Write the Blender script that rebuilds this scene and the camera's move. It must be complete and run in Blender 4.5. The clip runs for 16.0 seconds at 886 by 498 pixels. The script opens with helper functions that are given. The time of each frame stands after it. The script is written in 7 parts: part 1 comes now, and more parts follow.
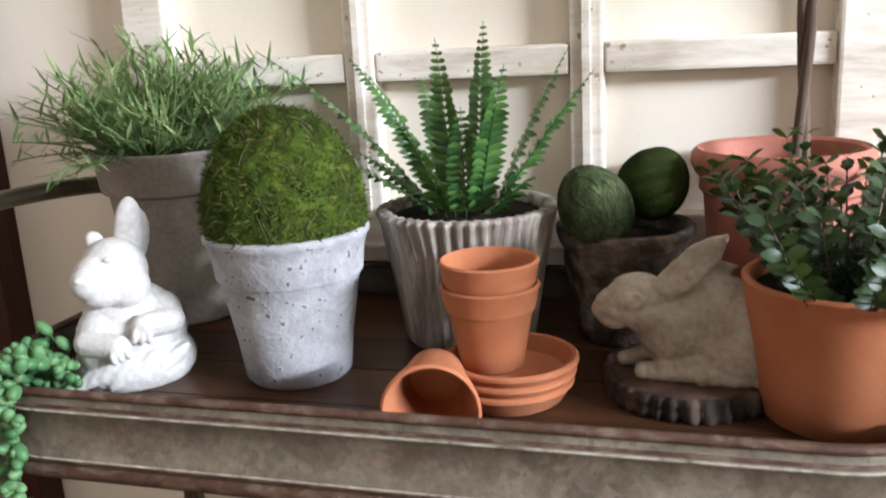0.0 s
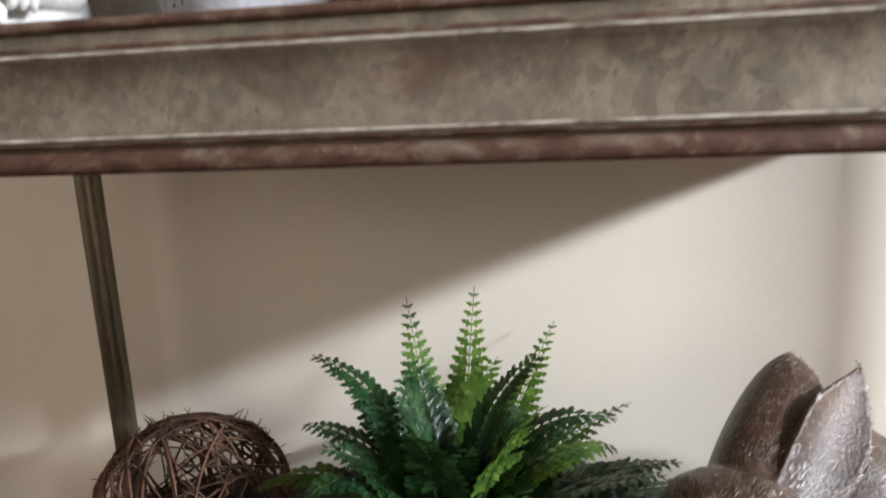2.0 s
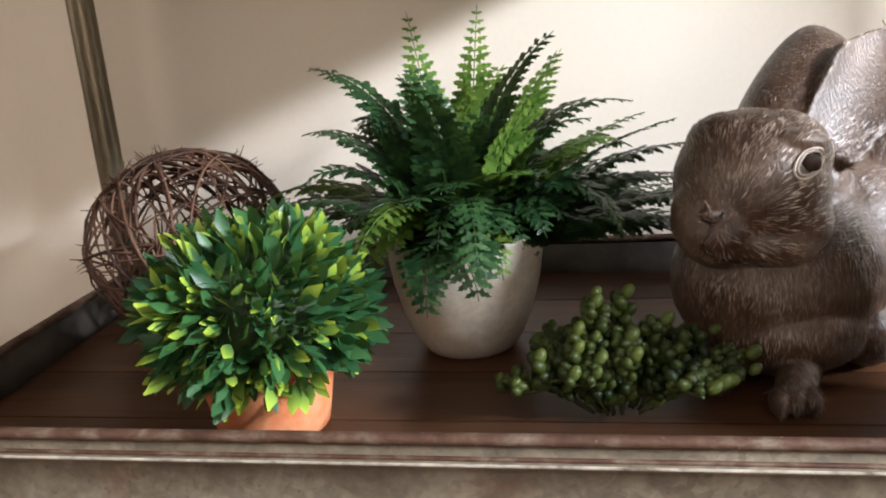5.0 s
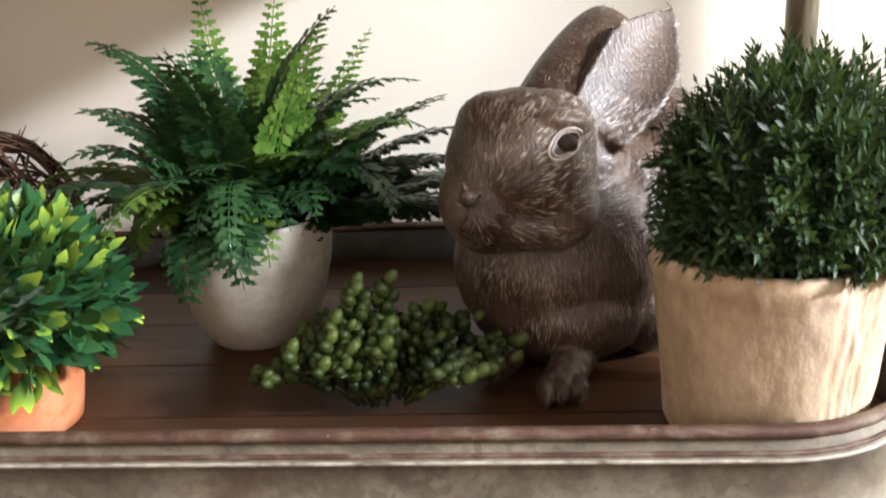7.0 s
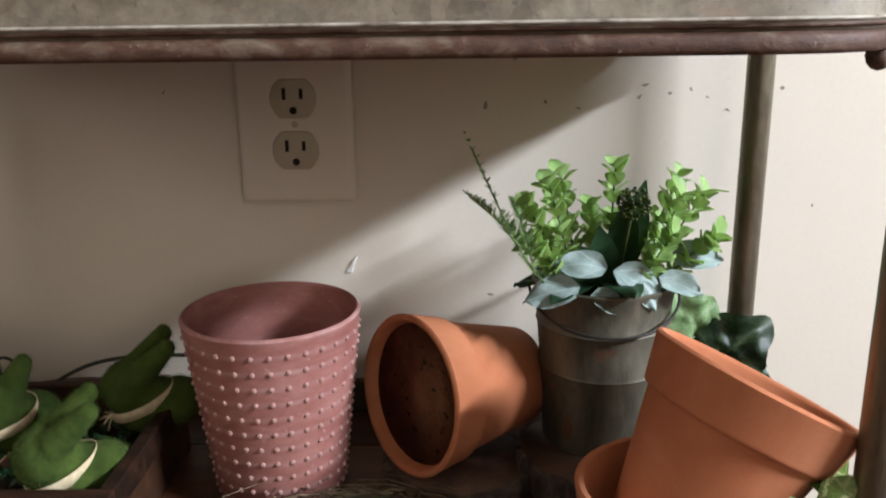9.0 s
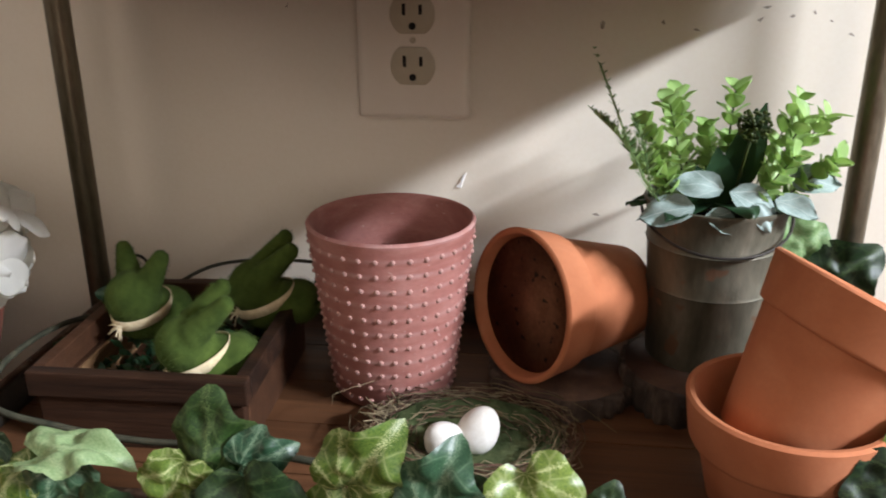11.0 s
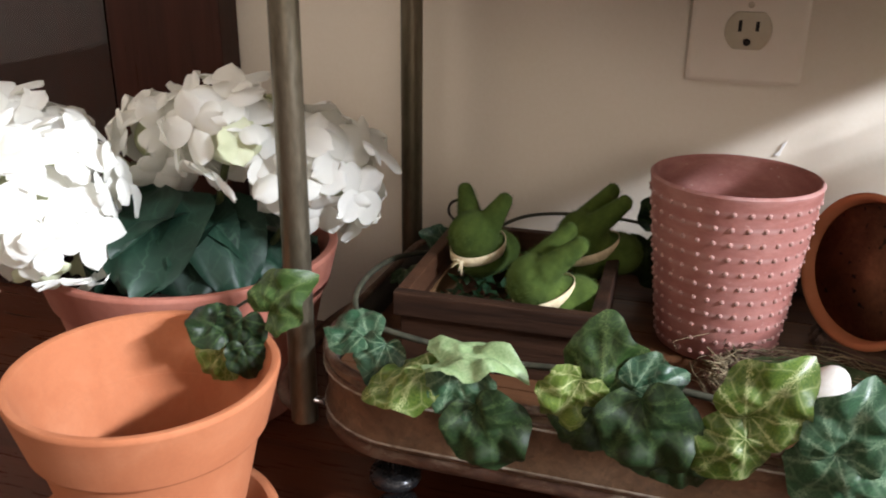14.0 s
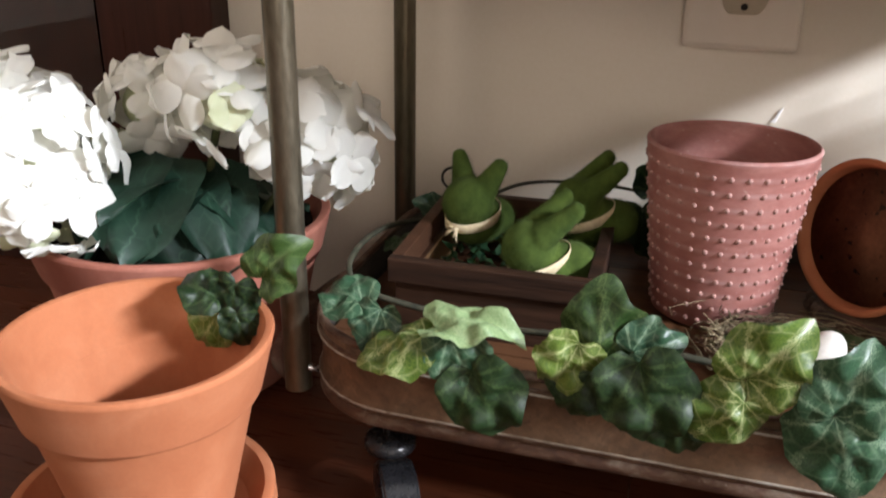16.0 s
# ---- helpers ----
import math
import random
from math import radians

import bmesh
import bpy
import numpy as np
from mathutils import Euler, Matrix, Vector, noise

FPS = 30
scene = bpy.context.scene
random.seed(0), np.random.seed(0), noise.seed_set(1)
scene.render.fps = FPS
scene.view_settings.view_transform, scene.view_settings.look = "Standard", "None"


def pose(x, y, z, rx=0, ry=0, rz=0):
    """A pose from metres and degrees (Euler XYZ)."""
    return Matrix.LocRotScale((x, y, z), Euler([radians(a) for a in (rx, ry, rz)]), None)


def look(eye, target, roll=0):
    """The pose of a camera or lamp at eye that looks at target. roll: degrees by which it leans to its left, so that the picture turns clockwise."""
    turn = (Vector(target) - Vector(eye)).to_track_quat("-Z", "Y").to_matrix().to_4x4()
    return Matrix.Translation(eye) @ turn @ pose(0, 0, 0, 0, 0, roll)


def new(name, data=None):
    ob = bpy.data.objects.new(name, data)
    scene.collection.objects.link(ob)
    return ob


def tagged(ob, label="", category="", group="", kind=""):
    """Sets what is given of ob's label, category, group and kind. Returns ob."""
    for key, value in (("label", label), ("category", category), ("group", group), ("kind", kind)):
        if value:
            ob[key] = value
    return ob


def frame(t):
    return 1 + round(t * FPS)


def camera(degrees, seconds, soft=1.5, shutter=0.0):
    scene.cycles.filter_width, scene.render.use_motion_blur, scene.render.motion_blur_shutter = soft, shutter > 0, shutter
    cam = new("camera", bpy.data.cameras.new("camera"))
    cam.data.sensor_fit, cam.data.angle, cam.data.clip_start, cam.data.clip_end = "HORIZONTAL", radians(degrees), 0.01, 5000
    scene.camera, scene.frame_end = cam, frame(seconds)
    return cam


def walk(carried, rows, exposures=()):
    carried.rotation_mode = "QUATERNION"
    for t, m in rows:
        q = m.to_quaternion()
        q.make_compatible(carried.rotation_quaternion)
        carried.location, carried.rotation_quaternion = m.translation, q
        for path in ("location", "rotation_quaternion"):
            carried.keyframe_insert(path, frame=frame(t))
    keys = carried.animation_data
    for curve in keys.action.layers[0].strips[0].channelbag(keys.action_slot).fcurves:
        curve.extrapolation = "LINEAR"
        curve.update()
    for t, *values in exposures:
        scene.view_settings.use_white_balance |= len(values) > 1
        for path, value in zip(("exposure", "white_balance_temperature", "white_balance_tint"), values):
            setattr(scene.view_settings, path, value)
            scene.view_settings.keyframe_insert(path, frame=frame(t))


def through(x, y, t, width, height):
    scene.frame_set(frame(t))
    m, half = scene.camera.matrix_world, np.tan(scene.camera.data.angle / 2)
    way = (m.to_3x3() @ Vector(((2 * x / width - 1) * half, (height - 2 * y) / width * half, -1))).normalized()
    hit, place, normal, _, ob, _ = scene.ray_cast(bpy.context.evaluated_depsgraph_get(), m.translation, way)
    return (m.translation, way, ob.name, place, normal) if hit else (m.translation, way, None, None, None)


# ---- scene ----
from mathutils.bvhtree import BVHTree

cam = camera(54.92, 16.0, soft=1.9, shutter=0.4)
PATH = [
    (0, 0.2203, 0.0630, 0.9680, 76.04, 2.92, 15.25),
    (0.5, 0.2142, 0.0559, 0.9255, 76.61, 2.41, 13.79),
    (1, 0.2019, 0.0716, 0.8801, 76.26, 1.88, 13.02),
    (1.5, 0.1768, 0.1056, 0.8171, 76.03, 2.77, 12.01),
    (1.8, 0.1603, 0.1314, 0.7904, 76.33, 2.95, 11.29),
    (2, 0.1463, 0.1533, 0.7676, 76.59, 3.10, 10.68),
    (2.5, 0.1341, 0.1595, 0.7204, 77.11, 2.76, 9.43),
    (3, 0.1004, 0.1427, 0.6596, 76.94, 2.01, 6.38),
    (3.2, 0.1051, 0.1375, 0.6476, 76.53, 2.21, 7.69),
    (5.3, 0.1408, 0.1350, 0.6120, 73.60, 4.42, 9.54),
    (5.5, 0.1510, 0.1401, 0.6103, 73.41, 4.41, 8.35),
    (6, 0.1711, 0.1543, 0.6089, 73.01, 4.14, 6.20),
    (6.5, 0.1877, 0.1659, 0.6092, 72.91, 3.54, 4.61),
    (7, 0.1980, 0.1619, 0.6010, 72.89, 3.07, 4.32),
    (7.2, 0.1979, 0.1448, 0.5706, 73.74, 2.65, 4.10),
    (7.5, 0.1978, 0.1192, 0.5250, 75.01, 2.02, 3.78),
    (7.7, 0.1953, 0.1181, 0.4984, 75.53, 1.71, 3.30),
    (8, 0.1899, 0.1159, 0.4420, 76.62, 1.04, 2.28),
    (10.3, 0.1727, 0.0940, 0.4022, 69.36, -0.45, 4.24),
    (10.5, 0.1699, 0.0920, 0.4021, 69.21, -0.20, 5.33),
    (11, 0.1490, 0.0816, 0.4034, 69.58, 0.16, 7.23),
    (11.5, 0.1374, 0.0809, 0.4046, 69.97, 0.65, 8.97),
    (12, 0.1213, 0.0722, 0.4067, 70.40, 0.59, 11.11),
    (12.5, 0.0888, 0.0546, 0.4042, 70.57, -0.16, 14.04),
    (13, 0.0494, 0.0367, 0.3915, 70.41, -0.70, 16.22),
    (13.5, 0.0364, 0.0282, 0.3876, 69.38, -0.62, 17.24),
    (14, 0.0230, 0.0201, 0.3811, 69.17, -0.65, 17.66),
    (14.5, 0.0098, 0.0029, 0.3681, 68.77, -1.73, 18.33),
    (15, 0.0146, 0.0018, 0.3437, 66.58, -2.57, 18.18),
    (15.5, 0.0142, 0.0150, 0.3549, 65.76, -1.92, 17.20),
    (16, 0.0184, 0.0216, 0.3725, 67.61, -0.89, 16.95),
]
walk(cam, [(t, pose(x, y, z, rx, ry, rz)) for t, x, y, z, rx, ry, rz in PATH],
     exposures=[(0, -0.40, 6500, 11.4), (0.5, -0.36, 6550, 11.4), (1.0, -0.50, 6600, 11.4), (1.5, -0.46, 6700, 11.4), (2.0, -0.44, 6700, 11.2), (2.5, -0.22, 6650, 11.2), (3.0, -0.14, 6600, 11.4), (5.3, 0.07, 6800, 12.4), (7.0, 0.12, 6800, 12.4), (8.0, -0.44, 6500, 10.2), (10.5, -0.28, 6700, 12.0), (12.5, 0.15, 6750, 12.4), (14.5, 0.08, 6750, 12.8), (16, 0.08, 6750, 12.8)])

# ---- light ----
WALL_Y, CEIL, X_L, X_R, Y_F = 0.738, 2.45, -1.9, 2.40, -2.40
world = bpy.data.worlds.new("sky")
scene.world = world
world.use_nodes = True
sky = world.node_tree.nodes.new("ShaderNodeTexSky")
sky.sky_type, sky.sun_disc, sky.sun_elevation, sky.sun_rotation = "NISHITA", False, radians(35), radians(90)
world.node_tree.links.new(sky.outputs[0], world.node_tree.nodes["Background"].inputs[0])
world.node_tree.nodes["Background"].inputs[1].default_value = 0.1


def rect_light(name, eye, target, width, height, watts, colour):
    lamp = bpy.data.lights.new(name, "AREA")
    lamp.shape, lamp.size, lamp.size_y, lamp.energy, lamp.color = "RECTANGLE", width, height, watts, colour
    ob = new(name, lamp)
    ob.matrix_world = look(eye, target)
    return ob


KEY_Y, KEY_Z = -0.24, 1.54
rect_light("window_light_side", (X_R - 0.03, KEY_Y, KEY_Z), (X_R - 1.0, KEY_Y + 0.40, KEY_Z - 0.5), 0.85, 0.075, 235.0, (0.79, 0.87, 1.0))
# Three fill lamps added to brighten the cart and the floor plants.
rect_light("window_light_front", (1.30, Y_F + 0.03, 1.05), (0.3, 0.2, 0.7), 1.4, 1.2, 17.0, (1.0, 0.86, 0.74))
rect_light("window_light_west", (X_L + 0.03, -0.40, 1.22), (-0.2, 0.6, 0.4), 1.0, 0.9, 8.5, (1.0, 0.83, 0.68))
rect_light("window_light_front_left", (-0.55, Y_F + 0.03, 1.75), (-0.4, 0.4, 0.4), 0.9, 0.9, 8.0, (1.0, 0.87, 0.76))


# ---- materials ----
def mixer(nt, fac, a, b, mode="MIX"):
    m = nt.nodes.new("ShaderNodeMix")
    m.data_type, m.blend_type = "RGBA", mode
    for socket, value in ((m.inputs[0], fac), (m.inputs[6], a), (m.inputs[7], b)):
        if isinstance(value, (int, float)):
            socket.default_value = value
        elif isinstance(value, tuple):
            socket.default_value = (*value, 1)
        else:
            nt.links.new(value, socket)
    return m.outputs[2]


def math_node(nt, op, a, b=0.0, c=0.0):
    m = nt.nodes.new("ShaderNodeMath")
    m.operation = op
    for socket, value in zip(m.inputs, (a, b, c)):
        if isinstance(value, (int, float)):
            socket.default_value = value
        else:
            nt.links.new(value, socket)
    return m.outputs[0]


def noise_of(nt, scale, detail=5.0, rough=0.6, stretch=(1, 1, 1), warp=0.0, world_space=False):
    tc = nt.nodes.new("ShaderNodeTexCoord")
    src = tc.outputs["Object"]
    if world_space:
        src = nt.nodes.new("ShaderNodeNewGeometry").outputs["Position"]
    mp = nt.nodes.new("ShaderNodeMapping")
    mp.inputs["Scale"].default_value = stretch
    nt.links.new(src, mp.inputs[0])
    n = nt.nodes.new("ShaderNodeTexNoise")
    n.inputs["Scale"].default_value, n.inputs["Detail"].default_value = scale, detail
    n.inputs["Roughness"].default_value, n.inputs["Distortion"].default_value = rough, warp
    nt.links.new(mp.outputs[0], n.inputs["Vector"])
    return n.outputs[0]


def ramp(nt, fac, stops):
    r = nt.nodes.new("ShaderNodeValToRGB")
    while len(r.color_ramp.elements) < len(stops):
        r.color_ramp.elements.new(0.5)
    for e, (p, c) in zip(r.color_ramp.elements, stops):
        e.position, e.color = p, (*c, 1) if isinstance(c, tuple) else (c, c, c, 1)
    nt.links.new(fac, r.inputs[0])
    return r.outputs[0]


def base_mat(name, rough=0.7, metal=0.0, spec=0.5):
    mat = bpy.data.materials.new(name)
    mat.use_nodes = True
    nt = mat.node_tree
    b = nt.nodes["Principled BSDF"]
    b.inputs["Roughness"].default_value, b.inputs["Metallic"].default_value = rough, metal
    b.inputs["Specular IOR Level"].default_value = spec
    return mat, nt, b


def bump(nt, b, height, strength, distance=0.002):
    n = nt.nodes.new("ShaderNodeBump")
    n.inputs["Strength"].default_value, n.inputs["Distance"].default_value = strength, distance
    nt.links.new(height, n.inputs["Height"])
    nt.links.new(n.outputs[0], b.inputs["Normal"])


def surface(name, low, mid, high, scale=30, fine=250, rough=0.75, metal=0.0, relief=0.3, stretch=(1, 1, 1), speck=None, speck_scale=300, speck_at=0.66, island=0.0, vary=0.0, spec=0.4, dist=0.0015, warp=0.4, grain=0.5):
    """A surface of three tones in large blotches, fine grain over them, and optional specks."""
    mat, nt, b = base_mat(name, rough, metal, spec)
    big = noise_of(nt, scale, 6, 0.6, stretch, warp)
    col = ramp(nt, big, [(0.28, low), (0.5, mid), (0.72, high)])
    small = noise_of(nt, fine, 4, 0.65, stretch)
    col = mixer(nt, grain, col, ramp(nt, small, [(0.3, 0.35), (0.7, 0.68)]), "OVERLAY")
    if speck:
        s = noise_of(nt, speck_scale, 2, 0.5)
        col = mixer(nt, ramp(nt, s, [(speck_at, 0.0), (speck_at + 0.05, 1.0)]), col, speck)
    if island or vary:
        if island:
            rnd = nt.nodes.new("ShaderNodeNewGeometry").outputs["Random Per Island"]
        else:
            rnd = nt.nodes.new("ShaderNodeObjectInfo").outputs["Random"]
        hsv = nt.nodes.new("ShaderNodeHueSaturation")
        amount = island or vary
        nt.links.new(math_node(nt, "MULTIPLY_ADD", rnd, amount, 1.0 - amount / 2), hsv.inputs["Value"])
        nt.links.new(col, hsv.inputs["Color"])
        col = hsv.outputs[0]
    nt.links.new(col, b.inputs["Base Color"])
    r = math_node(nt, "MULTIPLY_ADD", small, 0.3, rough - 0.15)
    nt.links.new(r, b.inputs["Roughness"])
    bump(nt, b, mixer(nt, 0.5, big, small), relief, dist)
    return mat


def leafy(name, dark, light, rough=0.45, through=0.25, island=True, tip=None, scale=40, glow=(0.25, 0.4, 0.05), spec=0.28):
    """Leaf stuff: each leaf its own tone between dark and light, thin enough to let light through."""
    mat, nt, b = base_mat(name, rough, 0.0, spec)
    if island:
        rnd = nt.nodes.new("ShaderNodeNewGeometry").outputs["Random Per Island"]
    else:
        rnd = nt.nodes.new("ShaderNodeObjectInfo").outputs["Random"]
    mid = tuple((p + q) / 2 for p, q in zip(dark, light))
    patch = noise_of(nt, scale, 3)
    f = math_node(nt, "ADD", math_node(nt, "MULTIPLY", rnd, 0.6), math_node(nt, "MULTIPLY_ADD", patch, 1.2, -0.4))
    col = ramp(nt, f, [(0.15, dark), (0.55, mid), (0.95, light)])
    if tip:
        uv = nt.nodes.new("ShaderNodeTexCoord").outputs["UV"]
        sep = nt.nodes.new("ShaderNodeSeparateXYZ")
        nt.links.new(uv, sep.inputs[0])
        t = math_node(nt, "MULTIPLY", math_node(nt, "POWER", sep.outputs[1], 1.6), math_node(nt, "GREATER_THAN", f, 0.62))
        col = mixer(nt, t, col, tip)
    nt.links.new(col, b.inputs["Base Color"])
    tr = nt.nodes.new("ShaderNodeBsdfTranslucent")
    nt.links.new(mixer(nt, 0.5, col, glow, "MIX"), tr.inputs[0])
    ms = nt.nodes.new("ShaderNodeMixShader")
    ms.inputs[0].default_value = through
    nt.links.new(b.outputs[0], ms.inputs[1])
    nt.links.new(tr.outputs[0], ms.inputs[2])
    nt.links.new(ms.outputs[0], nt.nodes["Material Output"].inputs[0])
    bump(nt, b, noise_of(nt, 400, 3), 0.15, 0.001)
    return mat


def veined(name, dark, light, vein, through=0.15, rough=0.48, strength=0.45):
    """A broad ivy leaf, its veins fanning out from the stalk; u and v run over the leaf with the stalk at (0.5, 0.15)."""
    mat, nt, b = base_mat(name, rough, 0.0, 0.35)
    uv = nt.nodes.new("ShaderNodeTexCoord").outputs["UV"]
    sep = nt.nodes.new("ShaderNodeSeparateXYZ")
    nt.links.new(uv, sep.inputs[0])
    u, v = math_node(nt, "SUBTRACT", sep.outputs[0], 0.5), math_node(nt, "SUBTRACT", sep.outputs[1], 0.15)
    wob = math_node(nt, "MULTIPLY_ADD", noise_of(nt, 60, 2), 0.5, -0.25)
    ang = math_node(nt, "ADD", math_node(nt, "ARCTAN2", u, v), wob)
    rad = math_node(nt, "SQRT", math_node(nt, "ADD", math_node(nt, "MULTIPLY", u, u), math_node(nt, "MULTIPLY", v, v)))
    fan = math_node(nt, "ABSOLUTE", math_node(nt, "SUBTRACT", math_node(nt, "FRACT", math_node(nt, "MULTIPLY_ADD", ang, 1.35, 0.5)), 0.5))
    line = math_node(nt, "MULTIPLY", fan, math_node(nt, "ADD", rad, 0.12))
    net = nt.nodes.new("ShaderNodeTexVoronoi")
    net.feature = "DISTANCE_TO_EDGE"
    net.inputs["Scale"].default_value = 7
    nt.links.new(uv, net.inputs["Vector"])
    veins = math_node(nt, "MAXIMUM", ramp(nt, line, [(0.006, 1.0), (0.03, 0.0)]), math_node(nt, "MULTIPLY", ramp(nt, net.outputs["Distance"], [(0.0, 1.0), (0.07, 0.0)]), 0.35))
    rnd = nt.nodes.new("ShaderNodeObjectInfo").outputs["Random"]
    f = math_node(nt, "ADD", math_node(nt, "MULTIPLY", rnd, 0.35), math_node(nt, "MULTIPLY_ADD", noise_of(nt, 45, 4), 1.4, -0.4))
    col = mixer(nt, math_node(nt, "MULTIPLY", veins, strength), ramp(nt, f, [(0.2, dark), (0.85, light)]), vein)
    nt.links.new(col, b.inputs["Base Color"])
    tr = nt.nodes.new("ShaderNodeBsdfTranslucent")
    nt.links.new(col, tr.inputs[0])
    ms = nt.nodes.new("ShaderNodeMixShader")
    ms.inputs[0].default_value = through
    nt.links.new(b.outputs[0], ms.inputs[1])
    nt.links.new(tr.outputs[0], ms.inputs[2])
    nt.links.new(ms.outputs[0], nt.nodes["Material Output"].inputs[0])
    bump(nt, b, veins, -0.5, 0.0012)
    return mat


def wood(name, dark, light, grain=14, rough=0.55, along="X", vary=0.35, relief=0.2):
    mat, nt, b = base_mat(name, rough, 0, 0.25)
    st = {"X": (0.06, 1, 1), "Y": (1, 0.06, 1), "Z": (1, 1, 0.06)}[along]
    off = nt.nodes.new("ShaderNodeObjectInfo").outputs["Random"]
    n = noise_of(nt, grain * 6, 6, 0.65, st, 0.6, True)
    fine = noise_of(nt, grain * 40, 4, 0.6, st, 0.0, True)
    f = math_node(nt, "ADD", math_node(nt, "MULTIPLY_ADD", off, vary, -vary / 2), math_node(nt, "ADD", math_node(nt, "MULTIPLY", n, 0.75), math_node(nt, "MULTIPLY", fine, 0.3)))
    mid = tuple((p * 1.2 + q) / 2.2 for p, q in zip(dark, light))
    nt.links.new(ramp(nt, f, [(0.3, dark), (0.52, mid), (0.8, light)]), b.inputs["Base Color"])
    nt.links.new(math_node(nt, "MULTIPLY_ADD", fine, 0.35, rough - 0.18), b.inputs["Roughness"])
    bump(nt, b, fine, relief, 0.0008)
    return mat


def zinc(name, tint=(1.0, 1.0, 1.0)):
    """Weathered galvanised sheet: grey spangle, pale bloom, rust creeping in patches."""
    mat, nt, b = base_mat(name, 0.5, 0.15, 0.35)
    big = noise_of(nt, 26, 6, 0.62, (1, 1, 1), 0.8)
    fine = noise_of(nt, 220, 4, 0.7)
    col = ramp(nt, big, [(0.3, (0.084, 0.062, 0.043)), (0.48, (0.148, 0.119, 0.081)), (0.7, (0.22, 0.187, 0.135))])
    col = mixer(nt, 0.45, col, ramp(nt, fine, [(0.3, 0.3), (0.72, 0.7)]), "OVERLAY")
    spots = noise_of(nt, 95, 4, 0.6, (1, 1, 1), 0.6)
    col = mixer(nt, ramp(nt, spots, [(0.535, 0.0), (0.60, 0.38)]), col, (0.085, 0.076, 0.058))
    # crystal spangle: cells of lighter and darker grey, showing through in patches
    cells = nt.nodes.new("ShaderNodeTexVoronoi")
    cells.inputs["Scale"].default_value = 190.0
    warp = nt.nodes.new("ShaderNodeVectorMath")
    warp.operation = "MULTIPLY_ADD"
    swirl = nt.nodes.new("ShaderNodeTexNoise")
    swirl.inputs["Scale"].default_value = 60.0
    place = nt.nodes.new("ShaderNodeTexCoord").outputs["Object"]
    nt.links.new(place, swirl.inputs["Vector"])
    nt.links.new(swirl.outputs["Color"], warp.inputs[0])
    warp.inputs[1].default_value = (0.012, 0.012, 0.012)
    nt.links.new(place, warp.inputs[2])
    nt.links.new(warp.outputs[0], cells.inputs["Vector"])
    grain = nt.nodes.new("ShaderNodeSeparateColor")
    nt.links.new(cells.outputs["Color"], grain.inputs[0])
    shows = ramp(nt, noise_of(nt, 9, 4, 0.6), [(0.42, 0.05), (0.60, 0.80)])
    tone = ramp(nt, grain.outputs[0], [(0.10, (0.70, 0.70, 0.67)), (0.40, (0.98, 0.97, 0.96)), (0.85, (1.18, 1.19, 1.22))])
    col = mixer(nt, shows, col, mixer(nt, 1.0, col, tone, "MULTIPLY"))
    flecks = noise_of(nt, 260, 2, 0.5)
    col = mixer(nt, ramp(nt, flecks, [(0.68, 0.0), (0.73, 0.5)]), col, (0.07, 0.042, 0.028))
    stain = noise_of(nt, 18, 6, 0.7, (1, 1, 2.5), 0.5)
    rust = ramp(nt, stain, [(0.58, 0.0), (0.74, 0.5)])
    col = mixer(nt, rust, col, (0.14, 0.055, 0.03))
    col = mixer(nt, 1.0, col, tint, "MULTIPLY")
    nt.links.new(col, b.inputs["Base Color"])
    nt.links.new(math_node(nt, "MULTIPLY_ADD", fine, 0.35, 0.46), b.inputs["Roughness"])
    nt.links.new(math_node(nt, "MULTIPLY_ADD", rust, -0.15, 0.15), b.inputs["Metallic"])
    bump(nt, b, mixer(nt, 0.5, spots, fine), 0.35, 0.0008)
    return mat


def furry(name):
    """Dark brown glossy resin carved as fur, pale lime wash left in the strokes."""
    mat, nt, b = base_mat(name, 0.45, 0.0, 0.5)
    big = noise_of(nt, 34, 5, 0.6, (1, 1, 0.7), 0.3)
    col = ramp(nt, big, [(0.3, (0.030, 0.015, 0.008)), (0.5, (0.058, 0.031, 0.018)), (0.72, (0.125, 0.080, 0.052))])
    stroke = noise_of(nt, 620, 3, 0.6, (1.0, 1.0, 0.22), 0.2)
    wear = noise_of(nt, 28, 4, 0.6)
    lime = math_node(nt, "MULTIPLY", ramp(nt, stroke, [(0.56, 0.0), (0.70, 0.4)]), ramp(nt, wear, [(0.38, 0.15), (0.66, 1.0)]))
    col = mixer(nt, lime, col, (0.44, 0.37, 0.31))
    nt.links.new(col, b.inputs["Base Color"])
    nt.links.new(math_node(nt, "MULTIPLY_ADD", stroke, 0.3, 0.24), b.inputs["Roughness"])
    bump(nt, b, stroke, 0.8, 0.0010)
    return mat


CREASEDARK = surface("dark_crease_brown", (0.012, 0.007, 0.005), (0.020, 0.012, 0.008), (0.032, 0.02, 0.014), 60, 300, 0.25, 0, 0.05, spec=0.5)
EYEGLAZE = surface("brown_eye_glaze", (0.020, 0.013, 0.010), (0.034, 0.022, 0.016), (0.05, 0.033, 0.024), 60, 300, 0.6, 0, 0.05, spec=0.2)
FURPALE = surface("pale_fur_stroke", (0.22, 0.17, 0.13), (0.36, 0.30, 0.25), (0.52, 0.46, 0.40), 30, 300, 0.36, 0, 0.1, island=0.7, spec=0.8, grain=0.2)
FURSTROKE = surface("limed_fur_stroke", (0.05, 0.030, 0.019), (0.105, 0.068, 0.047), (0.25, 0.195, 0.155), 26, 300, 0.38, 0, 0.1, island=0.8, spec=0.8, grain=0.2)
ZINC = zinc("galvanised_zinc")
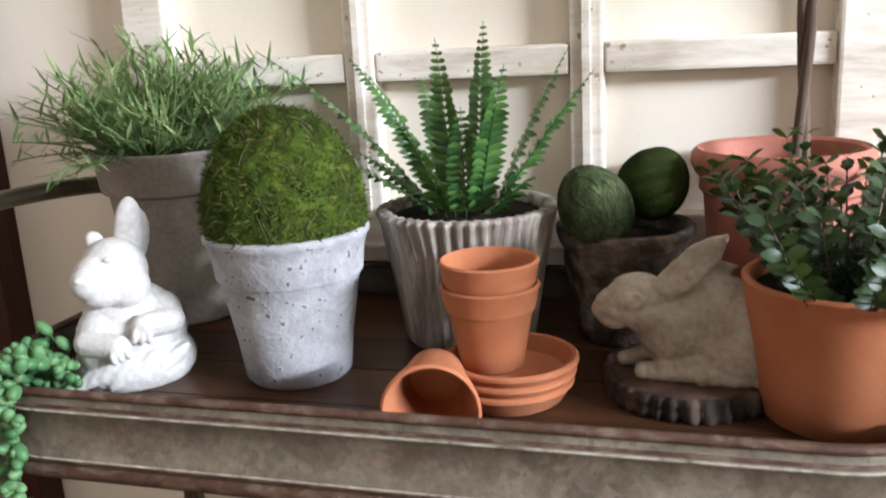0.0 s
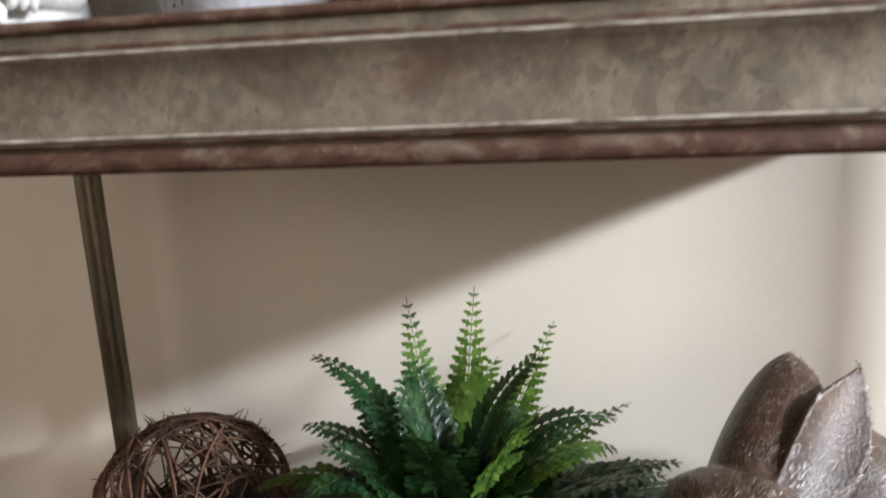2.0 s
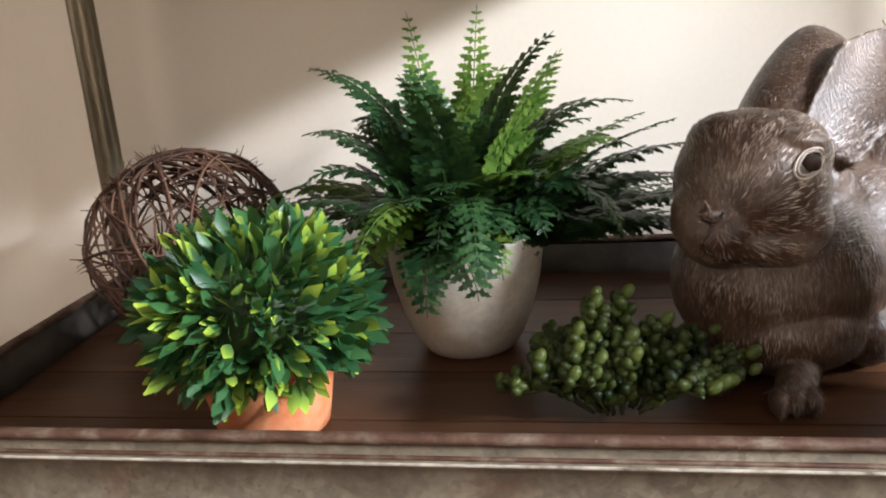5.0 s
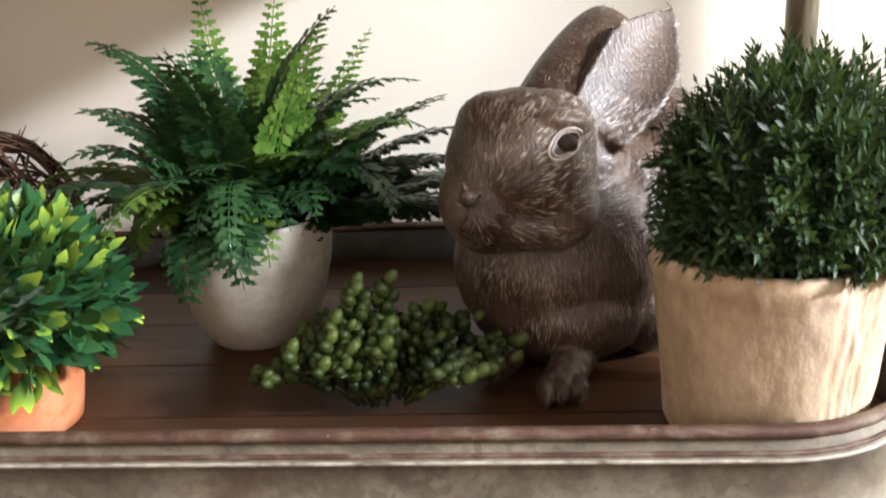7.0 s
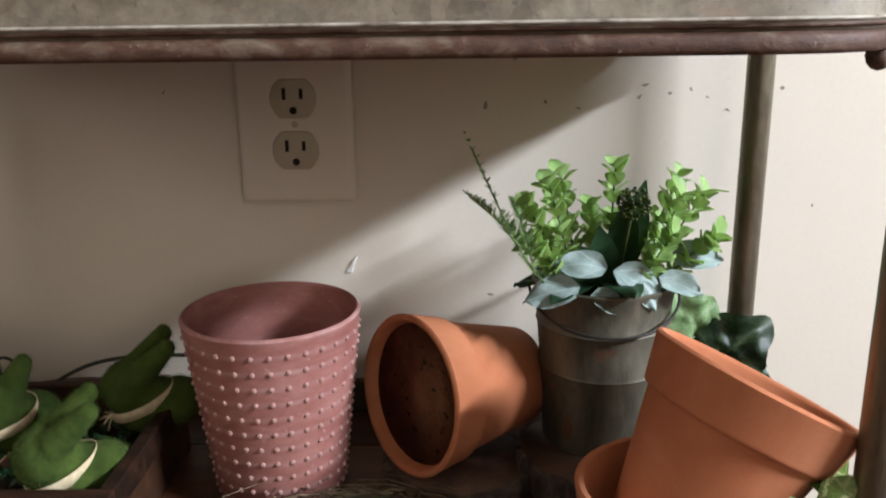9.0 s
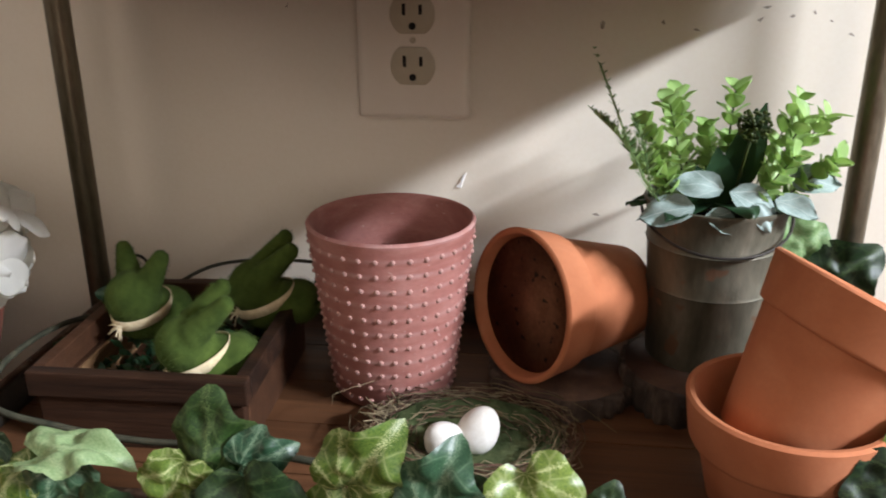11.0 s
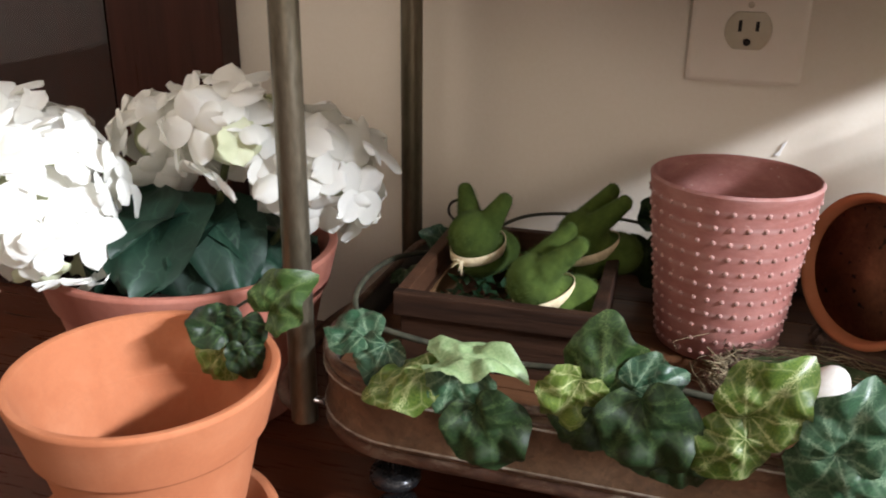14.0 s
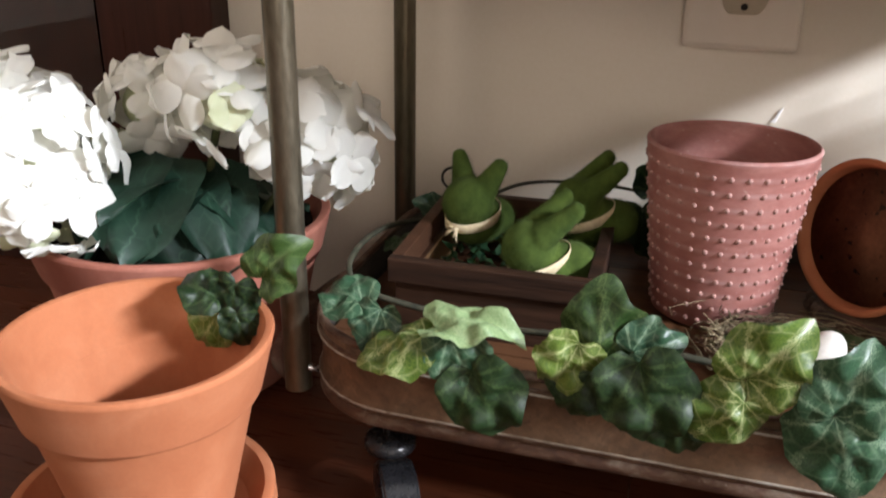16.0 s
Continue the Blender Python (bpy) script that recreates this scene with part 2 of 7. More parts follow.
# The same zinc multiplied towards brown, for the bottom tray.
BROWNZINC = zinc("brown_tinted_zinc", (0.86, 0.62, 0.50))
DARKZINC = surface("dark_zinc", (0.022, 0.017, 0.012), (0.042, 0.034, 0.026), (0.075, 0.06, 0.045), 30, 240, 0.7, 0.1, 0.3)
RUST = surface("rusty_edge", (0.036, 0.015, 0.008), (0.080, 0.038, 0.022), (0.18, 0.14, 0.10), 90, 520, 0.65, 0.1, 0.6, (0.6, 0.6, 1), warp=0.5, speck=(0.20, 0.17, 0.135), speck_scale=260, speck_at=0.72)
WORN = surface("worn_zinc_edge", (0.08, 0.05, 0.034), (0.31, 0.275, 0.22), (0.48, 0.44, 0.37), 150, 500, 0.7, 0.1, 0.5, (0.5, 0.5, 1), warp=0.6)
POLE = surface("aged_brass_pole", (0.10, 0.085, 0.055), (0.17, 0.145, 0.10), (0.24, 0.21, 0.15), 20, 300, 0.38, 0.85, 0.12, (1, 1, 0.3))
IRON = surface("dark_iron", (0.018, 0.016, 0.014), (0.035, 0.03, 0.025), (0.06, 0.05, 0.04), 40, 300, 0.5, 0.6, 0.3)
CHROME = surface("caster_chrome", (0.4, 0.4, 0.4), (0.5, 0.5, 0.5), (0.6, 0.6, 0.6), 40, 300, 0.25, 1.0, 0.05)
RUBBER = surface("black_wheel", (0.005, 0.005, 0.006), (0.009, 0.009, 0.010), (0.015, 0.015, 0.015), 40, 300, 0.28, 0.0, 0.08, spec=0.35)
PLANK = wood("tray_plank", (0.028, 0.011, 0.005), (0.130, 0.057, 0.026), 9, 0.42, "X")
FLOORWOOD = wood("floor_board", (0.026, 0.0072, 0.0036), (0.098, 0.028, 0.012), 7, 0.32, "X", 0.3)
CRATEWOOD = wood("crate_wood", (0.012, 0.0050, 0.0024), (0.068, 0.028, 0.013), 12, 0.6, "X", 0.4, 0.5)
CRATEINNER = wood("crate_inner", (0.12, 0.06, 0.025), (0.34, 0.2, 0.1), 12, 0.6, "Y", 0.3)
DARKWOOD = wood("bookcase_wood", (0.009, 0.0030, 0.0020), (0.060, 0.018, 0.0105), 6, 0.35, "Z", 0.3)
BARK = surface("bark", (0.008, 0.005, 0.004), (0.040, 0.026, 0.018), (0.15, 0.105, 0.075), 45, 200, 0.9, 0, 1.0, (1, 1, 0.35), dist=0.004)
SLICEWOOD = surface("cut_wood", (0.028, 0.014, 0.008), (0.060, 0.029, 0.017), (0.105, 0.056, 0.033), 30, 240, 0.7, 0, 0.4)
PAINT = surface("wall_paint", (0.69, 0.618, 0.510), (0.715, 0.648, 0.540), (0.74, 0.673, 0.570), 2.5, 260, 0.6, 0, 0.05, speck=(0.42, 0.37, 0.31), speck_scale=38, speck_at=0.80, spec=0.3, grain=0.12)
# For unseen walls only: darker than the back wall to cut bounced light.
BOUNCECUT = surface("bounce_cut_tan", (0.22, 0.18, 0.145), (0.25, 0.21, 0.17), (0.28, 0.235, 0.195), 2.5, 260, 0.7, 0, 0.05, grain=0.12)
CEILPAINT = surface("ceiling_paint", (0.7, 0.68, 0.64), (0.74, 0.72, 0.68), (0.78, 0.76, 0.72), 3, 200, 0.8, 0, 0.1)
SASHPAINT = surface("weathered_white_paint", (0.44, 0.37, 0.29), (0.68, 0.62, 0.53), (0.77, 0.72, 0.64), 34, 190, 0.7, 0, 0.6, (0.18, 1, 1), speck=(0.30, 0.22, 0.15), speck_scale=120, speck_at=0.68)
IVORY = surface("ivory_plastic", (0.73, 0.655, 0.555), (0.755, 0.68, 0.575), (0.78, 0.70, 0.60), 12, 200, 0.42, 0, 0.02, grain=0.06)
RECEPT = surface("receptacle_plastic", (0.46, 0.40, 0.29), (0.50, 0.44, 0.325), (0.54, 0.48, 0.36), 20, 200, 0.4, 0, 0.04, grain=0.1)
SLOT = surface("slot_dark", (0.012, 0.01, 0.008), (0.018, 0.015, 0.012), (0.025, 0.02, 0.016), 40, 200, 0.8)
CHIP = surface("bare_plaster", (0.70, 0.69, 0.66), (0.78, 0.77, 0.74), (0.84, 0.83, 0.8), 80, 300, 0.9)
SCUFF = surface("scuff_mark", (0.22, 0.18, 0.14), (0.30, 0.25, 0.20), (0.38, 0.33, 0.27), 120, 300, 0.8)
TERRA = surface("terracotta", (0.33, 0.106, 0.045), (0.385, 0.135, 0.060), (0.44, 0.172, 0.084), 18, 420, 0.85, 0, 0.12, spec=0.25, grain=0.14)
# Speckled clay, made darker to carry the shade inside the lying pot.
SHADECLAY = surface("shade_dark_clay", (0.075, 0.030, 0.016), (0.135, 0.054, 0.028), (0.21, 0.086, 0.046), 26, 260, 0.95, 0, 0.4, spec=0.1, speck=(0.03, 0.02, 0.014), speck_scale=150, speck_at=0.64)
TERRA2 = surface("terracotta_aged", (0.36, 0.10, 0.04), (0.46, 0.15, 0.06), (0.56, 0.27, 0.14), 30, 300, 0.85, 0, 0.3, grain=0.3, speck=(0.6, 0.45, 0.32), speck_scale=130, speck_at=0.7, spec=0.25)
TERRAROSE = surface("rosy_terracotta", (0.27, 0.085, 0.055), (0.34, 0.12, 0.08), (0.41, 0.165, 0.115), 20, 350, 0.8, 0, 0.2, grain=0.2)
def rose_clay(name, first, pitch, foot, slope):
    """Dusky pink clay, a pale wash rubbed along the rows of knobs."""
    mat = surface(name, (0.255, 0.090, 0.072), (0.325, 0.128, 0.105), (0.40, 0.185, 0.155), 30, 260, 0.6, 0, 0.25, (1, 1, 2.6), spec=0.4, grain=0.3, speck=(0.46, 0.27, 0.235), speck_scale=230, speck_at=0.70)
    nt = mat.node_tree
    b = nt.nodes["Principled BSDF"]
    col = b.inputs["Base Color"].links[0].from_socket
    sep = nt.nodes.new("ShaderNodeSeparateXYZ")
    nt.links.new(nt.nodes.new("ShaderNodeTexCoord").outputs["Object"], sep.inputs[0])
    row = math_node(nt, "FRACT", math_node(nt, "MULTIPLY_ADD", sep.outputs[2], 1 / pitch, 0.5 - first / pitch))
    off = math_node(nt, "ABSOLUTE", math_node(nt, "SUBTRACT", row, 0.5))
    rad = math_node(nt, "SQRT", math_node(nt, "ADD", math_node(nt, "MULTIPLY", sep.outputs[0], sep.outputs[0]), math_node(nt, "MULTIPLY", sep.outputs[1], sep.outputs[1])))
    outside = math_node(nt, "GREATER_THAN", math_node(nt, "SUBTRACT", rad, math_node(nt, "MULTIPLY_ADD", sep.outputs[2], slope, foot)), -0.002)
    band = math_node(nt, "MULTIPLY", ramp(nt, off, [(0.03, 1.0), (0.24, 0.0)]), outside)
    worn = ramp(nt, noise_of(nt, 55, 4, 0.65, (1, 1, 2.0)), [(0.36, 0.0), (0.64, 0.6)])
    nt.links.new(mixer(nt, math_node(nt, "MULTIPLY", band, worn), col, (0.47, 0.30, 0.275)), b.inputs["Base Color"])
    return mat


PINK = rose_clay("rose_clay", 0.008, 0.0106, 0.0420, 0.1222)
PINKKNOB = surface("whitewashed_knob", (0.31, 0.15, 0.125), (0.39, 0.22, 0.19), (0.50, 0.34, 0.31), 60, 300, 0.7, spec=0.25)
CEMENT = surface("pale_cement", (0.25, 0.25, 0.255), (0.36, 0.36, 0.372), (0.44, 0.44, 0.455), 38, 200, 0.9, 0, 0.8, speck=(0.12, 0.11, 0.10), speck_scale=200, speck_at=0.655, spec=0.15, dist=0.002, grain=0.35)
GREYPOT = surface("grey_fibre_clay", (0.21, 0.185, 0.16), (0.28, 0.25, 0.22), (0.35, 0.315, 0.28), 22, 260, 0.9, 0, 0.4, spec=0.2)
RIBBED = surface("washed_rib", (0.10, 0.08, 0.064), (0.29, 0.25, 0.21), (0.54, 0.50, 0.45), 75, 240, 0.9, 0, 1.0, (1, 1, 0.16), spec=0.2, dist=0.003)
BARKPOT = surface("bark_pot", (0.025, 0.017, 0.012), (0.085, 0.062, 0.045), (0.24, 0.2, 0.16), 60, 230, 0.95, 0, 1.0, dist=0.004, spec=0.2)
TANPOT = surface("tan_stone", (0.34, 0.225, 0.135), (0.49, 0.355, 0.23), (0.60, 0.47, 0.335), 22, 240, 0.9, 0, 0.45, (1, 1, 0.7), spec=0.2, dist=0.002)
CREAM = surface("cream_glaze", (0.36, 0.31, 0.235), (0.52, 0.475, 0.39), (0.60, 0.56, 0.48), 12, 160, 0.38, 0, 0.12, spec=0.45)
BUCKETTIN = surface("old_tin", (0.045, 0.044, 0.030), (0.10, 0.094, 0.066), (0.19, 0.165, 0.12), 30, 240, 0.5, 0.4, 0.4, (1, 1, 0.35), speck=(0.15, 0.085, 0.05), speck_scale=55, speck_at=0.64)
SOIL = surface("soil", (0.006, 0.005, 0.004), (0.016, 0.012, 0.008), (0.035, 0.026, 0.018), 60, 260, 1.0, 0, 1.0, dist=0.004, spec=0.1)
WHITEFIG = surface("white_plaster", (0.44, 0.427, 0.40), (0.51, 0.497, 0.47), (0.57, 0.557, 0.53), 45, 260, 0.6, 0, 0.4)
STONEFIG = surface("beige_stone", (0.17, 0.135, 0.10), (0.31, 0.26, 0.20), (0.40, 0.345, 0.275), 40, 260, 0.9, 0, 0.5, spec=0.2)
BROWNFIG = furry("brown_limed_resin")
MOSS = surface("moss", (0.014, 0.022, 0.004), (0.044, 0.070, 0.009), (0.095, 0.130, 0.018), 45, 420, 1.0, 0, 1.0, speck=(0.16, 0.11, 0.03), speck_scale=160, speck_at=0.68, dist=0.004, spec=0.1)
MOSSBLADE = leafy("moss_blade", (0.012, 0.021, 0.003), (0.092, 0.122, 0.017), 0.9, 0.2)
EGGFIBRE = leafy("egg_fibre", (0.014, 0.024, 0.008), (0.13, 0.15, 0.075), 0.9, 0.05)
MOSSFUZZ = leafy("moss_fuzz", (0.024, 0.046, 0.007), (0.088, 0.130, 0.024), 1.0, 0.1, scale=90)
EGGMOSS = surface("dry_moss", (0.018, 0.026, 0.010), (0.05, 0.07, 0.028), (0.11, 0.13, 0.06), 60, 300, 1.0, 0, 1.0, (1, 1, 1), dist=0.003, spec=0.1)
EGGMOSS2 = surface("green_flock", (0.012, 0.018, 0.005), (0.023, 0.033, 0.008), (0.036, 0.048, 0.013), 30, 500, 1.0, 0, 0.8, spec=0.05)
STRAW = leafy("straw", (0.05, 0.035, 0.016), (0.28, 0.22, 0.13), 0.8, 0.05)
TWIG = leafy("twig", (0.03, 0.014, 0.008), (0.15, 0.075, 0.045), 0.65, 0.0)
RAFFIA = surface("raffia", (0.48, 0.37, 0.2), (0.58, 0.48, 0.3), (0.66, 0.56, 0.38), 40, 300, 0.8)
EGGSHELL = surface("white_egg", (0.60, 0.56, 0.50), (0.70, 0.66, 0.60), (0.76, 0.73, 0.68), 40, 300, 0.6, 0, 0.2, speck=(0.22, 0.17, 0.11), speck_scale=170, speck_at=0.76)
FERN = leafy("sword_fern", (0.010, 0.046, 0.014), (0.085, 0.195, 0.045), 0.28, 0.15, spec=0.6)
FERN2 = leafy("lace_fern", (0.008, 0.030, 0.013), (0.046, 0.115, 0.036), 0.30, 0.15, spec=0.45)
FERNLIME = leafy("young_lace_fern", (0.045, 0.115, 0.018), (0.17, 0.27, 0.05), 0.4, 0.3)
GRASSLEAF = leafy("grass_leaf", (0.085, 0.16, 0.055), (0.38, 0.50, 0.21), 0.45, 0.3, glow=(0.2, 0.32, 0.1))
BOX1 = leafy("spoon_leaf", (0.010, 0.05, 0.020), (0.05, 0.15, 0.04), 0.4, 0.18, tip=(0.34, 0.46, 0.05), scale=25)
BOX2 = leafy("box_leaf", (0.006, 0.018, 0.005), (0.027, 0.056, 0.014), 0.4, 0.1)
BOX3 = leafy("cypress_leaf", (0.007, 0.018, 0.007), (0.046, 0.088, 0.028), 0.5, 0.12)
SEDUM = leafy("sedum_bead", (0.008, 0.018, 0.004), (0.075, 0.100, 0.018), 0.45, 0.15)
PEARL = leafy("pearl_bead", (0.06, 0.17, 0.06), (0.19, 0.36, 0.16), 0.4, 0.15)
EUCA = leafy("lime_leaf", (0.17, 0.33, 0.08), (0.47, 0.64, 0.25), 0.42, 0.38)
DEEP = leafy("deep_leaf", (0.006, 0.022, 0.010), (0.03, 0.075, 0.03), 0.4, 0.12)
SILVER = veined("silver_leaf", (0.15, 0.22, 0.19), (0.32, 0.40, 0.37), (0.50, 0.57, 0.54), 0.12, 0.65, 0.6)
HYDLEAF = veined("hydrangea_leaf", (0.005, 0.020, 0.011), (0.015, 0.046, 0.027), (0.035, 0.08, 0.05), 0.1, 0.5, 0.6)
PETAL = leafy("white_petal", (0.80, 0.80, 0.73), (0.86, 0.86, 0.81), 0.6, 0.3, glow=(0.88, 0.86, 0.78))
PETALGREEN = leafy("green_petal", (0.58, 0.62, 0.38), (0.76, 0.77, 0.58), 0.6, 0.25, glow=(0.6, 0.66, 0.3))
STEM = surface("plant_stem", (0.03, 0.04, 0.012), (0.06, 0.075, 0.025), (0.10, 0.11, 0.04), 60, 300, 0.7)
VINE = surface("vine_stem", (0.02, 0.022, 0.014), (0.045, 0.045, 0.028), (0.075, 0.07, 0.045), 60, 300, 0.6)
WOODSTEM = surface("topiary_stem", (0.035, 0.02, 0.012), (0.085, 0.055, 0.037), (0.16, 0.115, 0.083), 50, 260, 0.85, 0, 0.8, (1, 1, 0.15))
# Dark leaf kind, its colour also holding the shade over the hanging leaves.
IVYDARK = veined("ivy_dark", (0.004, 0.012, 0.005), (0.016, 0.040, 0.010), (0.09, 0.145, 0.05))
IVYLIME = veined("ivy_lime", (0.050, 0.098, 0.016), (0.165, 0.225, 0.042), (0.50, 0.53, 0.26), 0.2, 0.38, 0.75)
# Lighter copy of the dark leaf, with the upright leaves' light in its colour.
IVYGREEN = veined("ivy_green", (0.012, 0.032, 0.007), (0.047, 0.094, 0.018), (0.20, 0.27, 0.10))
IVYTEAL = veined("ivy_teal", (0.009, 0.036, 0.018), (0.044, 0.105, 0.050), (0.26, 0.35, 0.22), 0.15, 0.38, 0.55)
IVYPALE = veined("ivy_pale", (0.11, 0.21, 0.075), (0.27, 0.36, 0.175), (0.40, 0.48, 0.28), 0.2)


# ---- makers ----
def mesh_of(name, bm, mat, smooth=True):
    me = bpy.data.meshes.new(name)
    bm.normal_update()
    bm.to_mesh(me)
    bm.free()
    for m in mat if isinstance(mat, (list, tuple)) else [mat]:
        me.materials.append(m)
    if smooth:
        me.polygons.foreach_set("use_smooth", [True] * len(me.polygons))
    return me


def part(name, bm, mat, parent=None, label="", smooth=True, at=None):
    """Links a bmesh (or a ready mesh) as one object under its parent."""
    me = bm if isinstance(bm, bpy.types.Mesh) else mesh_of(name, bm, mat, smooth)
    ob = new(name, me)
    if parent is not None:
        ob.parent = parent
    if at is not None:
        ob.matrix_basis = at
    if label:
        tagged(ob, label)
    return ob


def thing(name, m, label, category, group="", kind=""):
    ob = new(name)
    ob.empty_display_size = 0.02
    ob.matrix_basis = m
    return tagged(ob, label, category, group, kind)


def solid(name, bm, mat, m, label, category, group="", kind="", smooth=True):
    ob = new(name, mesh_of(name, bm, mat, smooth))
    ob.matrix_basis = m
    return tagged(ob, label, category, group, kind)


def auto_sharp(ob, angle=35):
    me = ob.data
    bm = bmesh.new()
    bm.from_mesh(me)
    for e in bm.edges:
        e.smooth = len(e.link_faces) != 2 or e.calc_face_angle(0) < radians(angle)
    bm.to_mesh(me)
    bm.free()
    return ob


def box(bm, x0, y0, z0, x1, y1, z1, bevel=0.0):
    m = Matrix.LocRotScale(((x0 + x1) / 2, (y0 + y1) / 2, (z0 + z1) / 2), None, (x1 - x0, y1 - y0, z1 - z0))
    vs = bmesh.ops.create_cube(bm, size=1, matrix=m)["verts"]
    if bevel:
        es = list({e for v in vs for e in v.link_edges})
        bmesh.ops.bevel(bm, geom=es, offset=bevel, segments=2, affect="EDGES", profile=0.6)
    return bm


def lathe(profile, segs=56, wobble=0.0, ribs=0, rib=0.0, seed=0, ring_only=False):
    """A turned form: (radius, height) from the outside foot, up over the rim and down inside; ring_only joins the ends instead of closing them."""
    bm = bmesh.new()
    rings = []
    for r, z in profile:
        ring = []
        for k in range(segs):
            a = 2 * math.pi * k / segs
            q = r
            if wobble:
                q += wobble * noise.noise((math.cos(a) * 2.2 + seed, math.sin(a) * 2.2, z * 40))
            if ribs:
                q += rib * abs(math.sin(a * ribs / 2 + 1.2 * noise.noise((math.cos(a) * 3, math.sin(a) * 3, z * 25 + seed))))
            ring.append(bm.verts.new((q * math.cos(a), q * math.sin(a), z)))
        rings.append(ring)
    for lo, hi in zip(rings, rings[1:]):
        for k in range(segs):
            bm.faces.new((lo[k], lo[(k + 1) % segs], hi[(k + 1) % segs], hi[k]))
    if ring_only:
        for k in range(segs):
            bm.faces.new((rings[-1][k], rings[-1][(k + 1) % segs], rings[0][(k + 1) % segs], rings[0][k]))
        return bm
    bm.faces.new(list(reversed(rings[0])))
    bm.faces.new(rings[-1])
    return bm


def pot_profile(r0, r1, h, collar=0.0, lip=0.003, wall=0.005, collar_out=0.003, foot=0.004):
    """A flower pot: foot radius r0, rim radius r1, height h, with a collar of that height below the rim."""
    p = [(r0 - 0.003, 0.0), (r0, 0.002)]
    if collar:
        rc = r0 + (r1 - collar_out - r0) * (h - collar) / h
        p += [(r0 + (rc - r0) * k / 4, 0.002 + (h - collar - 0.002) * k / 4) for k in range(1, 5)]
        p += [(rc + collar_out * 0.85, h - collar + 0.0008), (rc + collar_out, h - collar + 0.0025)]
    else:
        p += [(r0 + (r1 - r0) * k / 5, h * k / 5) for k in range(1, 5)]
    p += [(r1 - 0.0004, h - lip), (r1, h - lip * 0.6), (r1 - 0.0012, h - 0.0003), (r1 - wall * 0.5, h), (r1 - wall + 0.0008, h - 0.0008), (r1 - wall, h - lip)]
    p += [(r1 - wall - 0.001 - (r1 - r0) * 0.5, h * 0.45), (r0 - wall, foot + 0.002), (r0 - wall - 0.004, foot)]
    return p


def tube(bm, pts, r, sides=5, taper=1.0):
    pts = [Vector(p) for p in pts]
    rings = []
    n = len(pts)
    up = Vector((0.123, 0.31, 0.94))
    for i, p in enumerate(pts):
        d = (pts[min(i + 1, n - 1)] - pts[max(i - 1, 0)]).normalized()
        a = d.cross(up)
        if a.length < 1e-4:
            a = d.cross(Vector((1, 0, 0)))
        a.normalize()
        b = d.cross(a)
        q = r * (1 + (taper - 1) * i / max(1, n - 1))
        rings.append([bm.verts.new(p + q * (math.cos(2 * math.pi * k / sides) * a + math.sin(2 * math.pi * k / sides) * b)) for k in range(sides)])
    for lo, hi in zip(rings, rings[1:]):
        for k in range(sides):
            bm.faces.new((lo[k], lo[(k + 1) % sides], hi[(k + 1) % sides], hi[k]))
    bm.faces.new(list(reversed(rings[0])))
    bm.faces.new(rings[-1])
    return bm


def curve_pts(ctrl, n=24):
    """A smooth line through the control points."""
    c = [Vector(p) for p in ctrl]
    c = [2 * c[0] - c[1]] + c + [2 * c[-1] - c[-2]]
    out = []
    segs = len(c) - 3
    for i in range(n + 1):
        u = i / n * segs
        k = min(int(u), segs - 1)
        t = u - k
        p0, p1, p2, p3 = c[k:k + 4]
        out.append(0.5 * (2 * p1 + (p2 - p0) * t + (2 * p0 - 5 * p1 + 4 * p2 - p3) * t * t + (3 * p1 - p0 - 3 * p2 + p3) * t ** 3))
    return out


def blade(bm, p, d, up, length, width, n=3, bend=0.0, peak=0.8, fold=0.15, blunt=0.0):
    """A leaf from p along d, its face towards up. peak under 1 is widest near the stalk, over 1 near the tip."""
    uvl = bm.loops.layers.uv.verify()
    p, d = Vector(p), Vector(d).normalized()
    side = d.cross(Vector(up))
    if side.length < 1e-4:
        side = d.orthogonal()
    side.normalize()
    up = side.cross(d).normalized()
    rows = []
    for i in range(n + 1):
        t = i / n
        w = width * 0.5 * (math.sin(math.pi * min(1, max(0.02, t)) ** peak) * (1 - blunt) + blunt * min(1, 4 * (1 - t) + 0.25) * min(1, 0.25 + 3 * t))
        w = max(w, width * 0.03)
        c = p + d * length * t + up * (bend * length * t * t)
        rows.append((bm.verts.new(c - side * w + up * fold * w), bm.verts.new(c), bm.verts.new(c + side * w + up * fold * w), t))
    for a, b in zip(rows, rows[1:]):
        for k in (0, 1):
            f = bm.faces.new((a[k], a[k + 1], b[k + 1], b[k]))
            for loop, (u, v) in zip(f.loops, ((k / 2, a[3]), ((k + 1) / 2, a[3]), ((k + 1) / 2, b[3]), (k / 2, b[3]))):
                loop[uvl].uv = (u, v)


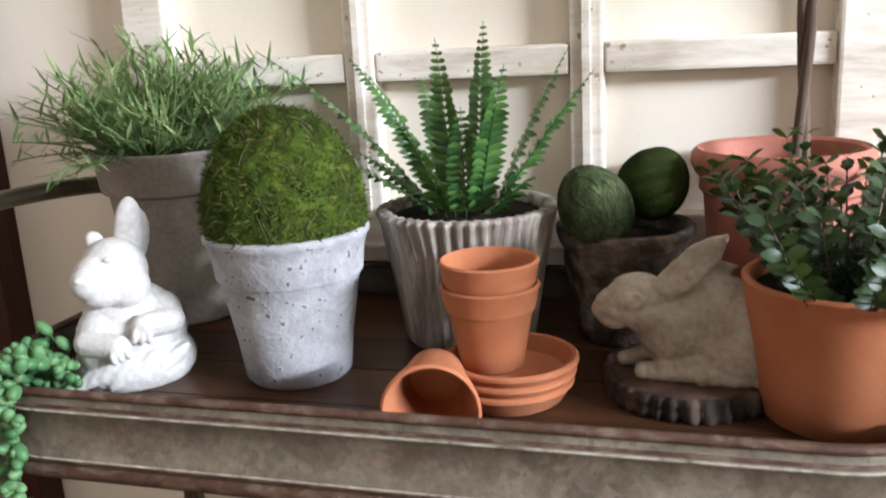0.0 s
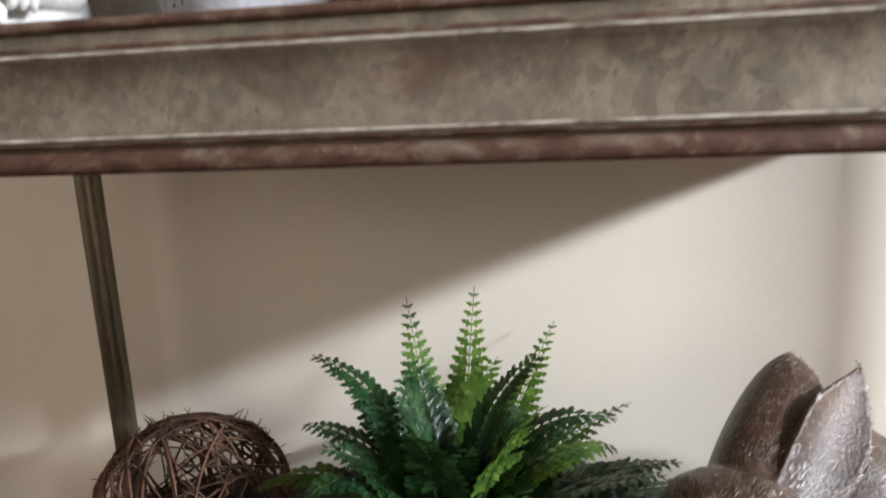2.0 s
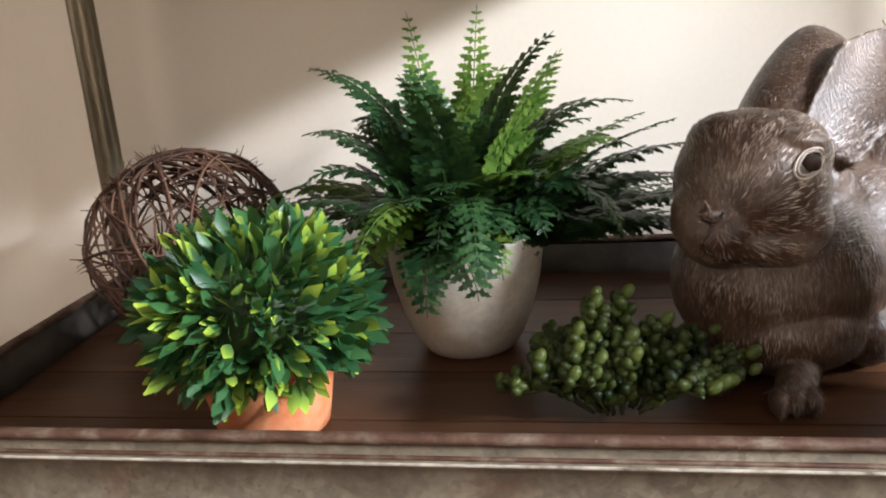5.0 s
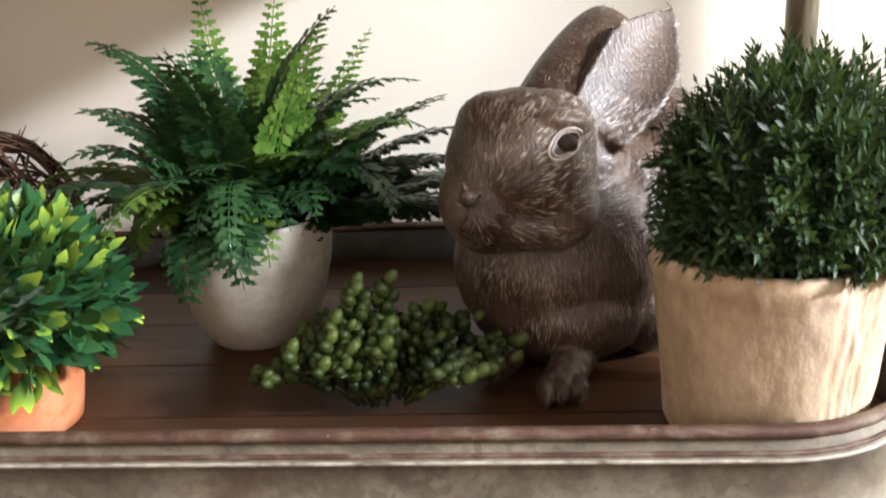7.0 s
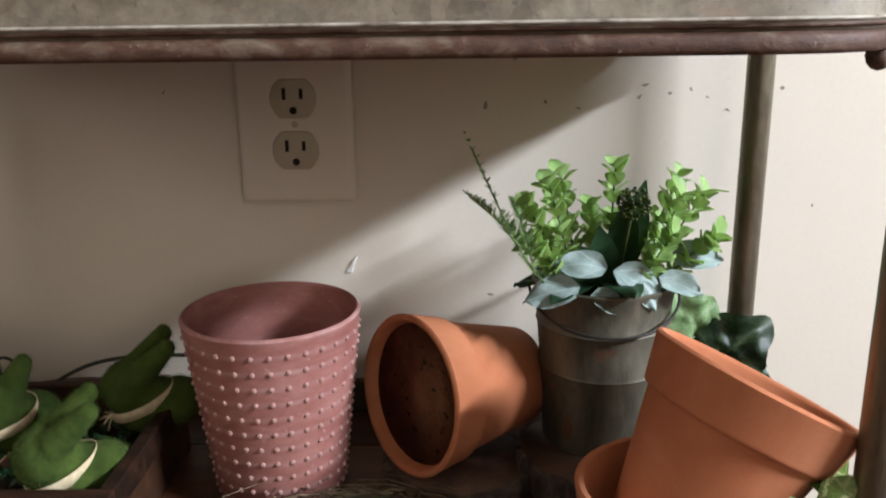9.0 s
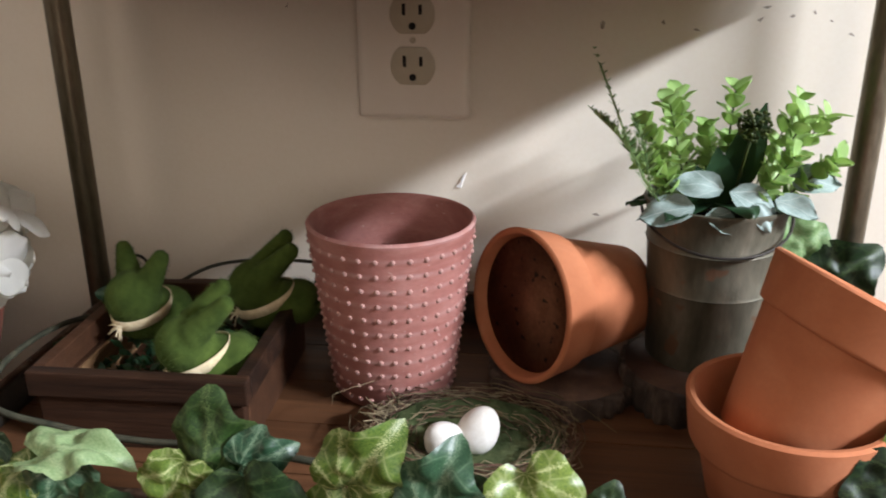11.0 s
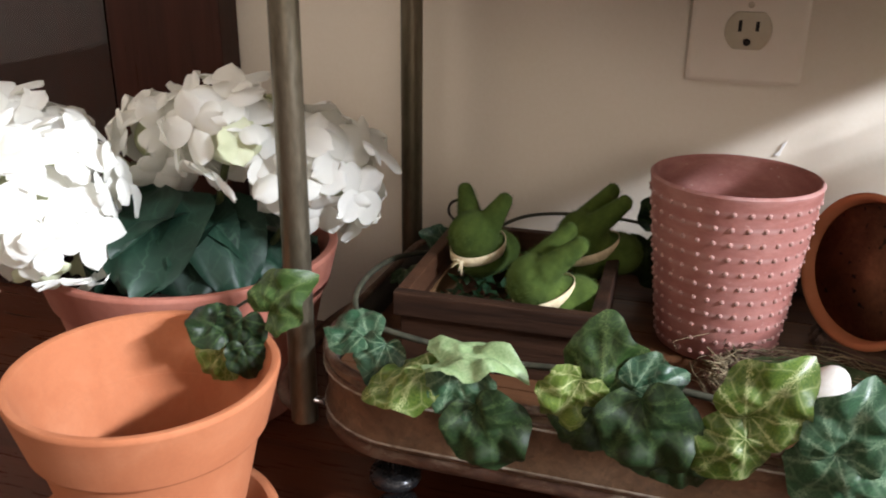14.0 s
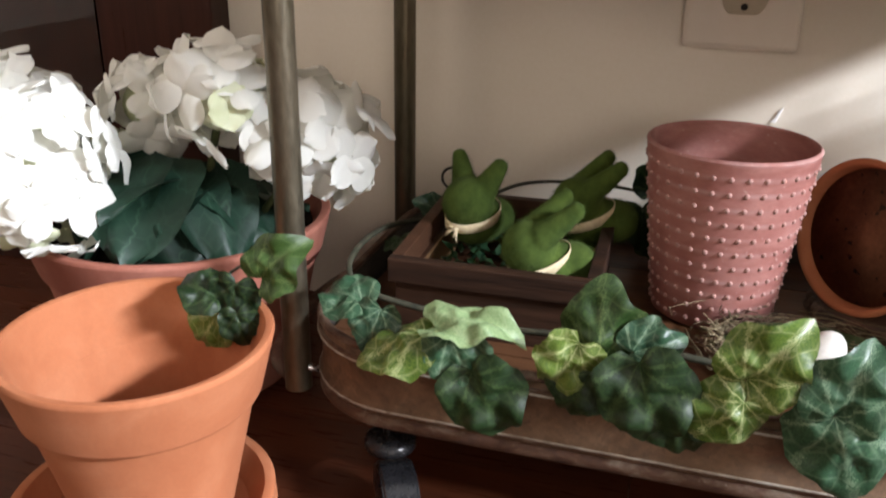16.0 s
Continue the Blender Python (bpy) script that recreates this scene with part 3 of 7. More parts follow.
def petal(bm, p, d, up, length, width, cup=0.3, bend=-0.2, ruffle=0.1, wide_at=0.62, seed=0.0, stalk=0.12):
    """A rounded petal or leaf: grid of soft curvature, widest at wide_at, its face towards up."""
    uvl = bm.loops.layers.uv.verify()
    p, d = Vector(p), Vector(d).normalized()
    side = d.cross(Vector(up))
    if side.length < 1e-4:
        side = d.orthogonal()
    side.normalize()
    up = side.cross(d).normalized()
    n, m = 9, 8
    rows = []
    for i in range(n + 1):
        t = 1 - (1 - i / n) ** 1.35
        q = t / wide_at if t < wide_at else (1 - t) / (1 - wide_at)
        w = width * 0.5 * max(0.10 if t == 1 else stalk, math.sqrt(max(0.0, 1 - (1 - q) ** 2)))
        row = []
        for j in range(m + 1):
            u = 2 * j / m - 1
            ahead = length * (t - 0.10 * u * u * t)
            wave = ruffle * noise.noise((u * 1.6 + seed, t * 2.2, seed * 1.7)) * (0.3 + t) * width
            h = cup * width * 0.5 * u * u * (w / width) * 2 + bend * length * t * t + wave
            row.append((bm.verts.new(p + d * ahead + side * w * u + up * h), (0.5 + u * 0.5 * w / width * 2, 0.15 + 0.8 * t)))
        rows.append(row)
    for a, b in zip(rows, rows[1:]):
        for j in range(m):
            q = (a[j], a[j + 1], b[j + 1], b[j])
            f = bm.faces.new([v for v, _ in q])
            for loop, (_, uv) in zip(f.loops, q):
                loop[uvl].uv = uv


def ivy_mesh(name, mat, seed=0, lobes=0.22, curl=0.25, fold=0.25):
    """A broad lobed leaf one unit long, stalk at the origin, tip along +Y, face up."""
    rng = random.Random(seed)
    bm = bmesh.new()
    uvl = bm.loops.layers.uv.verify()
    n, rings = 40, 7
    cx, cy = 0.0, 0.22

    def edge(a):
        q = abs(a if a <= math.pi else a - 2 * math.pi)
        r = 0.42 + lobes * 1.1 * math.exp(-((q - 1.15) / 0.34) ** 2) + lobes * 0.7 * math.exp(-((q - 2.25) / 0.36) ** 2)
        r += 0.17 * math.exp(-(q / 0.40) ** 2) - 0.20 * math.exp(-((q - math.pi) / 0.25) ** 2)
        return r * (1 + 0.03 * math.sin(7 * a + seed)) * (1 + rng.uniform(-0.02, 0.02))

    outline = [edge(2 * math.pi * k / n) for k in range(n)]

    def lift(x, y, rr, a):
        v = -curl * (x * x * 0.9 + max(0, y - 0.3) ** 2 * 0.9) + fold * abs(x)
        v -= 0.05 * math.exp(-(x / 0.06) ** 2) * rr
        return v + 0.13 * noise.noise((x * 3.0 + seed, y * 3.0, seed)) + 0.10 * noise.noise((x * 7, y * 7, seed + 3))

    mid = bm.verts.new((cx, cy, lift(cx, cy, 0, 0)))
    prev, uvs = None, {mid: (0.5, 0.15 + cy * 0.7)}
    for ring in range(1, rings + 1):
        rr = ring / rings
        cur = []
        for k in range(n):
            a = 2 * math.pi * k / n
            x, y = cx + math.sin(a) * outline[k] * rr, cy + math.cos(a) * outline[k] * rr
            v = bm.verts.new((x, y, lift(x, y, rr, a)))
            uvs[v] = (0.5 + x * 0.7, 0.15 + y * 0.7)
            cur.append(v)
        for k in range(n):
            if prev is None:
                bm.faces.new((mid, cur[(k + 1) % n], cur[k]))
            else:
                bm.faces.new((prev[k], prev[(k + 1) % n], cur[(k + 1) % n], cur[k]))
        prev = cur
    bmesh.ops.recalc_face_normals(bm, faces=bm.faces)
    for f in bm.faces:
        for loop in f.loops:
            loop[uvl].uv = uvs[loop.vert]
    return mesh_of(name, bm, mat)


IVY = {key: [ivy_mesh("ivy_leaf", m, q, lb, cu, fo) for q, lb, cu, fo in ((1.3, 0.08, 0.6, 0.2), (5.2, 0.03, 0.9, 0.25), (8.7, 0.06, 0.5, 0.3), (12.1, 0.02, 0.6, -0.25))] for key, m in (("dark", IVYDARK), ("lime", IVYLIME), ("teal", IVYTEAL), ("pale", IVYPALE), ("green", IVYGREEN))}


def aim(base, tip_way, face, size, wide=1.0):
    """The pose of a leaf whose stalk is at base, tip along tip_way, face towards face."""
    y = Vector(tip_way).normalized()
    x = y.cross(Vector(face)).normalized()
    z = x.cross(y)
    m = Matrix((x * size * wide, y * size, z * size)).transposed().to_4x4()
    m.translation = base
    return m


def ivy_leaf(parent, kind, centre, tip_way, face, size, shape=0, wide=1.0):
    y = Vector(tip_way).normalized()
    base = Vector(centre) - y * size * 0.25
    pick = shape + (2 if int(abs(centre[0] * 5000 + centre[2] * 3000)) % 2 else 0)
    return part("leaf", IVY[kind][pick], None, parent, at=aim(base, tip_way, face, size, wide))


def frond(bm, base, az, length, rise, droop, pinna, count, shape="round", rng=random, width_peak=0.9, twist=0.0, stem_r=0.0007, swirl=0.0):
    """A fern frond: a stalk that leaves at the angle rise and bends by droop, with pairs of leaflets."""
    out = Vector((math.cos(az), math.sin(az), 0))
    pts, ways = [], []
    p = Vector(base)
    steps = 26
    for i in range(steps + 1):
        t = i / steps
        e = rise - droop * t ** 1.3
        turn = az + swirl * t * t
        out = Vector((math.cos(turn), math.sin(turn), 0))
        way = out * math.cos(e) + Vector((0, 0, math.sin(e)))
        pts.append(p.copy())
        ways.append(way)
        p += way * length / steps
    tube(bm, pts[::2], stem_r, 4, 0.4)
    sidev = Vector((-math.sin(az), math.cos(az), 0))
    for i in range(count):
        t = 0.10 + 0.9 * i / count
        k = min(int(t * steps), steps - 1)
        c, way = pts[k].lerp(pts[k + 1], t * steps - k), ways[k]
        face = sidev.cross(way).normalized()
        if face.z < 0 and twist == 0:
            face = -face
        s = pinna * math.sin(math.pi * min(1, (0.12 + 0.88 * t)) ** width_peak) ** 0.8 + pinna * 0.1
        for sgn in (-1, 1):
            d = (sidev * sgn + way * (0.35 if shape == "round" else 0.55) + face * rng.uniform(-0.1, 0.2)).normalized()
            if shape == "round":
                blade(bm, c, d, face, s, min(0.0064, s * 0.66), 4, rng.uniform(-0.45, -0.1), 0.9, 0.55, 0.6)
            else:
                s = pinna * (1.05 - t) ** width_peak * min(1.0, 0.5 + 2.5 * t)
                blade(bm, c, d, face, s, s * 0.34, 3, -0.2, 0.7, 0.2)
                lobes = max(2, int(s / 0.0034))
                for j in range(lobes):
                    q = (j + 0.6) / (lobes + 0.4)
                    for s2 in (-1, 1):
                        dd = (d * 0.6 + way * s2 + face * rng.uniform(-0.15, 0.25)).normalized()
                        blade(bm, c + d * s * q - face * 0.2 * s * q * q, dd, face, s * 0.40 * (1.15 - q), s * 0.26, 2, -0.15, 1.0, 0.15, 0.3)
    return bm


def ellipsoid(bm, c, r, rot=(0, 0, 0), sub=3):
    m = Matrix.LocRotScale(c, Euler([radians(a) for a in rot]), r if isinstance(r, tuple) else (r, r, r))
    bmesh.ops.create_icosphere(bm, subdivisions=sub, radius=1, matrix=m)


def capsule(bm, a, b, ra, rb, n=6):
    a, b = Vector(a), Vector(b)
    for i in range(n + 1):
        t = i / n
        ellipsoid(bm, a.lerp(b, t), ra + (rb - ra) * t, sub=2)


def ear_shell(bm, base, tip, wide, face, cup=0.45, thick=0.0042, lean=0.0, round_tip=1.8):
    """A pointed cupped ear from base to tip, its hollow towards face."""
    base, tip = Vector(base), Vector(tip)
    d = tip - base
    ln = d.length
    d.normalize()
    side = d.cross(Vector(face)).normalized()
    out = side.cross(d).normalized()
    n, m = 14, 10
    grid = [[], []]
    for i in range(n + 1):
        t = i / n
        w = wide * (0.55 + 0.45 * math.sin(math.pi * min(1, 0.18 + t * 0.75))) * (1.0 - max(0, (t - 0.55) / 0.45) ** round_tip * 0.96)
        rows = [[], []]
        for j in range(m + 1):
            u = 2 * j / m - 1
            c = base + d * ln * t + side * w * u + out * (cup * w * (u * u - 0.5) + lean * ln * math.sin(math.pi * t) - 0.1 * ln * t * t)
            th = thick * (1 - 0.5 * t) * (1 - 0.45 * u * u)
            rows[0].append(bm.verts.new(c + out * th))
            rows[1].append(bm.verts.new(c - out * th))
        grid[0].append(rows[0])
        grid[1].append(rows[1])
    for k in (0, 1):
        for i in range(n):
            for j in range(m):
                q = (grid[k][i][j], grid[k][i][j + 1], grid[k][i + 1][j + 1], grid[k][i + 1][j])
                bm.faces.new(q if k == 0 else tuple(reversed(q)))
    loop = lambda g: [r for r in g[0]] + [g[i][m] for i in range(1, n + 1)] + [g[n][j] for j in range(m - 1, -1, -1)] + [g[i][0] for i in range(n - 1, 0, -1)]
    a, b = loop(grid[0]), loop(grid[1])
    for k in range(len(a)):
        bm.faces.new((a[k], b[k], b[(k + 1) % len(a)], a[(k + 1) % len(a)]))


def ring_of(bm, c, rx, rz, face, r):
    face = Vector(face).normalized()
    sx = face.cross(Vector((0, 0, 1))).normalized()
    sz = sx.cross(face)
    pts = [Vector(c) + sx * rx * math.cos(a) + sz * rz * math.sin(a) for a in [2 * math.pi * k / 28 for k in range(29)]]
    tube(bm, pts, r, 8)


def figure(name, bm, mat, m, label, category, voxel=0.0016, smooth=8, rough=0.0, group=""):
    """Merges overlapping forms into one modelled skin."""
    ob = solid(name, bm, mat, m, label, category, group)
    r = ob.modifiers.new("skin", "REMESH")
    r.mode, r.voxel_size, r.use_smooth_shade = "VOXEL", voxel, True
    s = ob.modifiers.new("soften", "SMOOTH")
    s.factor, s.iterations = 0.5, smooth
    if rough:
        tex = bpy.data.textures.new(name + "_relief", "CLOUDS")
        tex.noise_scale = rough * 4
        d = ob.modifiers.new("relief", "DISPLACE")
        d.texture, d.strength, d.texture_coords = tex, rough, "LOCAL"
    return ob


def one_skin(bm, voxel, smooth):
    """Merges overlapping forms into a single modelled surface."""
    ob = bpy.data.objects.new("form", mesh_of("form", bm, []))
    scene.collection.objects.link(ob)
    r = ob.modifiers.new("skin", "REMESH")
    r.mode, r.voxel_size = "VOXEL", voxel
    q = ob.modifiers.new("soften", "SMOOTH")
    q.factor, q.iterations = 0.5, smooth
    bpy.context.view_layer.update()
    me = bpy.data.meshes.new_from_object(ob.evaluated_get(bpy.context.evaluated_depsgraph_get()))
    out = bmesh.new()
    out.from_mesh(me)
    old = ob.data
    bpy.data.objects.remove(ob)
    bpy.data.meshes.remove(old)
    bpy.data.meshes.remove(me)
    return out


def surface_points(bm, count, rng):
    """Random places with their normals, spread evenly over the faces."""
    bm.normal_update()
    faces = list(bm.faces)
    out = []
    for f in rng.choices(faces, [f.calc_area() for f in faces], k=count):
        vs = [v.co for v in f.verts]
        w = [rng.random() + 0.05 for _ in vs]
        t = sum(w)
        p = Vector((0, 0, 0))
        for v, q in zip(vs, w):
            p += v * (q / t)
        out.append((p, f.normal.copy()))
    return out


def scatter_ball(bm, c, r, count, make, rng, low=-0.35, squash=1.0):
    """Calls make(point, outward) over the upper part of a ball."""
    done = 0
    while done < count:
        v = Vector((rng.gauss(0, 1), rng.gauss(0, 1), rng.gauss(0, 1))).normalized()
        if v.z < low:
            continue
        make(Vector(c) + Vector((v.x * r, v.y * r, v.z * r * squash)), v)
        done += 1


# ---- setting ----
def boards_floor():
    rng = random.Random(3)
    ground = tagged(new("floor"), "dark reddish-brown varnished hardwood floor boards", "floor", kind="structure")
    meshes = []
    for _ in range(4):
        bm = box(bmesh.new(), -0.6, -0.0429, -0.018, 0.6, 0.0429, 0.0, 0.0007)
        meshes.append(mesh_of("floor_board", bm, FLOORWOOD, False))
    y = Y_F + 0.001
    while y < WALL_Y - 0.02:
        x, ln = X_L, rng.uniform(0.35, 1.2)
        while x < X_R - 0.01:
            ln = min(ln, X_R - x)
            part("floor_board", rng.choice(meshes), None, ground, at=pose(x + ln / 2, y + 0.0425, 0) @ Matrix.Diagonal(((ln - 0.0006) / 1.2, 1, 1, 1)))
            x += ln
            ln = 1.2
        y += 0.0862
    sub = solid("subfloor", box(bmesh.new(), X_L - 0.1, Y_F - 0.1, -0.06, X_R + 0.1, WALL_Y + 0.1, -0.02), DARKWOOD, pose(0, 0, 0), "dark gap between the floor boards", "floor", kind="structure", smooth=False)
    return sub


def wall_piece(name, x0, y0, z0, x1, y1, z1, label, mat=None):
    return solid(name, box(bmesh.new(), x0, y0, z0, x1, y1, z1), mat or PAINT, pose(0, 0, 0), label, "wall", kind="structure", smooth=False)


boards_floor()
wall_piece("wall_north", X_L - 0.1, WALL_Y, -0.02, X_R + 0.1, WALL_Y + 0.1, CEIL, "cream painted wall with small chips and scuffs")
# Added walls out of view; their darker tan holds the bounce down.
wall_piece("wall_west", X_L - 0.1, Y_F - 0.1, -0.02, X_L, WALL_Y, 0.75, "added unseen tan side wall below a window", BOUNCECUT)
wall_piece("wall_west_upper", X_L - 0.1, Y_F - 0.1, 1.69, X_L, WALL_Y, CEIL, "added unseen tan side wall above a window", BOUNCECUT)
wall_piece("wall_west_near", X_L - 0.1, Y_F - 0.1, 0.75, X_L, -0.92, 1.69, "added unseen tan side wall beside a window", BOUNCECUT)
wall_piece("wall_west_far", X_L - 0.1, 0.12, 0.75, X_L, WALL_Y, 1.69, "added unseen tan side wall beside a window", BOUNCECUT)
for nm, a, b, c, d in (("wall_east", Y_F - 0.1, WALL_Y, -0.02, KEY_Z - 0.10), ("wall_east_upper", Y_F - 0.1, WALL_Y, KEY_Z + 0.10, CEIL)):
    wall_piece(nm, X_R, a, c, X_R + 0.1, b, d, "added unseen tan wall with a window slot", BOUNCECUT)
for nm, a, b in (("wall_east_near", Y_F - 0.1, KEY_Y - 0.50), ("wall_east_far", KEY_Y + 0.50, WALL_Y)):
    wall_piece(nm, X_R, a, KEY_Z - 0.10, X_R + 0.1, b, KEY_Z + 0.10, "added unseen tan wall beside the window slot", BOUNCECUT)
wall_piece("wall_south", X_L - 0.1, Y_F - 0.1, -0.02, X_R + 0.1, Y_F, 0.40, "added unseen tan wall below the windows", BOUNCECUT)
wall_piece("wall_south_upper", X_L - 0.1, Y_F - 0.1, 2.25, X_R + 0.1, Y_F, CEIL, "added unseen tan wall above the windows", BOUNCECUT)
wall_piece("wall_south_left", X_L - 0.1, Y_F - 0.1, 0.40, -1.04, Y_F, 2.25, "added unseen tan wall beside the window", BOUNCECUT)
wall_piece("wall_south_middle", -0.06, Y_F - 0.1, 0.40, 0.56, Y_F, 2.25, "added unseen tan wall between two windows", BOUNCECUT)
wall_piece("wall_south_right", 2.04, Y_F - 0.1, 0.40, X_R + 0.1, Y_F, 2.25, "added unseen tan wall beside the window", BOUNCECUT)
wall_piece("wall_south_sill", -1.04, Y_F - 0.1, 0.40, -0.06, Y_F, 1.27, "added unseen tan wall below the small window", BOUNCECUT)
wall_piece("wall_south_lintel", 0.56, Y_F - 0.1, 1.68, 2.04, Y_F, 2.25, "added unseen tan wall above the low window", BOUNCECUT)
solid("ceiling", box(bmesh.new(), X_L - 0.1, Y_F - 0.1, CEIL, X_R + 0.1, WALL_Y + 0.1, CEIL + 0.1), CEILPAINT, pose(0, 0, 0), "plain white painted ceiling", "ceiling", kind="structure", smooth=False)


def window_sash(name, m, w, h, label):
    """A plain white window in its opening: frame only, out of the camera's sight."""
    ob = thing(name, m, label, "window", kind="structure")
    t = 0.012
    for x0, z0, x1, z1 in ((-w / 2, -h / 2, w / 2, -h / 2 + t), (-w / 2, h / 2 - t, w / 2, h / 2), (-w / 2, -h / 2 + t, -w / 2 + t, h / 2 - t), (w / 2 - t, -h / 2 + t, w / 2, h / 2 - t)):
        part("window_frame", box(bmesh.new(), x0, -0.02, z0, x1, 0.02, z1), CEILPAINT, ob, smooth=False)
    return ob


# The first three are added, unseen openings for the fill lamps.
window_sash("window_1", pose(1.30, Y_F - 0.05, 1.04), 1.48, 1.28, "added unseen window round the front fill light")
window_sash("window_3", pose(X_L - 0.05, -0.40, 1.22, 0, 0, 90), 1.04, 0.94, "added unseen window round the west fill light")
window_sash("window_4", pose(-0.55, Y_F - 0.05, 1.76), 0.98, 0.98, "added unseen window round the front left fill light")
window_sash("window_2", pose(X_R + 0.05, KEY_Y, KEY_Z, 0, 0, 90), 1.00, 0.20, "narrow white framed window high in the side wall")


def wall_marks():
    def flake(pts, z_out, mat, label):
        bm = bmesh.new()
        lo = [bm.verts.new((x, WALL_Y, z)) for x, z in pts]
        hi = [bm.verts.new((x * 0.94 + pts[0][0] * 0.06, WALL_Y - z_out, z)) for x, z in pts]
        bm.faces.new(hi)
        for k in range(len(pts)):
            bm.faces.new((lo[k], lo[(k + 1) % len(pts)], hi[(k + 1) % len(pts)], hi[k]))
        bmesh.ops.recalc_face_normals(bm, faces=bm.faces)
        solid("wall_chip", bm, mat, pose(0, 0, 0), label, "wall mark", kind="structure", smooth=False)
    flake([(0.0755, 0.211), (0.0805, 0.2105), (0.0815, 0.215), (0.0845, 0.223), (0.0815, 0.2205), (0.0795, 0.2150)], 0.0012, CHIP, "small white chip in the cream wall paint")
    flake([(0.183, 0.336), (0.185, 0.3355), (0.186, 0.340), (0.184, 0.342), (0.1825, 0.339)], 0.0003, SCUFF, "small dark dent in the cream wall")
    rng = random.Random(8)
    for x, z in ((0.228, 0.341), (0.252, 0.336), (0.30, 0.352), (0.318, 0.346), (0.333, 0.349), (0.345, 0.343), (0.398, 0.349), (-0.055, 0.35), (0.428, 0.262), (0.206, 0.372), (0.296, 0.343), (0.36, 0.334), (0.188, 0.192)):
        w, h = rng.uniform(0.002, 0.007), rng.uniform(0.0008, 0.0018)
        s = rng.uniform(-0.002, 0.003)
        flake([(x - w / 2, z), (x, z - h), (x + w / 2, z + s), (x, z + h)], 0.00012, SCUFF, "faint dark scuff on the cream wall")


wall_marks()


def outlet():
    ob = thing("wall_outlet", pose(0.0435, WALL_Y, 0.3268), "ivory duplex wall outlet with a wide plate", "outlet")
    bm = bmesh.new()
    box(bm, -0.0435, -0.0075, -0.0602, 0.0435, 0.0, 0.0602, 0.0055)
    part("plate", bm, IVORY, ob)
    for cz in (0.019, -0.019):
        bm = bmesh.new()
        ring = []
        for k in range(40):
            a = 2 * math.pi * k / 40
            ring.append((0.0172 * math.cos(a), max(-0.0142, min(0.0142, 0.0172 * math.sin(a)))))
        for y, s in ((-0.0066, 1.0), (-0.0092, 1.0), (-0.0098, 0.95)):
            vs = [bm.verts.new((x * s, y, cz + z * s)) for x, z in ring]
            if y != -0.0066:
                for k in range(40):
                    bm.faces.new((last[k], last[(k + 1) % 40], vs[(k + 1) % 40], vs[k]))
            last = vs
        bm.faces.new(last)
        bmesh.ops.recalc_face_normals(bm, faces=bm.faces)
        gap = bmesh.new()
        outer = [gap.verts.new((x * 1.07, -0.0069, cz + z * 1.08)) for x, z in ring]
        foot = [gap.verts.new((x * 1.07, -0.0062, cz + z * 1.08)) for x, z in ring]
        gap.faces.new(outer)
        for k in range(40):
            gap.faces.new((foot[k], foot[(k + 1) % 40], outer[(k + 1) % 40], outer[k]))
        bmesh.ops.recalc_face_normals(gap, faces=gap.faces)
        part("seam", gap, SCUFF, ob, "dark seam round the receptacle", smooth=False)
        face = auto_sharp(part("receptacle", bm, RECEPT, ob, "beige receptacle face"))
        for x, h in ((-0.0063, 0.0042), (0.0063, 0.0036)):
            part("slot", box(bmesh.new(), x - 0.0013, -0.0102, cz + 0.0035 - h, x + 0.0013, -0.009, cz + 0.0035 + h), SLOT, face, smooth=False)
        bm = bmesh.new()
        bmesh.ops.create_cone(bm, cap_ends=True, segments=16, radius1=0.0027, radius2=0.0027, depth=0.0012, matrix=pose(0, -0.0097, cz - 0.0085, 90))
        part("ground_hole", bm, SLOT, face)
    bm = bmesh.new()
    bmesh.ops.create_uvsphere(bm, u_segments=14, v_segments=8, radius=0.0032, matrix=Matrix.Translation((0, -0.0066, 0)) @ Matrix.Diagonal((1, 0.45, 1, 1)))
    part("screw", bm, RECEPT, ob)


outlet()


def clear_glass(name):
    mat, nt, b = base_mat(name, 0.03, 0.0, 0.5)
    b.inputs["Transmission Weight"].default_value, b.inputs["IOR"].default_value = 1.0, 1.45
    b.inputs["Base Color"].default_value = (0.90, 0.94, 0.93, 1)
    return mat


GLASS = clear_glass("bookcase_glass")


def bookcase():
    """A dark wooden bookcase against the wall, its shelves in shadow."""
    x1, y0 = -0.404, 0.706
    ob = thing("bookcase", pose(x1 - 0.45, y0, 0), "dark red-brown wooden bookcase with shadowed shelves", "bookcase")
    part("side_panel", box(bmesh.new(), 0.33, 0.0, 0.0, 0.45, 0.032, 1.9, 0.002), DARKWOOD, ob, smooth=False)
    part("side_panel", box(bmesh.new(), -0.45, 0.0, 0.0, -0.33, 0.032, 1.9, 0.002), DARKWOOD, ob, smooth=False)
    part("back_panel", box(bmesh.new(), -0.33, 0.026, 0.0, 0.33, 0.031, 1.9), DARKWOOD, ob, smooth=False)
    part("glass_pane", box(bmesh.new(), -0.329, -0.0005, 0.10, 0.329, 0.0025, 1.86), GLASS, ob, "dark reflecting glass", smooth=False)
    for x in (-0.11, 0.11):
        part("muntin", box(bmesh.new(), x - 0.009, -0.006, 0.10, x + 0.009, -0.0006, 1.86, 0.001), DARKWOOD, ob, smooth=False)
    for z in (0.0, 0.36, 0.72, 1.1, 1.5, 1.87):
        part("shelf", box(bmesh.new(), -0.33, 0.004, z, 0.33, 0.026, z + 0.03, 0.002), DARKWOOD, ob, smooth=False)


bookcase()


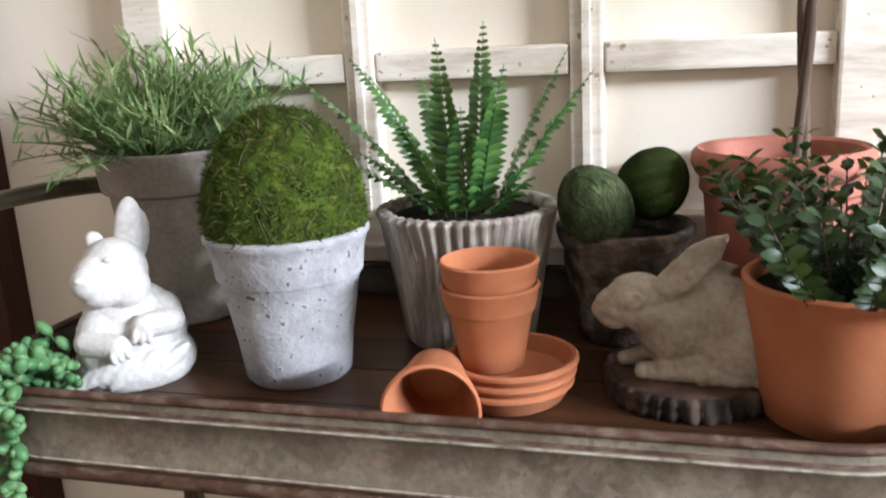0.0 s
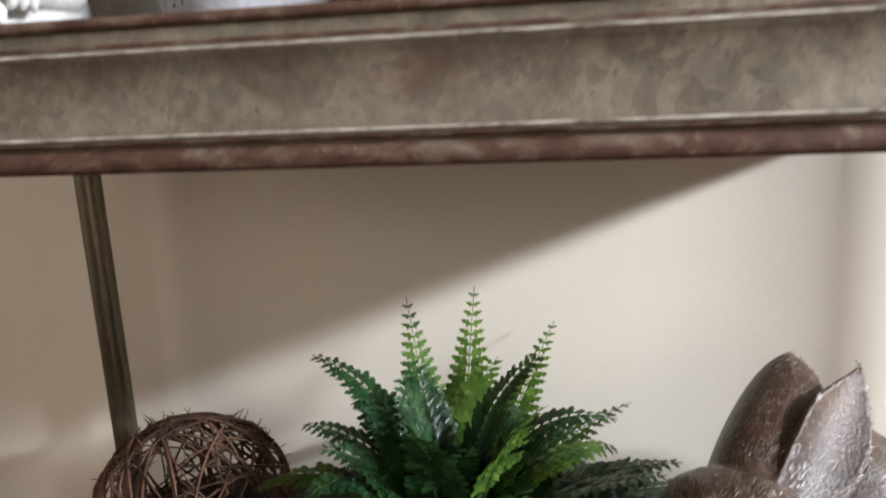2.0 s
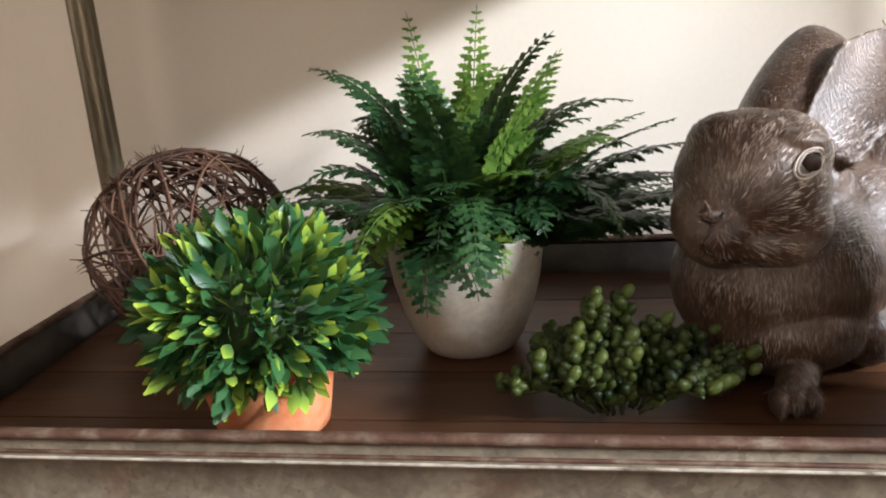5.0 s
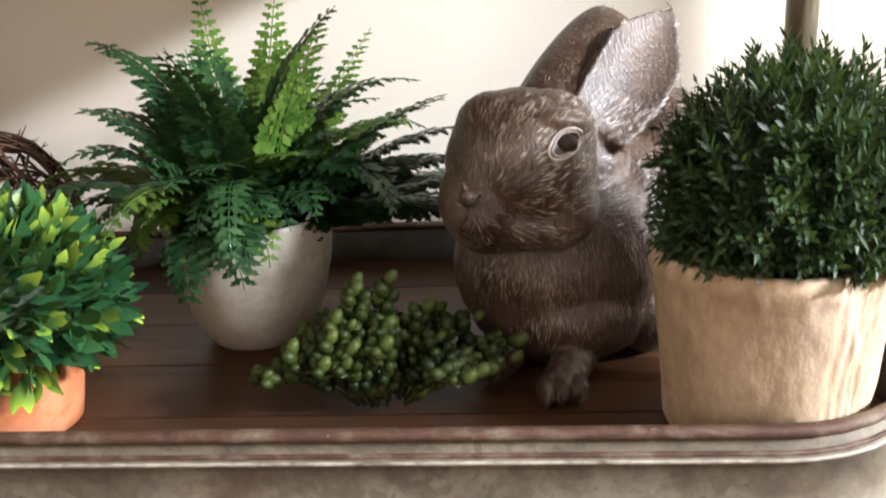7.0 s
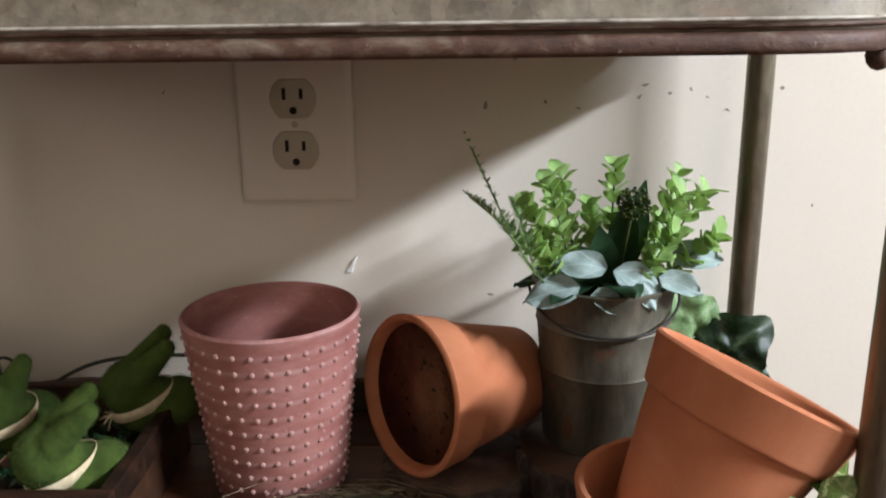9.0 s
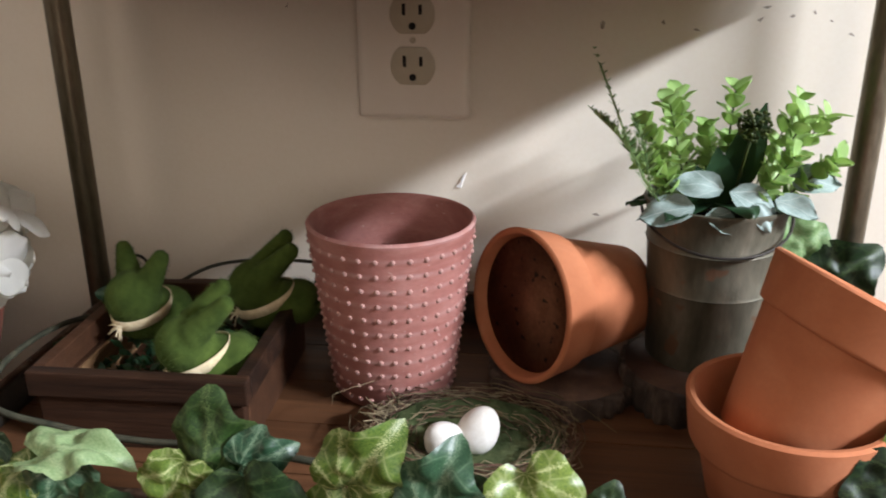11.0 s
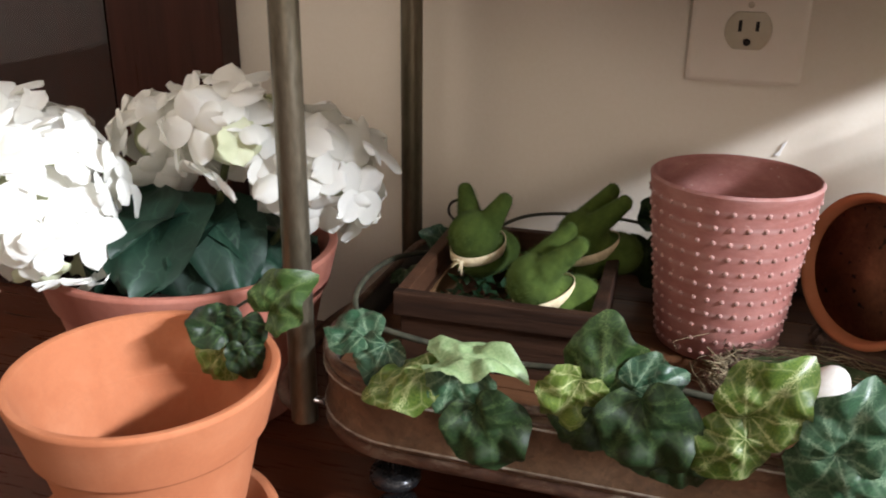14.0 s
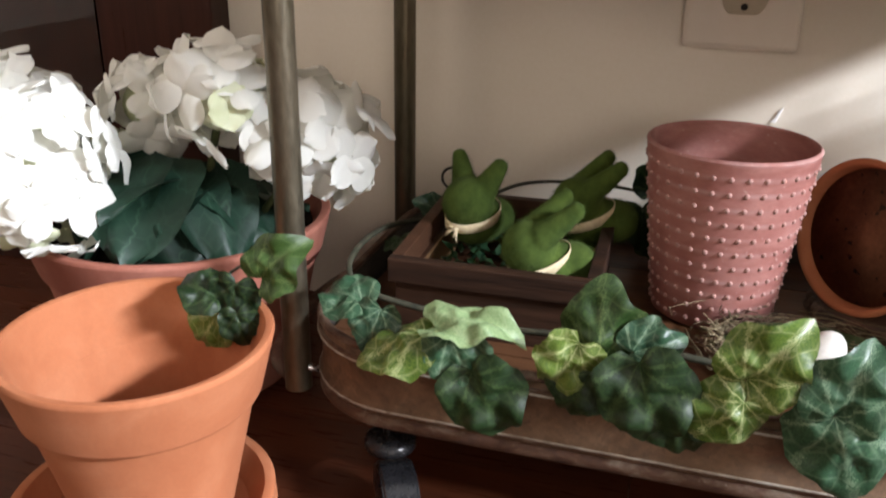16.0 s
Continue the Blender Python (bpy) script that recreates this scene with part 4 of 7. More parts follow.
def old_sash():
    """An old white window frame without glass, hung on the wall."""
    ob = thing("window_frame", pose(0.062, 0.712, 0.80), "weathered white wooden window sash without glass on the wall", "window frame")
    yb = WALL_Y - 0.712
    top = 0.46

    def bar(name, x0, z0, x1, z1, y0=0.0):
        part(name, box(bmesh.new(), x0, y0, z0, x1, yb, z1, 0.0025), SASHPAINT, ob, smooth=False)
    for x in (-0.300, 0.262):
        bar("stile", x, 0.0, x + 0.040, top)
    for x in (-0.103, 0.077):
        bar("muntin", x, 0.0306, x + 0.025, top - 0.0406, 0.004)
        part("bead", box(bmesh.new(), x + 0.009, 0.0, 0.0306, x + 0.016, 0.0042, top - 0.0406, 0.001), SASHPAINT, ob, smooth=False)
    bar("bottom_rail", -0.2596, 0.0, 0.2616, 0.030)
    bar("top_rail", -0.2596, top - 0.04, 0.2616, top)
    for z in (0.136, 0.28):
        for x0, x1 in ((-0.2596, -0.1034), (-0.0776, 0.0766), (0.1024, 0.2616)):
            bar("crossbar", x0, z, x1, z + 0.023, 0.005)


old_sash()

# ---- cart ----
TX0, TX1, TY0, TY1, TR, LIP = -0.208, 0.358, 0.438, 0.731, 0.068, 0.056
TRAYS = (0.068, 0.390, 0.728)
DECK = 0.030
ZB, ZM, ZT = (z + DECK for z in TRAYS)


def round_path(inset, n=9):
    pts = []
    r = TR - inset
    for cx, cy, a0 in ((TX1 - TR, TY1 - TR, 0), (TX0 + TR, TY1 - TR, 90), (TX0 + TR, TY0 + TR, 180), (TX1 - TR, TY0 + TR, 270)):
        for k in range(n + 1):
            a = radians(a0 + 90 * k / n)
            pts.append((cx + r * math.cos(a), cy + r * math.sin(a)))
    return pts


def sweep(section, close=True):
    """Carries a section of (inset, height) round the tray's outline."""
    bm = bmesh.new()
    loops = [[bm.verts.new((x, y, z)) for x, y in round_path(ins)] for ins, z in section]
    pairs = list(zip(loops, loops[1:])) + ([(loops[-1], loops[0])] if close else [])
    for a, b in pairs:
        for k in range(len(a)):
            bm.faces.new((a[k], a[(k + 1) % len(a)], b[(k + 1) % len(a)], b[k]))
    bmesh.ops.recalc_face_normals(bm, faces=bm.faces)
    return bm


def cart():
    ob = thing("bar_cart", pose(0, 0, 0), "three-tier rolling cart with rusty galvanised trays and brass poles", "cart")
    wall_me = mesh_of("tray_wall", sweep([(0.0014, 0.0085), (0.0014, 0.0105), (-0.0007, 0.0122), (-0.0007, 0.0138), (0.0016, 0.0155), (0.0016, 0.0405), (-0.0007, 0.0425), (-0.0007, 0.044), (0.0014, 0.0458), (0.0014, 0.0515), (0.0034, 0.0515), (0.0034, 0.0085)]), [ZINC, DARKZINC])
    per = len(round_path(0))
    # The inner faces of the wall take the darker zinc.
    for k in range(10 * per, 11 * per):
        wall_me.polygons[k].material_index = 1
    low_me = wall_me.copy()
    low_me.materials[0] = BROWNZINC
    foot_me = mesh_of("bottom_rim", sweep([(0.0004, 0.0), (-0.0008, 0.002), (-0.0008, 0.0062), (0.0012, 0.0084), (0.006, 0.0084), (0.006, 0.0)]), RUST)
    rim_me = mesh_of("top_rim", sweep([(0.0004, 0.0516), (-0.001, 0.053), (-0.0006, 0.0552), (0.0012, 0.056), (0.0036, 0.056), (0.0048, 0.0545), (0.0040, 0.0516)]), RUST)
    groove_me = mesh_of("groove", sweep([(0.00125, 0.0096), (0.0001, 0.0104), (0.0001, 0.0114), (0.00125, 0.0121), (0.0022, 0.0109)]), RUST)
    bead_me = mesh_of("bead", sweep([(-0.0006, 0.0122), (-0.0013, 0.0127), (-0.0013, 0.0134), (-0.0006, 0.0139), (0.001, 0.013)]), WORN)
    pan = bmesh.new()
    pan.faces.new([pan.verts.new((x, y, 0.004)) for x, y in round_path(0.006)])
    pan.faces.new([pan.verts.new((x, y, 0.001)) for x, y in reversed(round_path(0.006))])
    pan_me = mesh_of("pan", pan, ZINC, False)
    names = ("bottom_tray", "middle_tray", "top_tray")
    deck_rows = []
    for nm, z in zip(names, TRAYS):
        tray = part(nm, low_me if nm == "bottom_tray" else wall_me, None, ob, "brown-tinted tray" if nm == "bottom_tray" else "", at=pose(0, 0, z))
        part("top_rim", rim_me, None, tray, "rusty rolled rim")
        part("bottom_rim", foot_me, None, tray, "rusty bottom edge")
        part("groove", groove_me, None, tray, "rusty groove")
        part("groove", groove_me, None, tray, "rusty groove", at=pose(0, 0, 0.0344))
        part("bead", bead_me, None, tray, "pale worn bead")
        part("bead", bead_me, None, tray, "pale worn bead", at=pose(0, 0, 0.0302))
        part("pan", pan_me, None, tray)
        deck_rows.append(tray)
        for x in (TX0 + 0.015, TX1 - 0.013):
            for y in (TY0 + 0.036, TY1 - 0.036):
                bm = bmesh.new()
                ellipsoid(bm, (x, y, -0.003), (0.0055, 0.0055, 0.0062), sub=2)
                if z > 0.1:
                    part("bolt", bm, CHROME if nm == "top_tray" else RUST, tray)
    # wooden decks, planks running the long way, cut to the round corners
    count = 5
    for tray in deck_rows:
        for k in range(count):
            y0, y1 = TY0 + 0.006 + (TY1 - TY0 - 0.012) * k / count, TY0 + 0.006 + (TY1 - TY0 - 0.012) * (k + 1) / count

            def ends(y):
                d = max(0.0, (TY0 + TR) - y, y - (TY1 - TR))
                r = TR - 0.006
                return TR - 0.006 - math.sqrt(max(0.0, r * r - min(r, d) ** 2)) + 0.0062
            bm = bmesh.new()
            ys = [y0 + 0.0006 + (y1 - y0 - 0.0012) * j / 6 for j in range(7)]
            lo = [(TX0 + ends(y), y) for y in ys] + [(TX1 - ends(y), y) for y in reversed(ys)]
            b0 = [bm.verts.new((x, y, 0.018)) for x, y in lo]
            b1 = [bm.verts.new((x, y, DECK)) for x, y in lo]
            bm.faces.new(b1)
            bm.faces.new(list(reversed(b0)))
            for j in range(len(lo)):
                bm.faces.new((b0[j], b0[(j + 1) % len(lo)], b1[(j + 1) % len(lo)], b1[j]))
            bmesh.ops.recalc_face_normals(bm, faces=bm.faces)
            part("plank", bm, PLANK, tray, smooth=False)
    # poles, handle and lower rail
    px, py, top = (-0.2185, 0.3685), (0.477, 0.697), 0.858
    for x in px:
        for y in py:
            bm = bmesh.new()
            bmesh.ops.create_cone(bm, cap_ends=True, segments=24, radius1=0.0092, radius2=0.0092, depth=top - 0.062, matrix=pose(x, y, (top + 0.062) / 2))
            auto_sharp(part("pole", bm, POLE, ob, "aged brass pole"))
            bm = bmesh.new()
            ellipsoid(bm, (x, y, top + 0.002), (0.011, 0.011, 0.008), sub=2)
            part("finial", bm, POLE, ob)
            for z in TRAYS:
                s = 1 if x < 0 else -1
                bm = bmesh.new()
                bmesh.ops.create_cone(bm, cap_ends=True, segments=12, radius1=0.0028, radius2=0.0028, depth=0.024, matrix=pose(x + s * 0.004, y, z + 0.010, 0, 90))
                part("bracket_screw", bm, CHROME, ob)
    for s, x in ((-1, px[0]), (1, px[1])):
        ctrl = [(x, py[0], top), (x + s * 0.045, py[0] + 0.03, top + 0.004), (x + s * 0.068, (py[0] + py[1]) / 2, top + 0.005), (x + s * 0.045, py[1] - 0.03, top + 0.004), (x, py[1], top)]
        part("handle", tube(bmesh.new(), curve_pts(ctrl, 28), 0.0075, 12), POLE, ob, "bowed brass handle")
        ctrl = [(x, py[0], 0.066), (x + s * 0.03, py[0] + 0.03, 0.066), (x + s * 0.042, (py[0] + py[1]) / 2, 0.066), (x + s * 0.03, py[1] - 0.03, 0.066), (x, py[1], 0.066)]
        part("lower_rail", tube(bmesh.new(), curve_pts(ctrl, 24), 0.0062, 10), RUST, ob, "rusty bowed lower rail")
    # casters
    for x in (TX0 + 0.066, TX1 - 0.07):
        for y in (TY0 + 0.012, TY1 - 0.04):
            c = part("caster", lathe([(0.0045, 0.05), (0.0045, 0.068), (0.007, 0.0682)], 16), CHROME, ob, at=pose(x, y, 0, 0, 0, -60))
            part("swivel", lathe([(0.013, 0.047), (0.0165, 0.049), (0.0165, 0.054), (0.012, 0.057), (0.006, 0.058)], 24), RUBBER, c)
            bm = bmesh.new()
            arc = [radians(a) for a in range(-10, 191, 20)]
            strips = [[bm.verts.new((0.022 + r * math.cos(a), y, 0.0216 + r * math.sin(a))) for a in arc] for r, y in ((0.0245, -0.0105), (0.0258, -0.0095), (0.0258, 0.0095), (0.0245, 0.0105), (0.0235, 0.0095), (0.0235, -0.0095))]
            for a, b in zip(strips, strips[1:] + strips[:1]):
                for k in range(len(arc) - 1):
                    bm.faces.new((a[k], a[k + 1], b[k + 1], b[k]))
            for q in (-0.0112, 0.0092):
                fan = [bm.verts.new((0.022 + 0.0245 * math.cos(a), q, 0.0216 + 0.0245 * math.sin(a))) for a in arc]
                back = [bm.verts.new((v.co.x, q + 0.002, v.co.z)) for v in fan]
                bm.faces.new(fan)
                bm.faces.new(list(reversed(back)))
                for k in range(len(fan)):
                    bm.faces.new((fan[k], fan[(k + 1) % len(fan)], back[(k + 1) % len(fan)], back[k]))
            bmesh.ops.recalc_face_normals(bm, faces=bm.faces)
            auto_sharp(part("hood", bm, RUBBER, c, "glossy black wheel hood"), 40)
            bm = lathe([(0.012, -0.0078), (0.0195, -0.0078), (0.0215, -0.006), (0.0215, 0.006), (0.0195, 0.0078), (0.012, 0.0078)], 32)
            bmesh.ops.transform(bm, matrix=pose(0.022, 0, 0.0216, 90), verts=bm.verts)
            part("wheel", bm, RUBBER, c, "glossy black wheel")
            bm = bmesh.new()
            ellipsoid(bm, (0.022, -0.0125, 0.0216), (0.004, 0.003, 0.004), sub=2)
            part("axle", bm, CHROME, c)


cart()

# ---- things on the top tray ----
def soil_in(ob, r, z):
    bm = bmesh.new()
    bmesh.ops.create_cone(bm, cap_ends=True, segments=28, radius1=r, radius2=r, depth=0.004, matrix=pose(0, 0, z))
    part("soil", bm, SOIL, ob, "dark potting soil")


def clay_pot(m, r0, r1, h, collar, mat, label, group="", lip=0.003, wall=0.005, out=0.003, segs=64, darkened=False):
    """A terracotta pot of foot radius r0 and rim radius r1: a tapered body and a thick collar round its mouth."""
    ob = thing("flower_pot", m, label, "flower pot", group)
    zc, foot = h - collar, 0.004
    rc = r0 + (r1 - out - r0) * zc / h
    inner = lambda z: r0 - wall + (r1 - r0) * (z - foot) / (h - foot)
    body = [(r0 - 0.003, 0.0), (r0, 0.002)] + [(r0 + (rc - r0) * k / 4, 0.002 + (zc - 0.002) * k / 4) for k in range(1, 5)]
    body += [(inner(zc), zc), (inner(zc * 0.5), zc * 0.5), (inner(foot + 0.002), foot + 0.002), (r0 - wall - 0.004, foot)]
    b = auto_sharp(part("body", lathe(body, segs), mat, ob), 50)
    # Optional lining whose dark colour stands in for shade in the mouth.
    if darkened:
        part("inner_crust", lathe([(inner(h - 0.008) - 0.0004, h - 0.008), (inner(h - 0.008) - 0.0012, h - 0.0085), (inner(zc) - 0.0012, zc), (inner(foot + 0.003) - 0.0012, foot + 0.003), (r0 - wall - 0.006, foot + 0.0022), (0.002, foot + 0.002)], segs, 0.0006), SHADECLAY, b, "speckled clay lining with the pot's inner shade in its colour")
    rim = [(inner(zc), zc + 0.0001), (rc + out * 0.6, zc + 0.0001), (rc + out * 0.9, zc + 0.0009), (rc + out, zc + 0.0025), (r1 - 0.0004, h - lip), (r1, h - lip * 0.6), (r1 - 0.0012, h - 0.0003), (r1 - wall * 0.5, h), (r1 - wall + 0.0008, h - 0.0008), (r1 - wall, h - lip)]
    auto_sharp(part("rim", lathe(rim, segs, ring_only=True), mat, ob), 50)
    return ob


def white_rabbit():
    bm = bmesh.new()
    # haunches and torso
    ellipsoid(bm, (0.009, 0.004, 0.014), (0.0390, 0.030, 0.0240))
    ellipsoid(bm, (0.010, 0.005, 0.032), (0.0340, 0.027, 0.0270))
    ellipsoid(bm, (0.008, 0.004, 0.047), (0.0285, 0.022, 0.0200))
    ellipsoid(bm, (-0.010, -0.004, 0.030), (0.0165, 0.018, 0.0260))
    # head with muzzle, cheeks, chin and nose
    ellipsoid(bm, (0.0030, -0.004, 0.0770), (0.0210, 0.0200, 0.0215))
    ellipsoid(bm, (-0.0070, -0.0130, 0.0740), (0.0155, 0.0140, 0.0170))
    ellipsoid(bm, (0.0080, -0.0080, 0.0675), (0.0160, 0.0150, 0.0150))
    ellipsoid(bm, (-0.0130, -0.0190, 0.0745), (0.0105, 0.0110, 0.0105))
    ellipsoid(bm, (-0.0060, -0.0150, 0.0660), (0.0130, 0.0110, 0.0090))
    ellipsoid(bm, (-0.0180, -0.0275, 0.0790), (0.0028, 0.0020, 0.0018), sub=2)
    ellipsoid(bm, (0.0000, -0.0220, 0.0885), (0.0026, 0.0018, 0.0016), sub=2)
    # ears
    ellipsoid(bm, (0.0150, 0.0040, 0.1000), (0.0092, 0.0055, 0.0225), (0, 7, 0))
    ellipsoid(bm, (0.0185, 0.0085, 0.0945), (0.0090, 0.0055, 0.0195), (0, 12, 0))
    ellipsoid(bm, (-0.0060, 0.0040, 0.0950), (0.0060, 0.0050, 0.0075), (0, -14, 0))
    # arms and paws
    ellipsoid(bm, (0.0290, -0.0020, 0.0450), (0.0125, 0.0150, 0.0140))
    capsule(bm, (0.0330, -0.0120, 0.0420), (0.0160, -0.0240, 0.0435), 0.0092, 0.0082)
    capsule(bm, (-0.0175, -0.0120, 0.0345), (-0.0010, -0.0265, 0.0330), 0.0098, 0.0084)
    for k in range(3):
        ellipsoid(bm, (0.0095 + 0.0042 * k, -0.0290, 0.0392 - 0.0008 * k), (0.0023, 0.0040, 0.0052), (0, 8, 0), sub=2)
        ellipsoid(bm, (-0.0045 + 0.0042 * k, -0.0325, 0.0280 + 0.0012 * k), (0.0023, 0.0040, 0.0046), (0, -12, 0), sub=2)
    # shallow folds of the coat round the foot
    for k in range(9):
        x = -0.020 + 0.0066 * k
        ellipsoid(bm, (x, -0.0215 + 0.012 * ((x - 0.009) / 0.038) ** 2, 0.012 + 0.003 * (k % 3)), (0.0050, 0.0045, 0.0130), (0, 50, 0), 2)
    figure("rabbit_figurine", bm, WHITEFIG, pose(-0.1300, 0.511, ZT, 0, 0, 37), "white plaster rabbit figurine sitting upright with folded paws", "figurine", 0.0008, 6)


white_rabbit()


def cement_moss_pot():
    ob = thing("potted_moss", pose(-0.0205, 0.546, ZT) @ Matrix.Diagonal((1.06, 1.06, 1.02, 1)), "pale speckled cement pot holding a dome of green moss", "potted plant")
    h = 0.103
    auto_sharp(part("pot", lathe([(0.030, 0), (0.0325, 0.003), (0.0352, 0.025), (0.0388, 0.048), (0.0418, 0.0655), (0.0432, 0.067), (0.0442, 0.0685), (0.0458, 0.083), (0.0482, 0.0905), (0.0498, 0.0925), (0.0498, 0.095), (0.0484, 0.0965), (0.0448, 0.0965), (0.0425, 0.0935), (0.039, 0.065), (0.028, 0.01)], 64, 0.0008, seed=3), CEMENT, ob), 40)
    rng = random.Random(5)

    def prof(v):
        return Vector((v.x * 0.0472, v.y * 0.0472, 0.104 + max(-0.012, v.z * 0.066)))
    bm = bmesh.new()
    bmesh.ops.create_icosphere(bm, subdivisions=5, radius=1)
    for v in bm.verts:
        n = v.co.normalized()
        v.co = prof(n) * 1.0
        k = 0.0036 * noise.noise(n * 7) + 0.0026 * noise.noise(n * 20) + 0.001 * noise.noise(n * 45)
        v.co += n * k
    moss = part("moss_dome", bm, MOSS, ob, "shaggy green moss")
    bm = bmesh.new()

    def tuft(p, n):
        q = prof(n)
        d = (n * 0.45 + Vector((rng.uniform(-1, 1), rng.uniform(-1, 1), rng.uniform(-0.9, 0.6)))).normalized()
        blade(bm, q, d, n, rng.uniform(0.0025, 0.0065), 0.0009, 2, rng.uniform(-0.6, 0.2), 0.6)
    scatter_ball(bm, (0, 0, 0), 1, 8500, tuft, rng, -0.15)
    tagged(part("moss_tuft", bm, MOSSBLADE, moss), kind="stuff")
    bm = bmesh.new()

    def strand(p, n):
        ax = Vector((rng.gauss(0, 1), rng.gauss(0, 1), rng.gauss(0, 1))).normalized()
        span = rng.uniform(0.03, 0.075)
        tube(bm, [prof((Matrix.Rotation(span * k, 3, ax) @ n).normalized()) + n * 0.0022 for k in range(5)], rng.uniform(0.00015, 0.0003), 3)
    scatter_ball(bm, (0, 0, 0), 1, 130, strand, rng, -0.1)
    tagged(part("dry_strand", bm, STRAW, moss, "dry brown fibres"), kind="stuff")


cement_moss_pot()


def grass_pot():
    ob = thing("potted_grass", pose(-0.166, 0.652, ZT) @ Matrix.Diagonal((1.05, 1.05, 1.02, 1)), "grey clay pot with a bushy light green grassy plant", "potted plant")
    auto_sharp(part("pot", lathe([(0.035, 0), (0.038, 0.003), (0.042, 0.05), (0.0482, 0.102), (0.052, 0.104), (0.0535, 0.108), (0.0552, 0.125), (0.0585, 0.131), (0.059, 0.134), (0.0575, 0.1355), (0.0535, 0.135), (0.0515, 0.128), (0.046, 0.1), (0.033, 0.01)], 64, 0.0006, seed=9), GREYPOT, ob), 40)
    soil_in(ob, 0.0515, 0.124)
    rng = random.Random(12)
    bm = bmesh.new()
    for _ in range(190):
        az, out = rng.uniform(0, 2 * math.pi), rng.random() ** 0.6
        base = Vector((math.cos(az) * 0.04 * out, math.sin(az) * 0.04 * out, 0.128))
        lean = out * rng.uniform(0.6, 1.5)
        ln = rng.uniform(0.05, 0.098)
        way = Vector((math.cos(az) * math.sin(lean), math.sin(az) * math.sin(lean), math.cos(lean)))
        side = Vector((-math.sin(az), math.cos(az), 0))
        pts = [base + way * ln * t + Vector((0, 0, -0.018 * out * t * t)) + side * 0.006 * math.sin(3 * t + az) for t in (0, 0.25, 0.5, 0.75, 1)]
        if pts[-1].y > 0.105:
            continue
        tube(bm, pts, 0.0010, 4, 0.5)
        for k in range(17):
            t = 0.25 + 0.75 * k / 16
            i = min(int(t * 4), 3)
            p = pts[i].lerp(pts[i + 1], t * 4 - i)
            a = rng.uniform(0, 6.28)
            d = (way * 0.7 + Vector((math.cos(a), math.sin(a), rng.uniform(-0.4, 0.5)))).normalized()
            blade(bm, p, d, Vector((0, 0, 1)), rng.uniform(0.013, 0.027), 0.0025, 4, rng.uniform(-0.5, 0.4), 0.7, 0.2)
    part("grass", bm, GRASSLEAF, ob, "fine branching light green blades")


grass_pot()


def fern_pot():
    ob = thing("potted_fern", pose(0.0768, 0.630, ZT) @ Matrix.Diagonal((1.05, 1.05, 0.98, 1)), "ribbed whitewashed pot with an upright green sword fern", "potted plant")
    part("pot", lathe([(0.037, 0), (0.040, 0.003), (0.0435, 0.025), (0.0475, 0.05), (0.0515, 0.073), (0.0545, 0.088), (0.0565, 0.094), (0.0575, 0.0965), (0.0555, 0.0985), (0.051, 0.0985), (0.049, 0.093), (0.036, 0.01)], 230, 0.0012, 46, 0.0042, 5), RIBBED, ob)
    soil_in(ob, 0.049, 0.09)
    rng = random.Random(21)
    fronds = [(-2.80, 0.165, 0.98, 0.35), (2.75, 0.14, 1.12, 0.4), (-2.5, 0.10, 0.72, 0.2), (-1.75, 0.125, 1.48, 0.12), (1.3, 0.135, 1.5, 0.1), (-1.35, 0.085, 1.35, 0.2),
              (0.35, 0.125, 1.2, 0.15), (-0.30, 0.125, 0.98, 0.1), (-0.9, 0.115, 1.25, 0.15), (-2.1, 0.085, 1.2, 0.3), (-0.55, 0.055, 0.75, 0.2), (2.2, 0.115, 1.1, 0.3), (3.1, 0.075, 0.8, 0.3)]
    for az, ln, rise, droop in fronds:
        bm = bmesh.new()
        b = (math.cos(az) * 0.018, math.sin(az) * 0.018, 0.09)
        frond(bm, b, az, ln, rise, droop, 0.0112, int(ln / 0.0056), "round", rng, 0.75)
        part("frond", bm, FERN, ob)


fern_pot()


def small_stack():
    g = "small terracotta pots"
    for k in range(3):
        s = solid("saucer", lathe([(0.029, 0), (0.031, 0.0015), (0.0355, 0.0105), (0.0372, 0.012), (0.0372, 0.014), (0.0355, 0.0152), (0.0335, 0.0145), (0.029, 0.0045), (0.01, 0.004)], 48), TERRA, pose(0.1230 + 0.0015 * k, 0.5290 - 0.001 * k, ZT + 0.0070 * k) @ Matrix.Diagonal((1.06, 1.06, 0.9, 1)), "small terracotta saucer in a stack", "saucer", "stacked terracotta saucers")
        auto_sharp(s, 45)
    for z in (0.0, 0.0165):
        clay_pot(pose(0.1135, 0.5310, ZT + 0.0180 + z * 0.90) @ Matrix.Scale(0.945, 4), 0.0198, 0.0314, 0.0545, 0.0165, TERRA, "small plain terracotta pot nested in a stack", g, 0.002, 0.0035, 0.002, 48)
    way = Vector((0.22, -1, -0.02)).normalized()
    m = Matrix.Translation((0.0985, 0.4490, ZT + 0.0232)) @ way.to_track_quat("Z", "Y").to_matrix().to_4x4() @ pose(0, 0, -0.0545)
    clay_pot(m @ pose(0, 0, 0.00545) @ Matrix.Diagonal((0.84, 0.84, 0.9, 1)), 0.0198, 0.0314, 0.0545, 0.0165, TERRA, "small terracotta pot lying on its side", g, 0.002, 0.0035, 0.002, 48)


small_stack()


